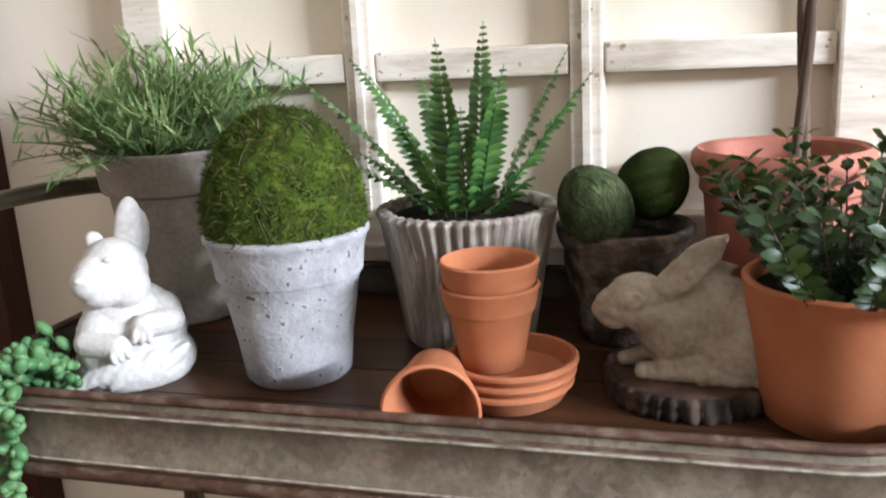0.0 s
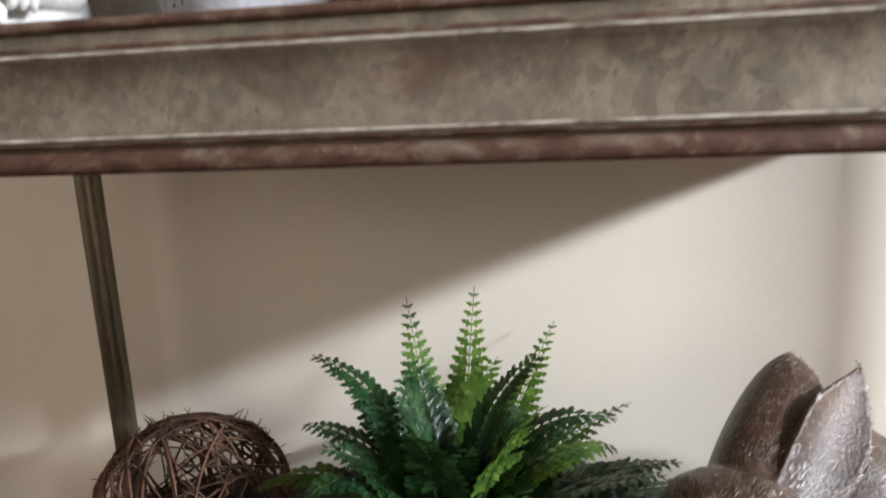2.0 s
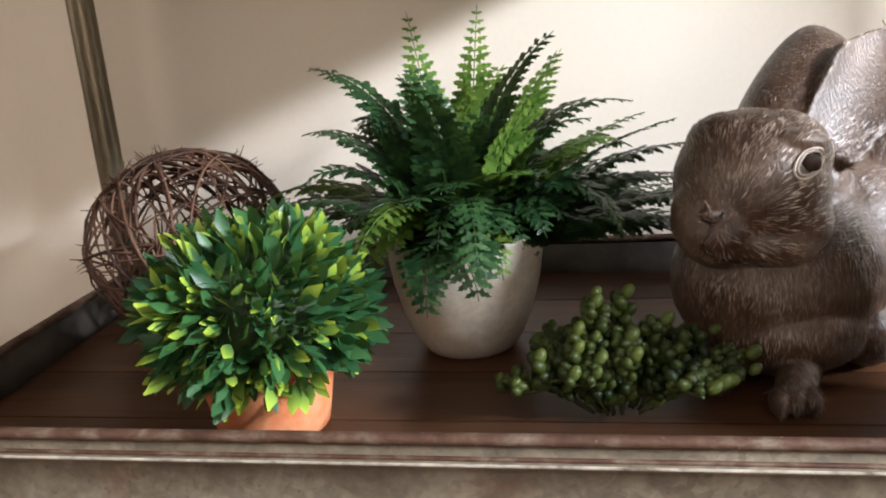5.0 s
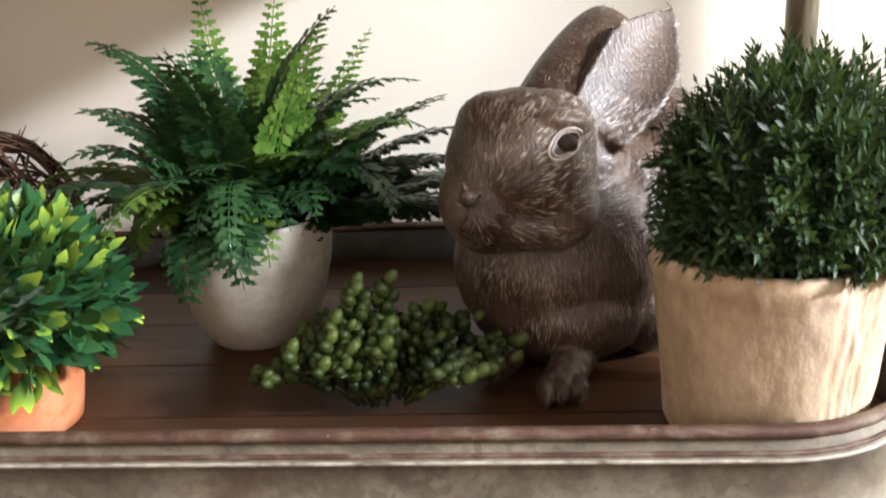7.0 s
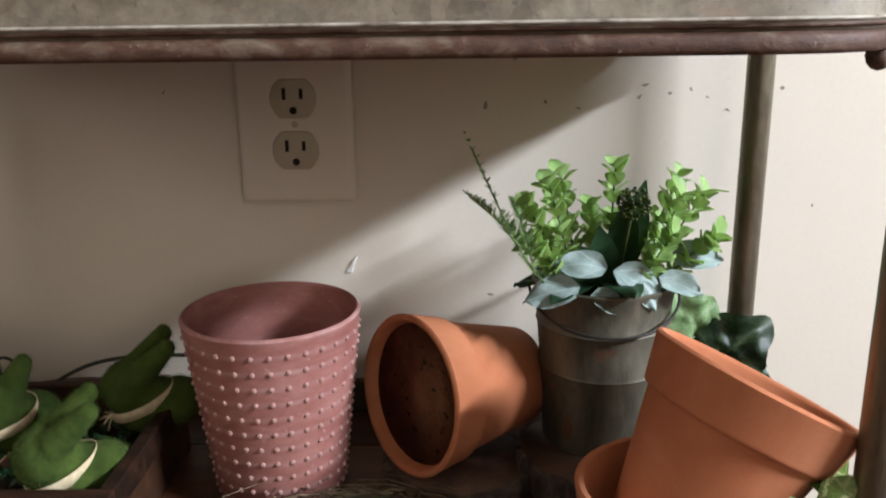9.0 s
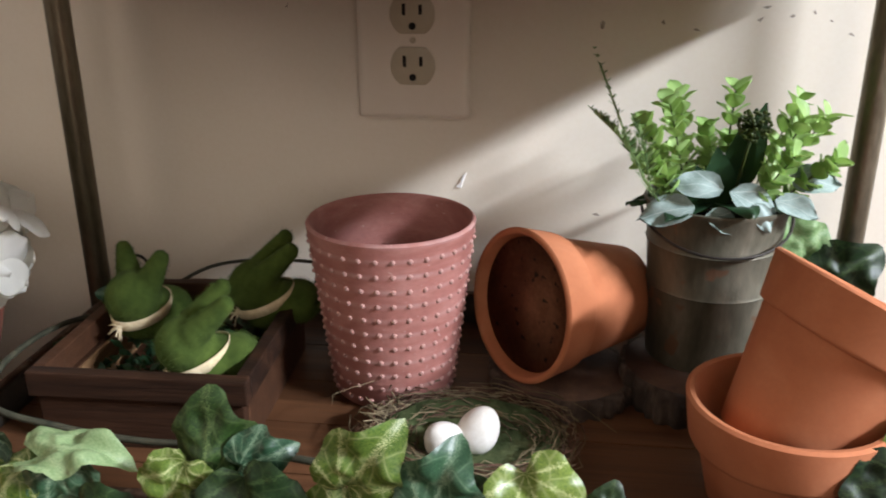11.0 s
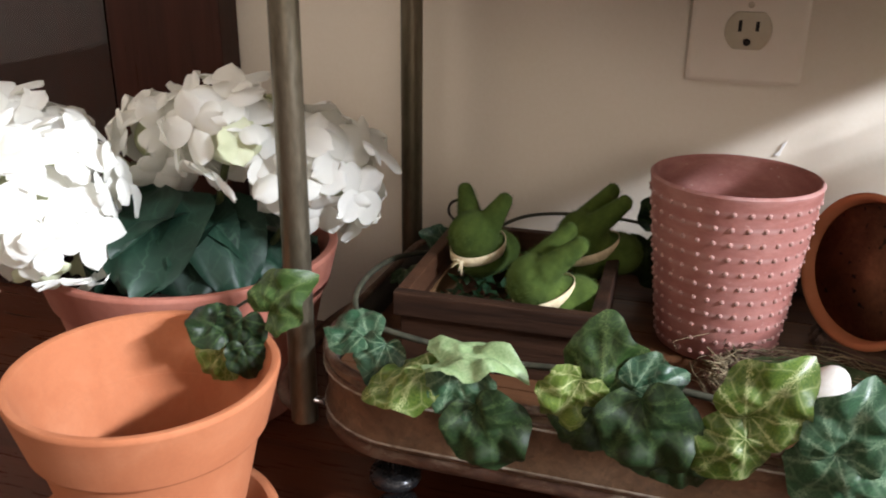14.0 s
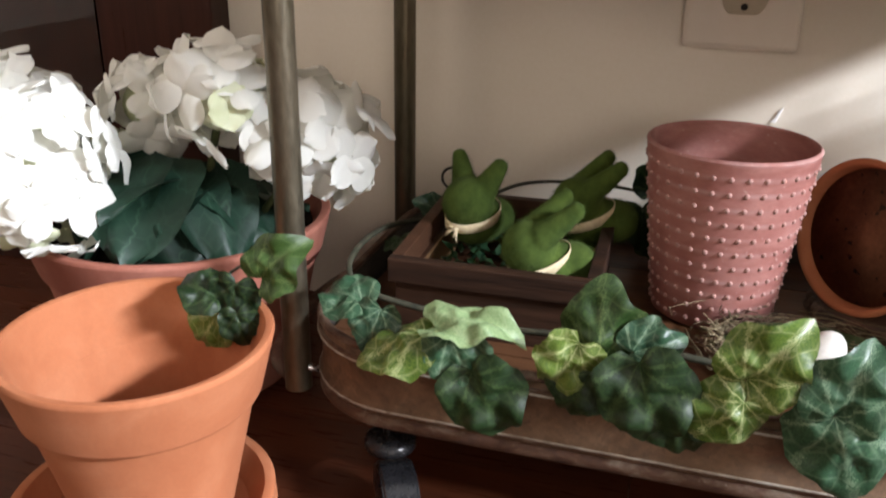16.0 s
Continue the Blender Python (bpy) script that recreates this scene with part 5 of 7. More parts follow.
def egg_pot():
    ob = solid("bark_planter", lathe([(0.028, 0), (0.031, 0.003), (0.0355, 0.03), (0.040, 0.055), (0.0415, 0.066), (0.0455, 0.07), (0.0475, 0.0745), (0.0475, 0.079), (0.0455, 0.081), (0.0415, 0.080), (0.038, 0.07), (0.026, 0.01)], 72, 0.003, seed=2), BARKPOT, pose(0.184, 0.644, ZT), "rough dark bark-textured planter with a pale rim", "planter")
    bm = bmesh.new()
    bmesh.ops.create_cone(bm, cap_ends=True, segments=28, radius1=0.040, radius2=0.040, depth=0.004, matrix=pose(0, 0, 0.068))
    part("filling", bm, SOIL, ob, "dark filling")

    def egg(c, r, rot, mat, label, tall=1.2):
        bm = bmesh.new()
        bmesh.ops.create_icosphere(bm, subdivisions=4, radius=1)
        for v in bm.verts:
            n = v.co.copy()
            k = 1 - 0.10 * n.z
            v.co = Vector((n.x * r * k, n.y * r * k, n.z * r * tall)) * (1 + 0.02 * noise.noise(n * 6))
        return solid("moss_egg", bm, mat, pose(*c, *rot), label, "decorative egg", "moss eggs in the planter")
    e = egg((0.1665, 0.614, ZT + 0.0985), 0.0235, (10, -28, 20), EGGMOSS, "dry grey-green moss egg wound with fibres")
    rng = random.Random(2)
    bm = bmesh.new()
    for _ in range(420):
        n0 = Vector((rng.gauss(0, 1), rng.gauss(0, 1), rng.gauss(0, 1))).normalized()
        ax = Vector((rng.gauss(0, 1), rng.gauss(0, 1), rng.gauss(0, 1))).normalized()
        pts = []
        for k in range(6):
            n = (Matrix.Rotation(0.16 * k, 3, ax) @ n0).normalized()
            q = 1 - 0.10 * n.z
            pts.append(Vector((n.x * 0.0235 * q, n.y * 0.0235 * q, n.z * 0.0235 * 1.2)) * 1.022)
        tube(bm, pts, 0.0002, 3)
    part("fibre", bm, EGGFIBRE, e, "pale wound fibres")
    egg((0.2025, 0.660, ZT + 0.1055), 0.0243, (0, 35, 0), EGGMOSS2, "smooth dark green flocked moss egg", 1.06)


egg_pot()


def wood_slice(m, r, h, label, seed=0):
    ob = thing("wood_slice", m, label, "wood slice")
    rng = random.Random(seed)
    bm = lathe([(r * 0.95, 0), (r * 0.97, h * 0.15), (r * 0.99, h * 0.35), (r * 0.96, h * 0.55), (r * 0.98, h * 0.75), (r * 0.94, h), (r * 0.90, h)], 186, r * 0.10, 31, r * 0.085, seed)
    part("bark", bm, BARK, ob, "rough dark bark")
    bm = bmesh.new()
    bmesh.ops.create_cone(bm, cap_ends=True, segments=48, radius1=r * 0.94, radius2=r * 0.93, depth=0.003, matrix=pose(0, 0, h - 0.0008))
    part("cut_face", bm, SLICEWOOD, ob, "cut wood face")
    return ob


wood_slice(pose(0.226, 0.551, ZT), 0.046, 0.0135, "thick dark wood slice with rough bark under the stone rabbit", 4)


def stone_rabbit():
    bm = bmesh.new()
    ellipsoid(bm, (0.030, 0.004, 0.030), (0.040, 0.022, 0.028))
    ellipsoid(bm, (0.048, 0.000, 0.029), (0.026, 0.023, 0.027))
    ellipsoid(bm, (0.006, 0.000, 0.028), (0.020, 0.018, 0.024), (0, -20, 0))
    ellipsoid(bm, (-0.012, 0.0, 0.0435), (0.0205, 0.0150, 0.0165), (0, 14, 0))
    ellipsoid(bm, (-0.025, -0.001, 0.0405), (0.0135, 0.0105, 0.0105), (0, 18, 0))
    ellipsoid(bm, (-0.0345, -0.001, 0.0385), (0.0060, 0.0070, 0.0062))
    ellipsoid(bm, (-0.0280, -0.001, 0.0320), (0.0095, 0.0075, 0.0050), (0, 10, 0))
    ellipsoid(bm, (-0.0080, -0.0110, 0.0370), (0.0130, 0.0060, 0.0095))
    ear_shell(bm, (0.000, -0.007, 0.052), (0.034, -0.012, 0.0850), 0.0088, (0.1, -1, 0.25), 0.30, 0.0065, 0.0, 3.0)
    ear_shell(bm, (0.002, 0.006, 0.052), (0.042, 0.010, 0.0640), 0.0085, (-0.1, -1, 0.5), 0.35, 0.0042)
    ring_of(bm, (-0.0155, -0.0150, 0.0480), 0.0048, 0.0040, (-0.15, -1, 0.1), 0.0010)
    capsule(bm, (-0.010, -0.012, 0.0055), (0.02, -0.014, 0.007), 0.0055, 0.0075)
    capsule(bm, (-0.022, 0.006, 0.0055), (0.004, 0.008, 0.012), 0.0045, 0.008)
    ellipsoid(bm, (0.044, -0.014, 0.021), (0.021, 0.011, 0.020))
    capsule(bm, (0.022, -0.018, 0.0055), (0.058, -0.016, 0.006), 0.0055, 0.006)
    ellipsoid(bm, (-0.0165, -0.0145, 0.0475), (0.0032, 0.0022, 0.0030), sub=2)
    figure("rabbit_figurine", bm, STONEFIG, pose(0.2115, 0.545, ZT + 0.0132, 0, 0, 0), "crouching beige stone rabbit figurine with laid-back ears", "figurine", 0.0011, 4, 0.0016)


stone_rabbit()


def leaf_bush(ob, c, r, count, mat, size, wide, seed, low=-0.3, squash=1.0, peak=1.2, name="foliage", label="", core=None, jitter=0.16, lean=0.55, blunt=0.25):
    rng = random.Random(seed)
    bm = bmesh.new()

    def leaf(p, n):
        p = Vector(c) + (p - Vector(c)) * rng.uniform(0.72, 1.0 + jitter * 0.4)
        d = (n + Vector((rng.uniform(-1, 1), rng.uniform(-1, 1), rng.uniform(-0.6, 1))) * lean).normalized()
        s = size * rng.uniform(0.7, 1.15)
        blade(bm, p, d, n.cross(Vector((rng.uniform(-1, 1), rng.uniform(-1, 1), rng.uniform(-1, 1)))) + Vector((0, 0, 0.6)), s, s * wide, 3, rng.uniform(-0.3, 0.15), peak, 0.22, blunt)
    scatter_ball(bm, c, r, count, leaf, rng, low, squash)
    f = part(name, bm, mat, ob, label)
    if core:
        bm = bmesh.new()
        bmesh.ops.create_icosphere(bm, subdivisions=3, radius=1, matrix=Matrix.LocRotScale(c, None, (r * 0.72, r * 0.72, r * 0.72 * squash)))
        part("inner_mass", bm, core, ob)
    return f


def box_pot():
    ob = thing("potted_boxwood", pose(0.3065, 0.530, ZT), "plain terracotta pot with dark green round-leaved boxwood", "potted plant")
    auto_sharp(part("pot", lathe(pot_profile(0.041, 0.054, 0.0795, 0, 0.003, 0.005), 64), TERRA, ob), 50)
    soil_in(ob, 0.0475, 0.069)
    rng = random.Random(31)
    leaves, stems = bmesh.new(), bmesh.new()
    for _ in range(66):
        az, out = rng.uniform(0, 2 * math.pi), rng.random() ** 0.6
        base = Vector((math.cos(az) * 0.032 * out, math.sin(az) * 0.032 * out, 0.067))
        lean = out * rng.uniform(0.5, 1.3)
        way = Vector((math.cos(az) * math.sin(lean), math.sin(az) * math.sin(lean), math.cos(lean)))
        ln = rng.uniform(0.045, 0.082)
        pts = [base + way * ln * t + Vector((0, 0, 0.012 * out * t * t)) for t in (0, 0.33, 0.66, 1)]
        tube(stems, pts, 0.0008, 4, 0.6)
        for k in range(9):
            t = 0.25 + 0.75 * k / 8
            i = min(int(t * 3), 2)
            p = pts[i].lerp(pts[i + 1], t * 3 - i)
            a = k * 1.57 + rng.uniform(-0.3, 0.3)
            for s in (0, math.pi):
                d = (way * 0.7 + Vector((math.cos(a + s), math.sin(a + s), 0.1))).normalized()
                blade(leaves, p, d, way, rng.uniform(0.0085, 0.0120), 0.0068, 4, rng.uniform(-0.3, 0.05), 1.3, 0.22, 0.3)
    tagged(part("branching", stems, WOODSTEM, ob), kind="stuff")
    part("foliage", leaves, BOX2, ob, "small dark green leaves")


box_pot()


def rolled_pot():
    ob = thing("potted_topiary", pose(0.2849, 0.666, ZT), "rosy terracotta pot with rolled rim and a bare twisted topiary stem", "potted plant")
    auto_sharp(part("pot", lathe([(0.038, 0), (0.041, 0.003), (0.0465, 0.06), (0.0495, 0.098), (0.0525, 0.101), (0.0525, 0.105), (0.0515, 0.109), (0.0555, 0.113), (0.0585, 0.119), (0.0575, 0.126), (0.0545, 0.129), (0.0505, 0.127), (0.0485, 0.118), (0.046, 0.09), (0.036, 0.01)], 64), TERRAROSE, ob), 40)
    soil_in(ob, 0.046, 0.11)
    for s in (0, 1):
        pts = [(0.011 + 0.0030 * math.cos(z * 26 + s * math.pi), -0.004 + 0.0030 * math.sin(z * 26 + s * math.pi), 0.108 + z) for z in [k * 0.02 for k in range(19)]]
        part("stem", tube(bmesh.new(), pts, 0.0036, 9, 0.85), WOODSTEM, ob, "brown woody stem")
    rng = random.Random(3)
    bm = bmesh.new()
    tube(bm, [(0.007, -0.004, 0.46), (0.007, -0.004, 0.49)], 0.005, 6)

    def leaf(p, n):
        d = (n + Vector((rng.uniform(-0.6, 0.6), rng.uniform(-0.6, 0.6), rng.uniform(-0.4, 0.6)))).normalized()
        blade(bm, p, d, Vector((0, 0, 1)), 0.014, 0.008, 2, -0.1, 1.1)
    scatter_ball(bm, (0.007, -0.004, 0.53), 0.052, 420, leaf, rng, -1.0)
    part("crown", bm, BOX2, ob)


rolled_pot()


def pearls():
    ob = thing("string_of_pearls", pose(-0.166, 0.474, ZT), "trailing light green succulent beads over the tray's rim", "succulent")
    rng = random.Random(6)

    def bead_line(pts, gap, r):
        bm, st = bmesh.new(), bmesh.new()
        cs = curve_pts(pts, 60)
        tube(st, cs[::3], 0.0006, 4)
        run = 0.0
        for a, b in zip(cs, cs[1:]):
            run += (b - a).length
            if run > gap:
                run = 0.0
                for _ in range(2):
                    d = Vector((rng.uniform(-1, 1), rng.uniform(-1, 0.3), rng.uniform(-0.4, 1))).normalized()
                    q = r * rng.uniform(0.75, 1.1)
                    e = d.to_track_quat("Z", "Y").to_euler()
                    bmesh.ops.create_icosphere(bm, subdivisions=2, radius=1, matrix=Matrix.LocRotScale(b + d * q * 1.5, e, (q, q, q * 1.7)))
        s = tagged(part("strand", bm, PEARL, ob), kind="stuff")
        part("stalk", st, STEM, s)
    lz = LIP - DECK
    for dx, ln in ((0.012, 0.16), (0.004, 0.19), (-0.006, 0.13), (0.018, 0.12)):
        bead_line([(dx + 0.008, 0.01, 0.006), (dx + 0.006, -0.020, lz + 0.010), (dx + 0.004, -0.039, lz + 0.005), (dx, -0.0445, lz - ln * 0.4), (dx - 0.004, -0.044, lz - ln)], 0.0075, 0.0036)
    for k in range(7):
        a = k * 0.9
        bead_line([(0.005, 0.004, 0.004), (0.005 + 0.012 * math.cos(a), 0.004 + 0.010 * math.sin(a), 0.02 + 0.004 * (k % 3)), (0.006 + 0.022 * math.cos(a), 0.002 + 0.016 * math.sin(a), 0.030 + 0.005 * (k % 3))], 0.006, 0.0036)


pearls()


# ---- things on the middle tray ----
def twig_ball():
    ob = solid("twig_ball", bmesh.new(), TWIG, pose(-0.128, 0.628, ZM + 0.059) @ Matrix.Diagonal((1.0, 1.0, 0.88, 1)), "round openwork ball of woven brown twigs", "decorative ball")
    rng = random.Random(14)
    bm = bmesh.new()
    R = 0.066
    for _ in range(112):
        ax = Vector((rng.gauss(0, 1), rng.gauss(0, 1), rng.gauss(0, 0.8))).normalized()
        u = ax.orthogonal().normalized()
        w = ax.cross(u)
        a0, span = rng.uniform(0, 6.28), rng.uniform(1.6, 4.5)
        off = rng.uniform(-0.55, 0.55)
        q = math.sqrt(1 - off * off)
        pts = []
        n = 22
        for k in range(n + 1):
            a = a0 + span * k / n
            rr = R * (0.97 + 0.07 * noise.noise((a * 1.7, off * 9, a0)))
            pts.append((ax * off + (u * math.cos(a) + w * math.sin(a)) * q) * rr)
        tube(bm, pts, rng.uniform(0.0006, 0.0013), 4)
        for p in (pts[0], pts[-1], pts[n // 2]):
            d = (Vector(p).normalized() * 0.5 + Vector((rng.gauss(0, 1), rng.gauss(0, 1), rng.gauss(0, 1)))).normalized()
            tube(bm, [p, Vector(p) + d * 0.009], 0.0006, 3, 0.4)
    old = ob.data
    ob.data = mesh_of("twig_ball", bm, TWIG)
    bpy.data.meshes.remove(old)


twig_ball()


def spoon_bush():
    ob = thing("potted_bush", pose(-0.030, 0.494, ZM), "small aged terracotta pot with a lime-tipped green leafy bush", "potted plant")
    auto_sharp(part("pot", lathe(pot_profile(0.027, 0.0345, 0.045, 0.0, 0.003, 0.004), 48), TERRA2, ob), 50)
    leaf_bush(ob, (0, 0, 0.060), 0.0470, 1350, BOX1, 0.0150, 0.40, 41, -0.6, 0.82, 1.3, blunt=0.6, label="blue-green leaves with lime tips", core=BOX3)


spoon_bush()


def white_fern():
    ob = thing("potted_fern", pose(0.0540, 0.596, ZM), "rounded cream glazed pot with a bushy dark green fern", "potted plant")
    part("pot", lathe([(0.022, 0), (0.026, 0.0015), (0.031, 0.008), (0.0375, 0.024), (0.0420, 0.042), (0.0445, 0.06), (0.0452, 0.0685), (0.0448, 0.0705), (0.0435, 0.0708), (0.0425, 0.069), (0.041, 0.055), (0.03, 0.012), (0.02, 0.006)], 64), CREAM, ob)
    soil_in(ob, 0.0415, 0.060)
    rng = random.Random(77)
    # direction, length, rise and droop of each frond; the first ones stand up behind
    plan = [(2.05, 0.150, 1.12, 0.1), (1.54, 0.158, 1.04, 0.1), (1.165, 0.160, 0.74, 0.15), (0.62, 0.135, 0.78, 0.7)]
    young = len(plan)
    for ring, count, ln, rise, droop in ((0, 11, 0.140, 1.42, 1.65), (1, 12, 0.132, 1.30, 2.3), (2, 11, 0.108, 0.95, 1.9), (3, 10, 0.118, 1.50, 0.85), (4, 10, 0.095, 1.2, 2.6)):
        for k in range(count):
            az = 2 * math.pi * (k + 0.37 * ring) / count + rng.uniform(-0.2, 0.2)
            plan.append((az, ln * rng.uniform(0.75, 1.15), rise + rng.uniform(-0.3, 0.25), droop * rng.uniform(0.7, 1.25)))
    calm = len(plan)
    plan += [(-1.98, 0.135, 1.15, 2.95), (-1.35, 0.118, 1.25, 2.7), (-1.15, 0.105, 1.15, 2.75), (-1.6, 0.10, 1.35, 2.5), (-0.8, 0.115, 1.3, 2.4), (-2.3, 0.12, 1.35, 2.2), (0.02, 0.128, 0.42, 0.45), (0.30, 0.125, 0.55, 0.7), (-0.22, 0.128, 0.50, 0.9), (0.5, 0.115, 0.45, 0.5), (-0.1, 0.13, 0.75, 1.1), (-1.0, 0.08, 1.2, 2.2), (-2.55, 0.095, 1.1, 2.0), (-0.385, 0.135, 0.85, 0.6), (0.1, 0.135, 0.75, 0.8), (-2.9, 0.130, 0.85, 1.7), (3.05, 0.135, 0.85, 1.6), (0.22, 0.150, 0.42, 0.85), (0.38, 0.155, 0.30, 0.5), (-0.05, 0.135, 0.40, 0.9), (0.62, 0.145, 0.28, 0.45), (0.05, 0.12, 0.25, 0.5), (0.48, 0.13, 0.62, 1.1), (0.85, 0.12, 0.4, 0.5)]
    for i, (az, ln, rise, droop) in enumerate(plan):
        bm = bmesh.new()
        b = Vector((math.cos(az) * 0.012, math.sin(az) * 0.012, 0.058))
        if math.sin(az) > 0.75 and i >= young and az != 0.85:
            ln = min(ln, 0.115)
        if math.sin(az) < -0.25 and droop > 1.6 and az not in (-1.98, -1.35):
            ln = min(ln, 0.082)
        frond(bm, b, az, ln, rise, droop, 0.029 if i < young else 0.015 if az == -1.98 else 0.021 if i >= calm and math.sin(az) < -0.6 else 0.029, int(ln / (0.0075 if i < young else 0.0062)), "lace", rng, 0.8 if i < young else 0.62, swirl=0.0 if i < young or i >= calm else rng.uniform(-1.3, 1.3))
        part("frond", bm, FERNLIME if i < young or i % 7 == 4 or az == -1.98 else FERN2, ob)


white_fern()


def sedum():
    ob = thing("sedum", pose(0.137, 0.509, ZM), "low clump of olive green bead-leaved sedum on the wooden tray", "succulent")
    rng = random.Random(9)
    for k in range(40):
        a, out = rng.uniform(0, 6.28), rng.random() ** 0.6
        tip = Vector((math.cos(a) * 0.066 * out, math.sin(a) * 0.050 * out - 0.004, 0.010 + 0.046 * (1 - out * 0.8) * rng.uniform(0.6, 1.2)))
        base = Vector((tip.x * 0.25, tip.y * 0.25, 0.004))
        pts = curve_pts([base, base.lerp(tip, 0.5) + Vector((0, 0, 0.008)), tip], 8)
        bm, st = bmesh.new(), bmesh.new()
        tube(st, pts, 0.001, 4)
        for i in range(17):
            t = 0.2 + 0.8 * i / 16
            p = pts[int(t * 8)]
            ang = i * 2.4
            way = (pts[-1] - pts[0]).normalized()
            d = (way * 0.6 + Vector((math.cos(ang), math.sin(ang), 0.5))).normalized()
            q = rng.uniform(0.0021, 0.0033)
            c = p + d * 0.0056 + Vector((0, 0, 0.001))
            if c.z < q:
                c.z = q
            bmesh.ops.create_icosphere(bm, subdivisions=2, radius=1, matrix=Matrix.LocRotScale(c, d.to_track_quat("Z", "Y").to_euler(), (q, q, q * 1.45)))
        s = tagged(part("sprig", bm, SEDUM, ob), kind="stuff")
        part("stalk", st, STEM, s)


sedum()


def brown_rabbit():
    bm = bmesh.new()
    # haunches, back and chest
    ellipsoid(bm, (0.275, 0.636, 0.484), (0.052, 0.054, 0.060))
    ellipsoid(bm, (0.248, 0.600, 0.470), (0.052, 0.050, 0.055))
    ellipsoid(bm, (0.213, 0.572, 0.466), (0.048, 0.044, 0.046), (0, 10, 0))
    ellipsoid(bm, (0.219, 0.568, 0.446), (0.046, 0.042, 0.028))
    ellipsoid(bm, (0.224, 0.584, 0.466), (0.055, 0.052, 0.056))
    # neck and head, turned to the front left
    ellipsoid(bm, (0.2200, 0.5820, 0.5080), (0.0340, 0.0340, 0.0380))
    ellipsoid(bm, (0.2000, 0.5480, 0.5200), (0.0345, 0.0420, 0.0365), (0, 0, 16))
    ellipsoid(bm, (0.1890, 0.5450, 0.5370), (0.0175, 0.0260, 0.0185), (0, 0, 20))
    ellipsoid(bm, (0.2130, 0.5480, 0.5350), (0.0210, 0.0280, 0.0200), (0, 0, 20))
    ellipsoid(bm, (0.1840, 0.5330, 0.5080), (0.0205, 0.0255, 0.0235), (0, 0, 26))
    ellipsoid(bm, (0.2120, 0.5400, 0.5055), (0.0225, 0.0270, 0.0205), (0, 6, 20))
    ellipsoid(bm, (0.2060, 0.5250, 0.4990), (0.0230, 0.0165, 0.0120), (0, 6, 18))
    ellipsoid(bm, (0.1800, 0.5230, 0.5040), (0.0130, 0.0170, 0.0140), (0, 0, 26))
    ellipsoid(bm, (0.2180, 0.5270, 0.5440), (0.0130, 0.0100, 0.0055), (0, 12, 30))
    # ears: one rolled and seen from its furry back, one open to the front
    ear_shell(bm, (0.2060, 0.5680, 0.5390), (0.2530, 0.6440, 0.5760), 0.0285, (0.62, 0.30, -0.72), 0.60, 0.0055, -0.03, 5.0)
    ear_shell(bm, (0.2340, 0.5600, 0.5330), (0.2850, 0.6200, 0.5890), 0.0205, (0.30, -0.86, 0.36), 0.38, 0.0055, 0.02, 1.5)
    bm = one_skin(bm, 0.0014, 9)
    # eye with its lids
    tree = BVHTree.FromBMesh(bm)

    def skin(x, z):
        return tree.ray_cast(Vector((x, 0.3, z)), Vector((0, 1, 0)))[0]
    e = skin(0.2190, 0.5355)
    n = skin(0.1790, 0.5150)
    ellipsoid(bm, n + Vector((0, 0.001, 0)), (0.0062, 0.0042, 0.0038), (0, 14, 25))
    # paws with toes
    capsule(bm, (0.2160, 0.5160, 0.4285), (0.2300, 0.5560, 0.4320), 0.0085, 0.0125)
    for k in range(3):
        ellipsoid(bm, (0.2085 + 0.0072 * k, 0.5085 + 0.0012 * k, 0.4265), (0.0042, 0.0085, 0.0066), (0, 0, 12), 2)
    capsule(bm, (0.1850, 0.5300, 0.4270), (0.1980, 0.5560, 0.4310), 0.0070, 0.0100)
    ellipsoid(bm, (0.2600, 0.5750, 0.4420), (0.0200, 0.0330, 0.0230))
    bm = one_skin(bm, 0.0009, 3)
    rng = random.Random(61)
    nose = Vector((0.180, 0.504, 0.514))
    spots = surface_points(bm, 19000, rng)
    plain = len(bm.faces)
    pale = []
    for p, n in spots:
        if (p - e).length < 0.0098 or (p - nose).length < 0.007:
            continue
        way = (p - nose).normalized() + Vector((0.1, 0.2, 0.15)) if p.z > 0.489 else Vector(((p.x - 0.225) * 6, (p.y - 0.6) * 3, -1))
        ear = p.y > 0.572 and p.z > 0.535
        way = way + Vector((rng.uniform(-0.3, 0.3), rng.uniform(-0.3, 0.3), rng.uniform(-0.3, 0.3)))
        d = way - n * way.dot(n)
        if d.length < 0.15:
            continue
        d.normalize()
        blade(bm, p + n * 0.00005, d + n * (0.0 if ear else 0.06), n, rng.uniform(0.0030, 0.0065) * (0.9 if ear else 1.0), rng.uniform(0.0004, 0.0008), 2, -0.05, 0.8, -0.5)
        # Pale strokes are commonest on the ears and round the eye.
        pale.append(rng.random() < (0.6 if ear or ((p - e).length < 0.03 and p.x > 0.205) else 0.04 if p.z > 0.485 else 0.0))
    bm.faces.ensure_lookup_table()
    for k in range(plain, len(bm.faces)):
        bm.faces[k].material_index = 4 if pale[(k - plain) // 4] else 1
    skin_now = BVHTree.FromBMesh(bm)
    count = len(bm.faces)
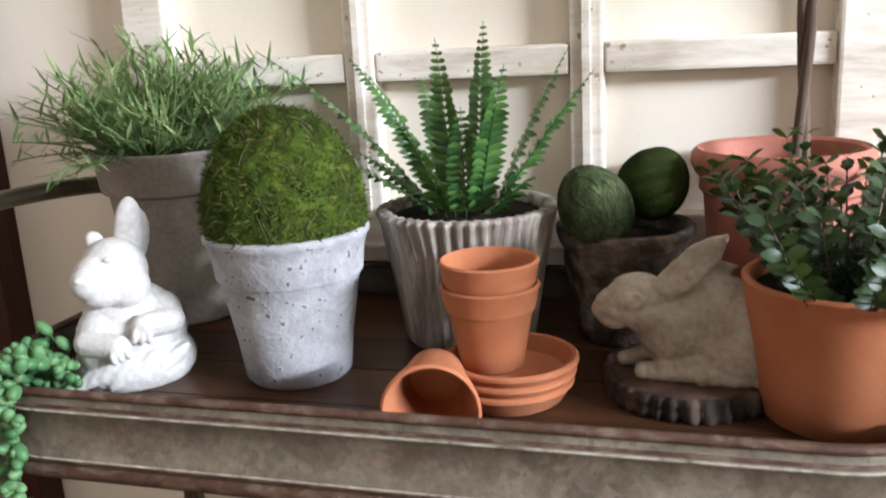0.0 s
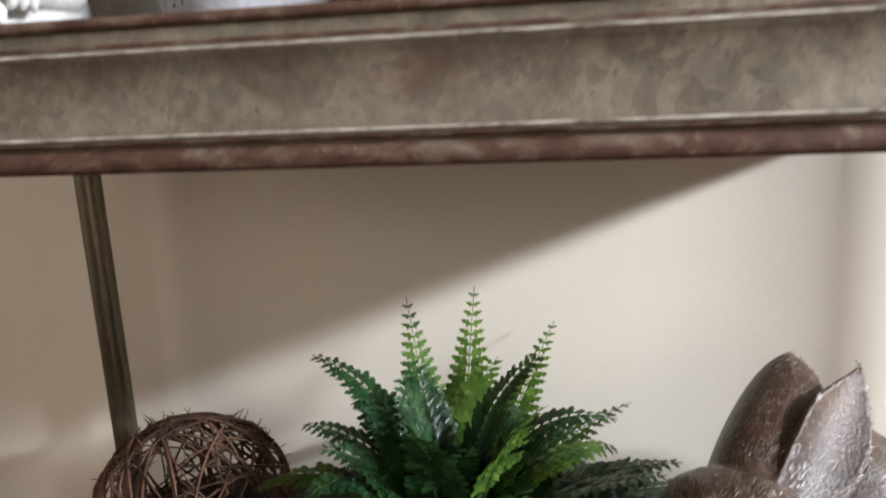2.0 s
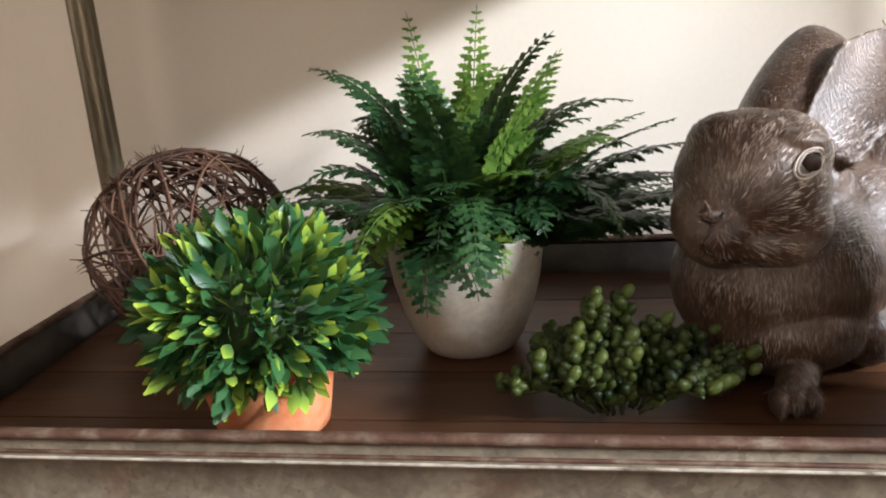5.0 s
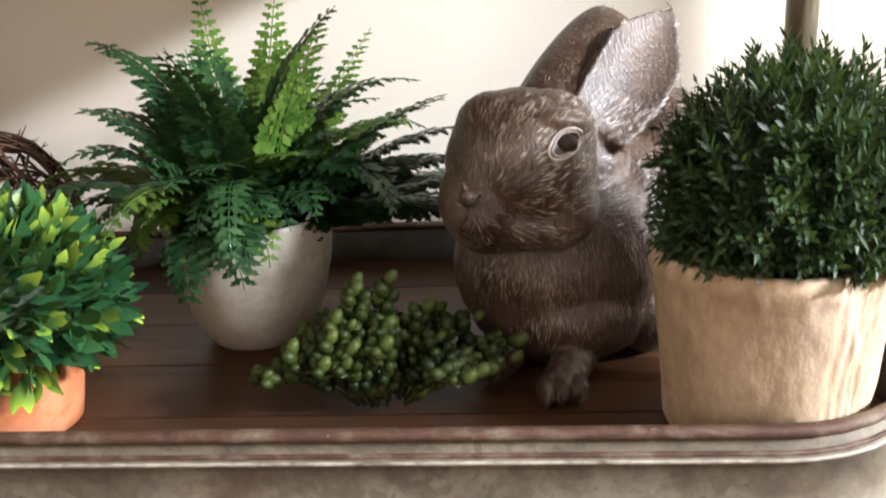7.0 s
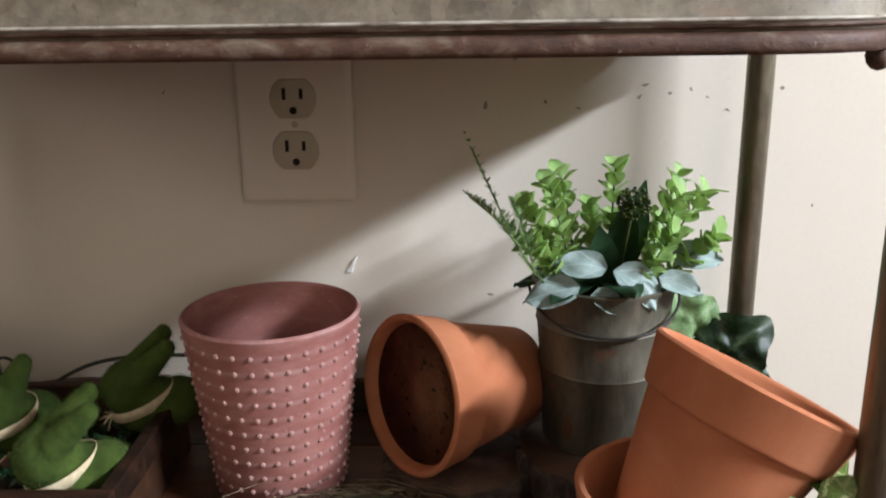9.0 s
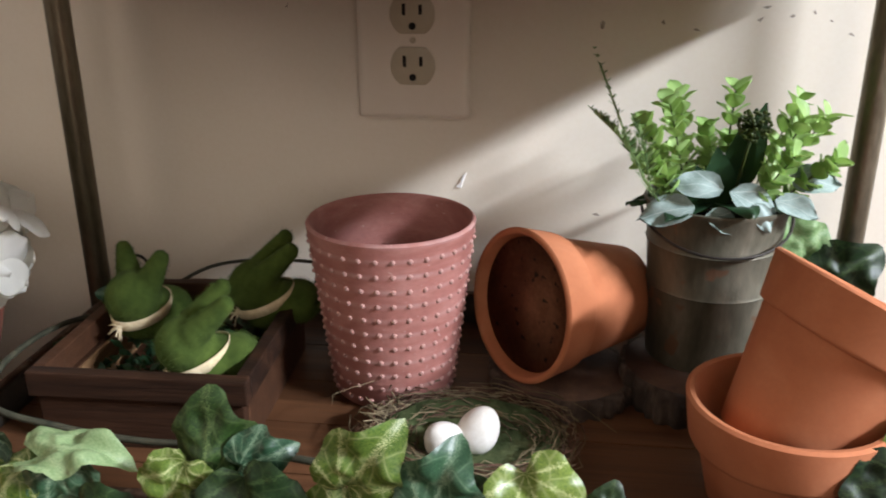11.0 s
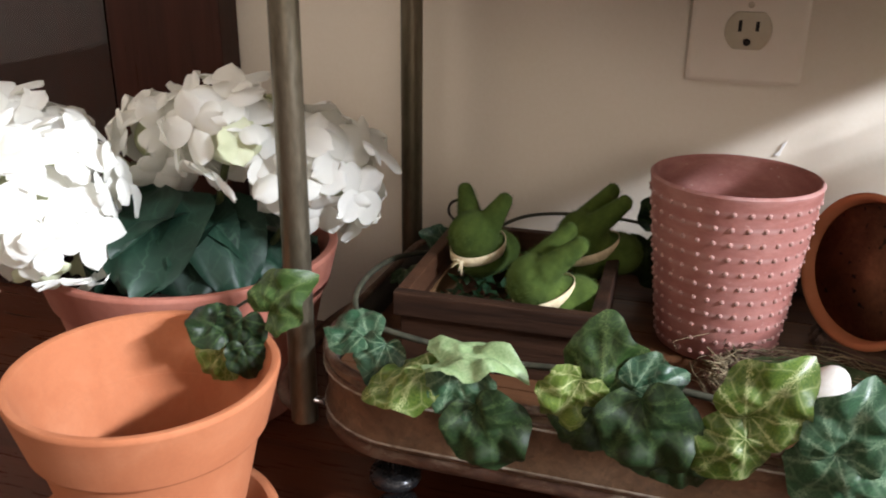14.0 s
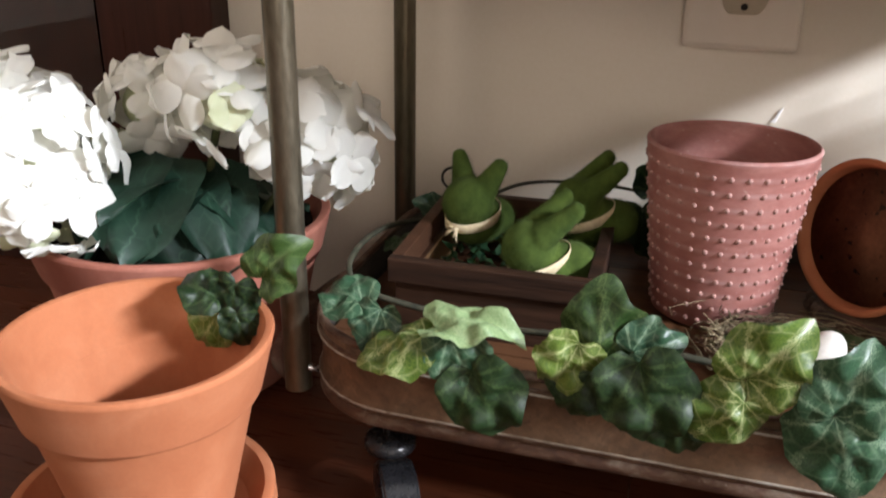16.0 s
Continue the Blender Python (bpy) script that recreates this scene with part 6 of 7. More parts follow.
    # Dark tubes paint in the shade of the mouth, nose and cheek creases.
    for line in (((0.1785, 0.5115), (0.1760, 0.5060), (0.1745, 0.5015), (0.1800, 0.4965), (0.1900, 0.4925), (0.2010, 0.4900)), ((0.1740, 0.5150), (0.1770, 0.5135), (0.1800, 0.5140), (0.1830, 0.5165))):
        pts = [skin_now.ray_cast(Vector((x, 0.3, z)), Vector((0, 1, 0)))[0] for x, z in line]
        pts = [p for p in pts if p is not None]
        if len(pts) > 2:
            tube(bm, curve_pts(pts, 14), 0.0009, 6, 0.6)
    bm.faces.ensure_lookup_table()
    for k in range(count, len(bm.faces)):
        bm.faces[k].material_index = 2
    # eyeball and its two pale lids
    count = len(bm.faces)
    ellipsoid(bm, e + Vector((0.0002, 0.0012, 0)), (0.0051, 0.0040, 0.0045), sub=3)
    bm.faces.ensure_lookup_table()
    for k in range(count, len(bm.faces)):
        bm.faces[k].material_index = 3
    count = len(bm.faces)
    for wide, high, thick in ((0.0058, 0.0048, 0.0008), (0.0073, 0.0061, 0.0006)):
        ring = []
        for k in range(29):
            a = 2 * math.pi * k / 28
            x, z = wide * math.cos(a), high * math.sin(a) * (0.8 if math.sin(a) < 0 else 1.0) + 0.28 * wide * math.cos(a)
            q = skin_now.ray_cast(Vector((0.2190 + x, 0.3, 0.5355 + z)), Vector((0, 1, 0)))[0]
            ring.append(q + Vector((0, -0.0008 if thick > 0.0005 else 0.0, 0)))
        tube(bm, ring, thick, 8)
    bm.faces.ensure_lookup_table()
    for k in range(count, len(bm.faces)):
        bm.faces[k].material_index = 4
    solid("rabbit_statue", bm, [BROWNFIG, FURSTROKE, CREASEDARK, EYEGLAZE, FURPALE], pose(0, 0, 0), "large brown lime-washed resin rabbit statue with upright ears", "statue")


brown_rabbit()


def tan_pot():
    ob = thing("potted_boxwood", pose(0.2965, 0.4885, ZM) @ Matrix.Diagonal((0.925, 0.925, 1.21, 1)), "tan stone pot with bark relief and a dark green boxwood ball", "potted plant")
    part("pot", lathe([(0.040, 0)] + [(0.042 + 0.0063 * t / 26, 0.003 + 0.052 * t / 26) for t in range(27)] + [(0.0494, 0.058), (0.0500, 0.0605), (0.0490, 0.0645), (0.0450, 0.065), (0.0425, 0.061), (0.034, 0.01)], 220, 0.0016, 0, 0, 8), TANPOT, ob)
    # a strip of rough bark modelled on one side, and a chipped rim
    for v in ob.children[0].data.vertices:
        a, r = math.atan2(v.co.y, v.co.x), math.hypot(v.co.x, v.co.y)
        if r < 0.0405 - 0.0002 or v.co.z < 0.001:
            continue
        k = math.exp(-((a + 1.02) / 0.30) ** 4)
        dr = k * (0.0016 * abs(math.sin(a * 34 + 2 * noise.noise((a * 4, v.co.z * 60, 1)))) + 0.0012 * noise.noise((a * 16, v.co.z * 150, 5)) - 0.0012)
        dr += 0.0012 * noise.noise((a * 7, v.co.z * 120, 9)) * (1 if v.co.z > 0.055 else 0.3)
        v.co.x *= 1 + dr / r
        v.co.y *= 1 + dr / r
    rng = random.Random(51)
    bm = bmesh.new()

    def sprig(p, n):
        n = (n + Vector((rng.uniform(-0.4, 0.4), rng.uniform(-0.4, 0.4), rng.uniform(-0.2, 0.6)))).normalized()
        q = Vector((0, 0, 0.079)) + (p - Vector((0, 0, 0.079))) * (rng.uniform(0.70, 1.04) + (0.12 if rng.random() < 0.12 else 0.0))
        if q.z > 0.079:
            q.z = 0.079 + (q.z - 0.079) * 0.80
        q.z = max(q.z, 0.067)
        n.z = max(n.z, -0.1)
        o = n.orthogonal().normalized()
        for i in range(11):
            a = i * 2.4
            d = (n * 0.9 + (o * math.cos(a) + n.cross(o) * math.sin(a)) * 0.8).normalized()
            blade(bm, q + n * 0.0015 * i, d, n, rng.uniform(0.0050, 0.0085) * (1.15 - 0.05 * i), 0.0019, 2, 0.0, 0.8, 0.2)
    scatter_ball(bm, (0.004, -0.002, 0.079), 0.042, 1050, sprig, rng, -0.45, 1.0)
    part("foliage", bm, BOX3, ob, "fine dark green needles")
    bm = bmesh.new()
    bmesh.ops.create_icosphere(bm, subdivisions=3, radius=1, matrix=Matrix.LocRotScale((0.004, -0.002, 0.076), None, (0.034, 0.034, 0.026)))
    part("inner_mass", bm, BOX3, ob)


tan_pot()


# ---- things on the bottom tray ----
def crate():
    ob = thing("wooden_crate", pose(-0.0975, 0.588, ZB, 0, 0, 1.5), "small dark stained open wooden crate with an iron ring", "crate")
    w, d, h, t = 0.070, 0.077, 0.053, 0.0075
    k, q = 0.004, h - 0.017
    part("front_board", box(bmesh.new(), -w + k, -d + k, 0, w - k, -d + k + t, q - 0.0004, 0.001), CRATEWOOD, ob, smooth=False)
    part("back_board", box(bmesh.new(), -w + k, d - k - t, 0, w - k, d - k, q - 0.0004, 0.001), CRATEWOOD, ob, smooth=False)
    for x0, x1 in ((-w + k, -w + k + t), (w - k - t, w - k)):
        part("side_board", box(bmesh.new(), x0, -d + k + t + 0.0003, 0, x1, d - k - t - 0.0003, q - 0.0004, 0.001), CRATEWOOD, ob, smooth=False)
    for x0, x1 in ((-w, -w + 0.009), (w - 0.009, w)):
        part("rim_board", box(bmesh.new(), x0, -d + 0.0093, q, x1, d - 0.0093, h, 0.0012), CRATEWOOD, ob, smooth=False)
    for y0, y1 in ((-d, -d + 0.009), (d - 0.009, d)):
        part("rim_board", box(bmesh.new(), -w, y0, q, w, y1, h, 0.0012), CRATEWOOD, ob, smooth=False)
    part("bottom_board", box(bmesh.new(), -w + t + k + 0.0002, -d + t + k + 0.0002, 0.002, w - t - k - 0.0002, d - t - k - 0.0002, 0.008), CRATEWOOD, ob, smooth=False)
    for x in (-w + t + k + 0.0002, w - t - k - 0.0017):
        part("lining", box(bmesh.new(), x, -d + t + k + 0.001, 0.009, x + 0.0015, d - t - k - 0.001, q - 0.001), CRATEINNER, ob, "pale bare inner wood", smooth=False)
    pts = [(-w + 0.004 + 0.009 * math.cos(a), d + 0.001, h + 0.009 + 0.009 * math.sin(a)) for a in [k * math.pi / 10 for k in range(21)]]
    part("ring", tube(bmesh.new(), pts, 0.0012, 6), IRON, ob, "small iron ring")
    # leaves filling the crate
    moss = thing("leaf_filling", pose(-0.0975, 0.588, ZB + 0.009), "dark green leafy filling in the crate", "greenery")
    rng = random.Random(17)
    bm = bmesh.new()
    for _ in range(420):
        p = (rng.uniform(-0.053, 0.053), rng.uniform(-0.060, 0.060), rng.uniform(0.0, 0.026))
        dd = Vector((rng.uniform(-1, 1), rng.uniform(-1, 1), rng.uniform(-0.2, 0.9)))
        blade(bm, p, dd, (rng.uniform(-0.4, 0.4), rng.uniform(-0.4, 0.4), 1), rng.uniform(0.007, 0.013), 0.006, 2, -0.2, 1.0, 0.2)
    tagged(part("leaf_layer", bm, DEEP, moss), kind="stuff")


crate()


def moss_rabbit(x, y, z, turn, size, lie, seed, sweep=0.0):
    """Overlapping rounded forms under a coat of short moss fibres, all one skin."""
    bm = bmesh.new()
    forms = [((0, 0, 0.016), (0.021, 0.024, 0.018)), ((0, 0.016, 0.014), (0.020, 0.018, 0.016)), ((0, -0.010, 0.034), (0.0195, 0.0195, 0.0195))]
    for s in (-1, 1):
        for k in range(6):
            t = k / 5
            r = 0.0106 - 0.0042 * t
            forms.append(((s * (0.009 + 0.010 * t - 0.25 * sweep * t), -0.003 + (0.007 + sweep) * t, 0.043 + (0.019 - 0.2 * sweep) * t), (r, r * 0.85, r)))
    for c, r in forms:
        ellipsoid(bm, c, r, sub=3)
    bm = one_skin(bm, 0.0014, 7)
    rng = random.Random(seed)
    for p, n in surface_points(bm, 7000, rng):
        d = (n * 0.8 + Vector((rng.uniform(-0.8, 0.8), rng.uniform(-0.8, 0.8), rng.uniform(-0.8, 0.8)))).normalized()
        blade(bm, p - n * 0.0003, d, n.orthogonal(), rng.uniform(0.0016, 0.0034), 0.0006, 1, 0.0, 0.6, 0.0)
    m = pose(x, y, z, lie, 0, turn) @ Matrix.Scale(size, 4)
    ob = solid("moss_rabbit", bm, MOSSFUZZ, m, "green moss-covered toy rabbit with a raffia collar", "figurine", "moss rabbits in the crate")
    band = bmesh.new()
    n = 30
    rings = []
    for k in range(n):
        a = 2 * math.pi * k / n
        rings.append([band.verts.new((0.0208 * math.cos(a), -0.005 + 0.0224 * math.sin(a), zz + 0.004 * math.sin(a))) for zz in (0.0195, 0.0235, 0.0265)])
    for k in range(n):
        for j in (0, 1):
            band.faces.new((rings[k][j], rings[(k + 1) % n][j], rings[(k + 1) % n][j + 1], rings[k][j + 1]))
    bow = solid("raffia_collar", band, RAFFIA, m, "pale raffia ribbon tied round the moss rabbit", "ribbon", "raffia collars")
    sol = bow.modifiers.new("thick", "SOLIDIFY")
    sol.thickness = 0.0006
    kn = bmesh.new()
    rng = random.Random(seed)
    for _ in range(7):
        d = Vector((rng.uniform(-1, 1), rng.uniform(-1.2, -0.2), rng.uniform(-0.8, 0.6))).normalized()
        p = Vector((0.002, -0.0265, 0.0185))
        tube(kn, [p, p + d * 0.005, p + d * 0.009 + Vector((0, 0, -0.002))], 0.0009, 4, 0.5)
    ellipsoid(kn, (0.002, -0.0265, 0.0185), 0.0024, sub=1)
    part("knot", kn, RAFFIA, bow)


moss_rabbit(-0.128, 0.604, ZB + 0.036, -24, 0.98, 4, 1)
moss_rabbit(-0.062, 0.556, ZB + 0.026, -66, 1.0, 12, 2, 0.018)
moss_rabbit(-0.043, 0.634, ZB + 0.034, -66, 1.0, 10, 3, 0.016)


def hobnail_pot():
    ob = thing("hobnail_pot", pose(0.0452, 0.618, ZB), "dusky pink clay pot covered in rows of whitewashed knobs", "flower pot")
    r0, r1, h = 0.0420, 0.0574, 0.126
    auto_sharp(part("pot", lathe(pot_profile(r0, r1, h, 0, 0.003, 0.004), 72), PINK, ob), 50)
    rows, n = 11, 32
    bm = bmesh.new()
    bmesh.ops.create_icosphere(bm, subdivisions=2, radius=1, matrix=Matrix.Diagonal((0.0016, 0.0018, 0.0018, 1)))
    knob = mesh_of("knob", bm, PINKKNOB)
    for j in range(rows):
        z = 0.008 + (h - 0.020) * j / (rows - 1)
        r = r0 + (r1 - r0) * z / h
        for k in range(n):
            a = 2 * math.pi * k / n
            if math.sin(a) < 0.62:
                part("knob", knob, None, ob, at=pose(r * math.cos(a), r * math.sin(a), z, 0, 0, math.degrees(a)))


hobnail_pot()


def nest():
    ob = thing("bird_nest", pose(0.107, 0.536, ZB), "shallow woven nest of dry grass, straw and moss", "nest")
    rng = random.Random(23)
    bm, dark = bmesh.new(), bmesh.new()
    for i in range(520):
        a = rng.uniform(0, 6.28)
        rr = rng.gauss(0.85, 0.14)
        zz = 0.004 + 0.020 * max(0.0, min(1.0, rr - 0.35)) * rng.uniform(0.4, 1.15)
        span = rng.uniform(0.4, 1.1)
        pts = []
        for k in range(5):
            b = a + span * (k / 4 - 0.5)
            q = rr * (1 + rng.uniform(-0.05, 0.07))
            pts.append((0.062 * q * math.cos(b), 0.047 * q * math.sin(b), max(0.001, zz + rng.uniform(-0.0025, 0.003))))
        tube(bm if i % 3 else dark, pts, rng.uniform(0.0003, 0.0007), 3, 0.6)
    for _ in range(60):
        a = rng.uniform(2.4, 3.6)
        p = Vector((0.060 * math.cos(a), 0.045 * math.sin(a), rng.uniform(0.012, 0.022)))
        d = Vector((rng.uniform(-1, 0.4), rng.uniform(-0.7, 0.5), rng.uniform(-0.2, 0.3))).normalized()
        tube(bm, [p - d * 0.006, p + d * rng.uniform(0.006, 0.014)], 0.0006, 3, 0.7)
    tagged(part("straw", bm, STRAW, ob), kind="stuff")
    tagged(part("twig_layer", dark, TWIG, ob), kind="stuff")
    bm = lathe([(0.050, 0.001), (0.056, 0.010), (0.050, 0.016), (0.038, 0.008), (0.015, 0.004)], 40, 0.003)
    bmesh.ops.transform(bm, matrix=Matrix.Diagonal((1.05, 0.8, 1, 1)), verts=bm.verts)
    part("moss_bed", bm, EGGMOSS, ob, "mossy bed")
    for c, rot in (((0.113, 0.536, ZB + 0.0165), (0, 28, 20)), ((0.0935, 0.526, ZB + 0.0120), (0, -40, 35))):
        bm = bmesh.new()
        bmesh.ops.create_icosphere(bm, subdivisions=4, radius=1)
        for v in bm.verts:
            k = 1 - 0.12 * v.co.z
            v.co = Vector((v.co.x * 0.0128 * k, v.co.y * 0.0128 * k, v.co.z * 0.0158))
        solid("egg", bm, EGGSHELL, pose(*c, *rot), "small off-white speckled egg in the nest", "egg", "eggs in the nest")


nest()


def lying_pot():
    wood_slice(pose(0.165, 0.628, ZB), 0.050, 0.014, "flat bark-edged wood slice under the lying pot", 7)
    way = Vector((-0.76, -0.62, 0.12)).normalized()
    m = Matrix.Translation((0.1320, 0.611, ZB + 0.0680)) @ way.to_track_quat("Z", "Y").to_matrix().to_4x4() @ pose(0, 0, -0.096)
    clay_pot(m, 0.0345, 0.0535, 0.096, 0.028, TERRA, "plain terracotta pot lying on its side", "terracotta pots", out=0.0032, darkened=True)


lying_pot()


def tin_bucket():
    wood_slice(pose(0.256, 0.628, ZB), 0.052, 0.024, "thick bark-edged wood slice under the tin bucket", 9)
    ob = thing("planted_bucket", pose(0.2616, 0.646, ZB + 0.024), "small old tin bucket with mixed artificial succulents and leaves", "potted plant")
    h = 0.098
    pf = [(0.037, 0), (0.0385, 0.001), (0.0405, 0.03), (0.0415, 0.046), (0.0424, 0.0475), (0.0416, 0.049), (0.0436, 0.072), (0.0446, 0.0735), (0.0438, 0.075), (0.0462, 0.095), (0.0475, 0.0965), (0.0475, 0.098), (0.0462, 0.0985), (0.0452, 0.097), (0.042, 0.06), (0.036, 0.004)]
    pf = [(q, w * 1.17) for q, w in pf]
    bk = auto_sharp(part("bucket", lathe(pf, 56), BUCKETTIN, ob, "dull weathered tin"), 40)
    pts = [(0.049 * math.cos(a), -0.049 * math.sin(a) * 0.55 - 0.022 * math.sin(a), 0.107 - 0.018 * math.sin(a)) for a in [k * math.pi / 20 for k in range(21)]]
    part("bail", tube(bmesh.new(), pts, 0.0011, 6), IRON, bk, "thin wire bail")
    soil_in(ob, 0.043, 0.105)
    rng = random.Random(19)

    def twig_of(base, tip, leaves, mat, ln, wd, name):
        st = bmesh.new()
        cs = curve_pts([base, Vector(base).lerp(Vector(tip), 0.5) + Vector((0, 0, 0.004)), tip], 12)
        tube(st, cs, 0.0009, 4, 0.6)
        sprig = part(name, st, STEM, ob, "lime green rounded leaves")
        way = (cs[-1] - cs[0]).normalized()
        o = way.orthogonal().normalized()
        for k in range(leaves):
            p = cs[int((0.25 + 0.75 * k / max(1, leaves - 1)) * 12)]
            a = k * 1.9 + rng.uniform(-0.3, 0.3)
            for turn in (0, math.pi):
                d = (way * 1.15 + (o * math.cos(a + turn) + way.cross(o) * math.sin(a + turn))).normalized()
                bm = bmesh.new()
                petal(bm, p, d, way, ln * rng.uniform(0.75, 1.1), wd, 0.25, rng.uniform(-0.25, 0.1), 0.08, 0.6, rng.uniform(0, 9))
                part("leaf", bm, mat, sprig)
    z = 0.105
    for bx, by, tx, ty, tz in ((-0.02, -0.01, -0.036, -0.02, 0.166), (-0.024, 0.0, -0.048, -0.006, 0.150), (-0.016, 0.01, -0.026, 0.016, 0.164), (-0.02, -0.02, -0.046, -0.03, 0.130),
                               (0.004, 0.01, 0.006, 0.012, 0.170), (0.02, -0.01, 0.040, -0.02, 0.158), (0.026, 0.0, 0.056, -0.004, 0.156), (0.022, 0.012, 0.046, 0.02, 0.162), (0.03, -0.01, 0.060, -0.022, 0.132), (0.016, -0.02, 0.034, -0.034, 0.138), (-0.004, 0.02, -0.006, 0.03, 0.140)):
        twig_of((bx, by, z), (tx * 1.08, ty, tz + 0.014), 10, EUCA, 0.0150, 0.0120, "lime_sprig")
    for bx, by, tx, ty, tz in ((0.0, -0.01, -0.008, -0.018, 0.140), (0.006, 0.0, 0.012, -0.006, 0.158), (0.008, 0.004, 0.024, 0.006, 0.164), (-0.01, -0.01, -0.02, -0.022, 0.128)):
        bm = bmesh.new()
        d = Vector((tx - bx, ty - by, tz + 0.014 - z))
        blade(bm, (bx, by, z), d, (0.2, -1, 0.2), d.length, 0.023, 6, 0.05, 0.95, 0.2)
        part("broad_leaf", bm, DEEP, ob, "dark broad leaf")
    for base, d, ln in (((-0.003, -0.030, 0.129), (-1, -0.15, 0.22), 0.035), ((0.001, -0.032, 0.128), (0.85, -0.2, -0.30), 0.037), ((-0.014, -0.040, 0.114), (1, -0.1, -0.25), 0.028), ((-0.020, -0.034, 0.118), (-1, -0.2, -0.12), 0.038),
                        ((0.040, -0.014, 0.132), (1, -0.1, 0.05), 0.036), ((0.030, -0.028, 0.122), (0.8, -0.3, -0.15), 0.030), ((0.016, -0.036, 0.122), (0.5, -0.4, -0.7), 0.022)):
        bm = bmesh.new()
        petal(bm, base, d, (0.05, -0.75, 0.65), ln * 0.93, ln * 0.58, 0.35, -0.25, 0.25, 0.5, ln * 900, 0.06)
        part("silver_leaf", bm, SILVER, ob, "velvety silver leaf")
    for k in range(7):
        az, tz = k * 0.9 + 0.4, rng.uniform(0.1, 0.5)
        bm = bmesh.new()
        petal(bm, (math.cos(az) * 0.014, math.sin(az) * 0.014, z + 0.008), Vector((math.cos(az), math.sin(az), tz)), (0, 0, 1), 0.044, 0.024, 0.2, -0.3, 0.1, 0.5, az, 0.06)
        part("broad_leaf", bm, DEEP, ob, "dark broad leaf")
    # feathery sprig and seed head
    bm = bmesh.new()
    for line in ([(-0.03, -0.02, z), (-0.056, -0.045, 0.142), (-0.090, -0.075, 0.220)], [(-0.058, -0.048, 0.148), (-0.072, -0.060, 0.168), (-0.090, -0.070, 0.186)], [(-0.050, -0.040, 0.136), (-0.056, -0.046, 0.160), (-0.064, -0.050, 0.178)]):
        cs = curve_pts(line, 34)
        tube(bm, cs[::4], 0.0008, 4)
        for i, p in enumerate(cs[4:]):
            for k in range(4):
                a = rng.uniform(0, 6.28)
                blade(bm, p, (math.cos(a), math.sin(a), 0.8), (0, 0, 1), 0.013 * (1 - i / 38), 0.0015, 2, 0, 0.7)
    part("feather_sprig", bm, GRASSLEAF, ob, "fine olive feathery sprig")
    bm = bmesh.new()
    tube(bm, [(0.006, -0.01, z), (0.014, -0.02, 0.170)], 0.001, 4)
    for _ in range(80):
        v = Vector((rng.gauss(0, 1), rng.gauss(0, 1), rng.gauss(0, 1))).normalized()
        c = Vector((0.014, -0.02, 0.168)) + v * 0.010
        tube(bm, [(0.014, -0.02, 0.166), c], 0.0003, 3)
        ellipsoid(bm, c, 0.0013, sub=1)
    part("seed_head", bm, SEDUM, ob, "green-brown seed cluster")


tin_bucket()


def tilted_pots():
    dish = thing("flower_pot", pose(0.2845, 0.508, ZB) @ Matrix.Scale(0.97, 4), "wide terracotta pot holding a tilted second pot", "flower pot", "terracotta pots")
    auto_sharp(part("body", lathe([(0.036, 0), (0.039, 0.003), (0.0475, 0.038), (0.0465, 0.038), (0.046, 0.035), (0.036, 0.006)], 64), TERRA, dish), 45)
    auto_sharp(part("rim", lathe([(0.0465, 0.0381), (0.0475, 0.0381), (0.0515, 0.040), (0.053, 0.043), (0.0562, 0.066), (0.0565, 0.0685), (0.0545, 0.070), (0.0515, 0.0695), (0.0505, 0.066)], 64, ring_only=True), TERRA, dish), 45)
    way = Vector((0.452, 0.17, 0.87)).normalized()
    m = Matrix.Translation((0.2825, 0.512, ZB + 0.031)) @ way.to_track_quat("Z", "Y").to_matrix().to_4x4()
    clay_pot(m, 0.0355, 0.0585, 0.1, 0.029, TERRA, "terracotta pot tilted inside a wider pot", "terracotta pots", out=0.0035)


tilted_pots()


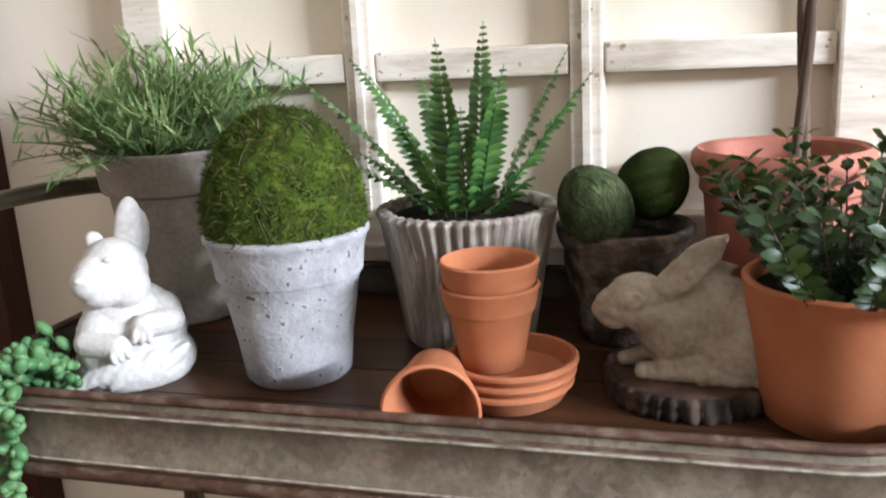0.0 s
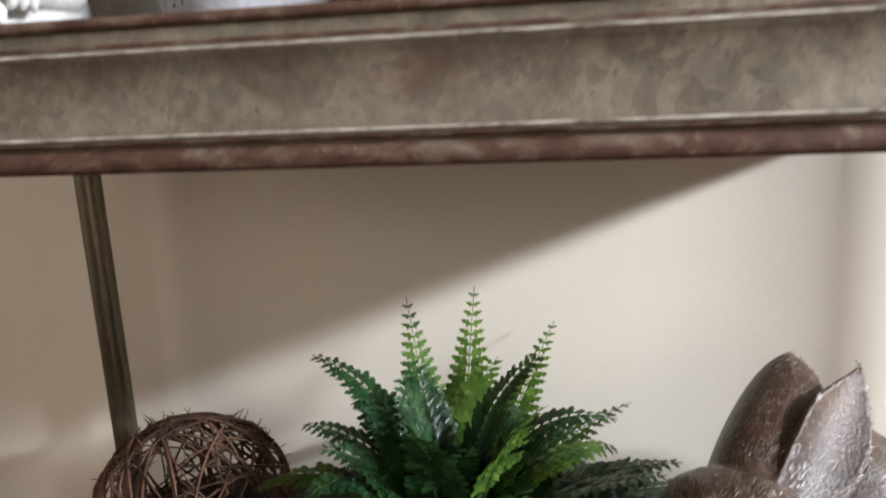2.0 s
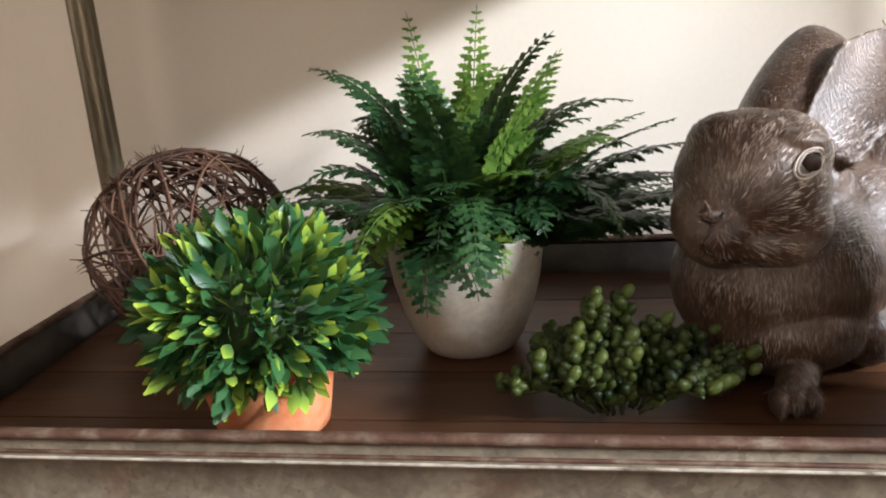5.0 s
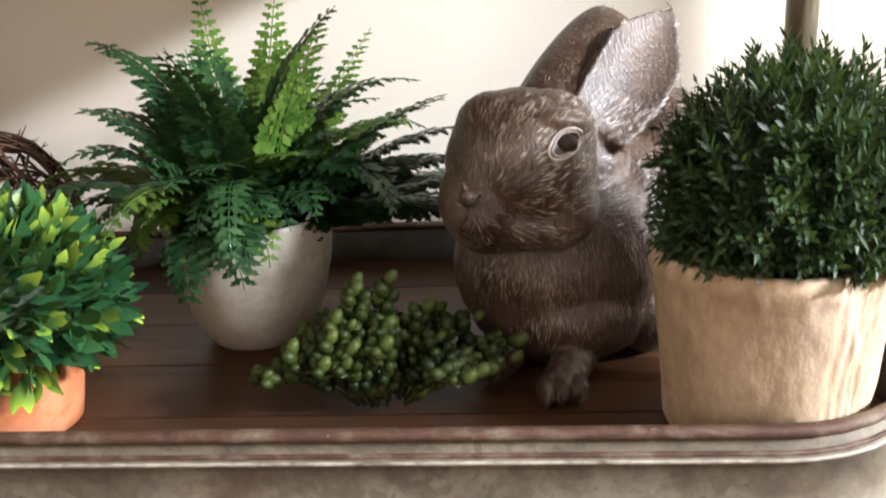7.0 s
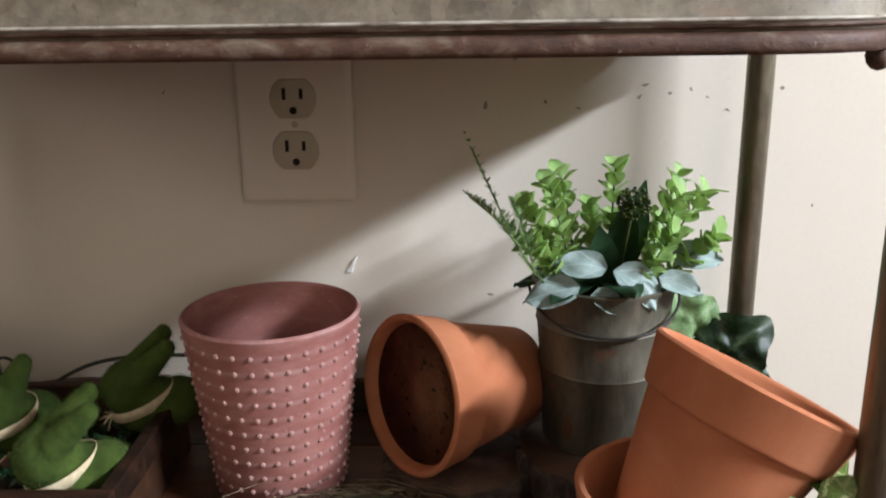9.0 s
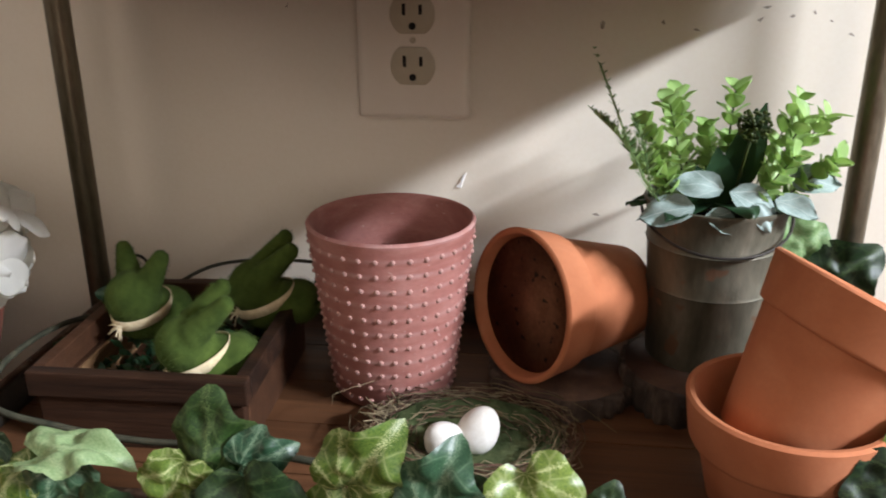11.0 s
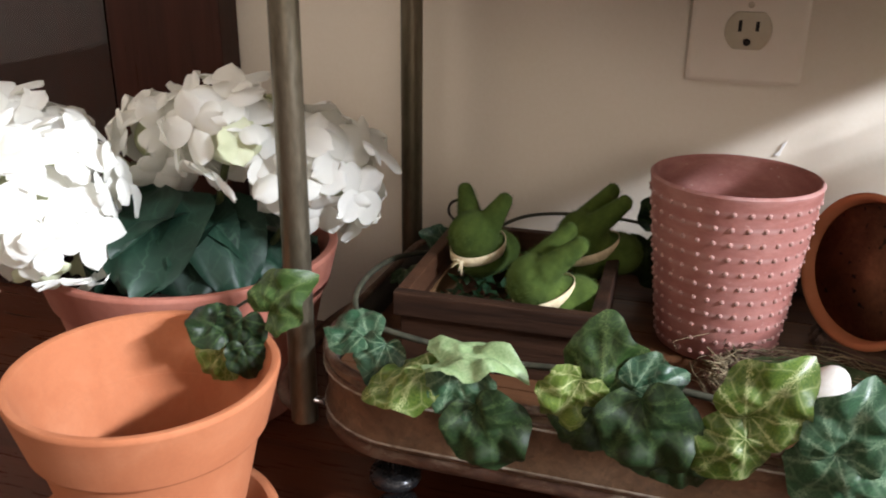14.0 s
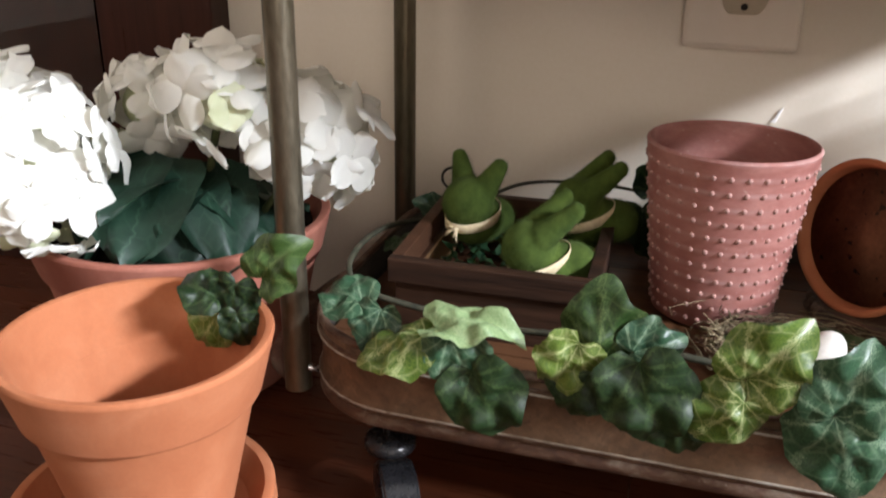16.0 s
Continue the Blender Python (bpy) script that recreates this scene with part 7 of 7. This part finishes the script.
def garland():
    ob = thing("ivy_garland", pose(0, 0, 0), "artificial ivy garland with dark, lime and pale veined leaves", "ivy")
    z = TRAYS[0] + LIP
    main = [(-0.165, 0.655, z + 0.004), (-0.200, 0.610, z + 0.010), (-0.204, 0.545, z + 0.012), (-0.182, 0.497, z + 0.010), (-0.128, 0.484, z + 0.006), (-0.075, 0.476, z + 0.006), (-0.02, 0.462, z + 0.016), (0.05, 0.446, z + 0.02), (0.12, 0.442, z + 0.016), (0.20, 0.446, z + 0.008), (0.30, 0.450, z + 0.012), (0.335, 0.462, z + 0.018)]
    part("vine", tube(bmesh.new(), curve_pts(main, 90), 0.0022, 7), VINE, ob, "dark olive vine stem")
    part("vine", tube(bmesh.new(), curve_pts([(-0.165, 0.655, z + 0.002), (-0.11, 0.690, z + 0.03), (-0.02, 0.700, z + 0.03), (0.0, 0.69, z + 0.01)], 30), 0.0016, 6), VINE, ob)
    rows = [("teal", (-0.168, 0.450, 0.150), (-0.9, 0.3, 0.1), (0.15, -0.45, 0.85), 0.042, 1), ("teal", (-0.148, 0.442, 0.138), (-0.2, -0.3, -0.8), (0.1, -0.8, 0.5), 0.036, 0),
            ("lime", (-0.126, 0.424, 0.141), (-0.95, -0.2, -0.42), (0.30, -0.35, 0.88), 0.060, 1, 0.75), ("pale", (-0.090, 0.424, 0.158), (1, 0.0, 0.12), (-0.22, -0.30, 0.93), 0.062, 1, 0.62),
            ("teal", (-0.092, 0.424, 0.138), (0.4, -0.1, -0.6), (0, -0.9, 0.35), 0.044, 0), ("dark", (-0.075, 0.418, 0.117), (0.50, 0, -0.85), (0.05, -1, 0.15), 0.058, 1),
            ("green", (-0.015, 0.430, 0.160), (-0.10, 0.1, 1), (-0.05, -1, 0.25), 0.056, 1), ("lime", (-0.030, 0.422, 0.145), (-0.4, -0.05, -0.8), (0.2, -1, 0.1), 0.044, 1), ("teal", (0.010, 0.429, 0.156), (0.8, 0.1, 0.3), (0, -1, 0.35), 0.036, 0),
            ("dark", (0.012, 0.414, 0.138), (0.35, -0.1, -0.9), (0, -1, 0.1), 0.062, 1), ("dark", (-0.022, 0.424, 0.130), (-0.4, 0, -0.9), (0, -1, 0.1), 0.044, 0), ("dark", (0.030, 0.420, 0.122), (0.3, 0, -1), (0.1, -1, 0.1), 0.046, 0),
            ("lime", (0.066, 0.414, 0.164), (0.55, -0.05, 0.75), (-0.1, -1, 0.2), 0.053, 1), ("lime", (0.052, 0.411, 0.135), (-0.65, -0.05, -0.75), (0.05, -1, 0.2), 0.044, 1), ("teal", (0.104, 0.408, 0.158), (0.3, 0.1, 0.9), (0, -1, 0.3), 0.050, 1), ("teal", (0.106, 0.406, 0.131), (0.35, -0.1, -0.9), (0, -1, 0.2), 0.062, 1),
            ("dark", (0.120, 0.428, 0.140), (0.8, 0.3, 0.2), (0, -0.5, 0.9), 0.036, 0), ("lime", (0.150, 0.426, 0.146), (0.3, -0.3, -0.6), (-0.1, -0.6, 0.75), 0.056, 1), ("dark", (0.184, 0.428, 0.143), (0.2, 0.2, 1), (0, -1, 0.2), 0.026, 1),
            ("dark", (0.322, 0.452, 0.146), (-0.3, -0.3, -0.7), (0.1, -0.9, 0.5), 0.05, 0), ("lime", (0.350, 0.470, 0.160), (0.4, -0.2, -0.7), (0, -0.9, 0.4), 0.066, 1), ("lime", (0.356, 0.500, 0.180), (0.7, 0.2, -0.3), (-0.1, -0.5, 0.9), 0.045, 1), ("pale", (0.345, 0.53, 0.172), (-0.2, 0.3, 0.9), (0, -1, 0.3), 0.045, 0), ("dark", (0.371, 0.452, 0.125), (0.4, -0.1, -0.9), (0.1, -1, 0.2), 0.05, 0), ("teal", (0.336, 0.444, 0.118), (-0.2, -0.1, -1), (0, -1, 0.1), 0.05, 0),
            ("pale", (0.326, 0.668, 0.196), (-0.4, 0, 1), (0, -1, 0.5), 0.052, 1), ("dark", (0.354, 0.660, 0.180), (0.6, -0.1, 0.5), (0, -1, 0.4), 0.056, 1), ("teal", (0.362, 0.660, 0.158), (0.7, -0.1, -0.4), (0, -1, 0.35), 0.042, 1), ("pale", (0.322, 0.655, 0.165), (0.2, 0, -1), (0, -1, 0.2), 0.04, 0),
            ("dark", (-0.004, 0.695, 0.165), (0.2, 0, 1), (0, -1, 0.3), 0.042, 0), ("dark", (-0.012, 0.680, 0.135), (0.1, -0.1, -1), (0, -1, 0.3), 0.045, 0), ("dark", (0.0, 0.690, 0.118), (0.3, 0, -1), (0.2, -1, 0.3), 0.04, 0),
            ("dark", (-0.178, 0.625, 0.132), (0.3, -0.4, 0.2), (-0.2, -0.5, 0.9), 0.032, 0), ("dark", (-0.184, 0.590, 0.130), (0.2, -0.6, -0.1), (-0.1, -0.3, 1), 0.030, 0), ("teal", (-0.180, 0.655, 0.136), (-0.5, -0.2, 0.3), (0.1, -0.6, 0.8), 0.030, 0)]
    for kind, c, way, face, size, shape, *more in rows:
        ivy_leaf(ob, kind, c, way, face, size, shape, *more)


garland()


# ---- things on the floor ----
def big_pot():
    c = (-0.271, 0.380)
    for k in range(2):
        s = solid("saucer", lathe([(0.058, 0), (0.061, 0.0015), (0.0755, 0.0165), (0.0795, 0.0185), (0.0795, 0.0215), (0.077, 0.023), (0.073, 0.0223), (0.062, 0.0055), (0.02, 0.005)], 72), TERRA, pose(c[0] - 0.0045 - 0.0015 * k, c[1] - 0.003 + 0.0015 * k, 0.0095 * k), "terracotta saucer in a stack on the wooden floor", "saucer", "stacked terracotta saucers")
        auto_sharp(s, 45)
    clay_pot(pose(c[0] + 0.004, c[1] - 0.001, 0.0140), 0.0425, 0.0765, 0.1305, 0.038, TERRA, "large empty terracotta pot standing on stacked saucers", "terracotta pots", 0.004, 0.006, 0.0045, 80)
    iv = thing("ivy_sprig", pose(0, 0, 0), "small ivy sprig hanging over the terracotta pot's rim", "ivy")
    part("vine", tube(bmesh.new(), curve_pts([(-0.214, 0.470, 0.150), (-0.222, 0.452, 0.166), (-0.240, 0.440, 0.160), (-0.252, 0.434, 0.145)], 20), 0.0011, 5), VINE, iv)
    for kind, p, way, face, size, shape in (("green", (-0.208, 0.430, 0.172), (0.6, 0.1, 0.6), (-0.2, -1, 0.35), 0.046, 1), ("dark", (-0.232, 0.426, 0.150), (-0.2, -0.1, -1), (0.3, -1, 0.2), 0.036, 0), ("lime", (-0.248, 0.424, 0.130), (-0.5, -0.1, -0.8), (0.1, -1, 0.2), 0.036, 0), ("dark", (-0.250, 0.424, 0.152), (-0.8, 0, 0.3), (0.2, -0.6, 0.8), 0.036, 1), ("dark", (-0.226, 0.420, 0.136), (0.2, -0.1, -0.9), (0.4, -0.9, 0.1), 0.028, 0)):
        ivy_leaf(iv, kind, p, way, face, size, shape)


big_pot()


def hydrangea():
    ob = thing("potted_hydrangea", pose(-0.368, 0.580, 0.0), "large terracotta pot of white hydrangeas with dark green leaves", "potted plant")
    auto_sharp(part("pot", lathe(pot_profile(0.085, 0.119, 0.138, 0.034, 0.004, 0.008, 0.004), 80), TERRAROSE, ob, "rosy terracotta"), 50)
    soil_in(ob, 0.104, 0.124)
    rng = random.Random(29)
    heads = [((-0.060, -0.095, 0.190), 0.066, 46), ((-0.020, 0.000, 0.222), 0.034, 14), ((0.056, -0.018, 0.234), 0.040, 18), ((0.116, 0.006, 0.205), 0.044, 22), ((-0.140, -0.02, 0.20), 0.055, 24)]
    for c, r, count in heads:
        white, green = bmesh.new(), bmesh.new()
        golden = math.pi * (3 - math.sqrt(5))
        for i in range(count):
            zz = 1 - 1.80 * (i + 0.5) / count
            rr = math.sqrt(max(0, 1 - zz * zz))
            a = golden * i
            n = Vector((rr * math.cos(a), rr * math.sin(a), zz))
            n = (n + Vector((rng.uniform(-0.22, 0.22), rng.uniform(-0.22, 0.22), rng.uniform(-0.2, 0.2)))).normalized()
            p = Vector(c) + n * r * rng.uniform(0.72, 0.98)
            face = (n + Vector((rng.uniform(-0.4, 0.4), rng.uniform(-0.4, 0.4), rng.uniform(-0.3, 0.4)))).normalized()
            o = face.orthogonal().normalized()
            w = face.cross(o)
            spin = rng.uniform(0, 6.28)
            size = rng.uniform(0.021, 0.027)
            lift = rng.uniform(0.35, 0.85)
            inner = rng.random() < 0.07
            for k in range(4):
                b = spin + k * math.pi / 2 + rng.uniform(-0.15, 0.15)
                d = (o * math.cos(b) + w * math.sin(b) + face * (lift + rng.uniform(-0.1, 0.15))).normalized()
                petal(green if inner else white, p + face * 0.001 * k, d, face, size * (0.75 if inner else rng.uniform(0.9, 1.1)), size * rng.uniform(0.86, 1.02), rng.uniform(-0.55, 0.10), rng.uniform(-0.60, -0.30), 0.10, 0.60, rng.uniform(0, 50), 0.14)
        ellipsoid(green, c, (r * 0.55, r * 0.55, r * 0.55), sub=3)
        h = part("flower_head", white, PETAL, ob, "full white hydrangea head")
        tagged(part("young_floret", green, PETALGREEN, h, "greenish young florets"), kind="stuff")
        part("stalk", tube(bmesh.new(), curve_pts([(c[0] * 0.3, c[1] * 0.3, 0.1), (c[0] * 0.7, c[1] * 0.7, c[2] - 0.05), c], 8), 0.003, 6), STEM, ob)
    for az, ln, rise, z0 in ((-1.75, 0.095, -0.25, 0.19), (-1.35, 0.10, -0.1, 0.185), (-1.0, 0.09, -0.35, 0.18), (-2.2, 0.09, -0.3, 0.17), (-0.6, 0.09, -0.3, 0.18), (-0.2, 0.08, -0.2, 0.17), (2.8, 0.09, 0.2, 0.16), (-2.7, 0.085, -0.2, 0.165), (-1.55, 0.075, 0.35, 0.17), (-1.15, 0.07, 0.3, 0.16), (0.4, 0.08, 0.1, 0.16), (-1.9, 0.07, 0.2, 0.15)):
        bm = bmesh.new()
        d = Vector((math.cos(az) * math.cos(rise), math.sin(az) * math.cos(rise), math.sin(rise)))
        petal(bm, (math.cos(az) * 0.02, math.sin(az) * 0.02, z0), d, (0, 0, 1), ln, ln * 0.86, 0.22, -0.42, 0.16, 0.42, az * 3, 0.05)
        part("leaf", bm, HYDLEAF, ob, "broad dark green leaf")


hydrangea()


def floor_hook():
    bm = tube(bmesh.new(), curve_pts([(-0.012, 0, 0.0018), (0.0, 0.001, 0.0018), (0.006, 0.002, 0.0018), (0.009, 0.0, 0.0018), (0.008, -0.004, 0.0018), (0.003, -0.004, 0.0018), (0.002, -0.001, 0.0018)], 24), 0.0013, 6)
    solid("small_hook", bm, RECEPT, pose(-0.140, 0.404, 0, 0, 0, -8) @ Matrix.Scale(0.75, 4), "tiny off-white plastic hook lying on the floor", "hook")


floor_hook()
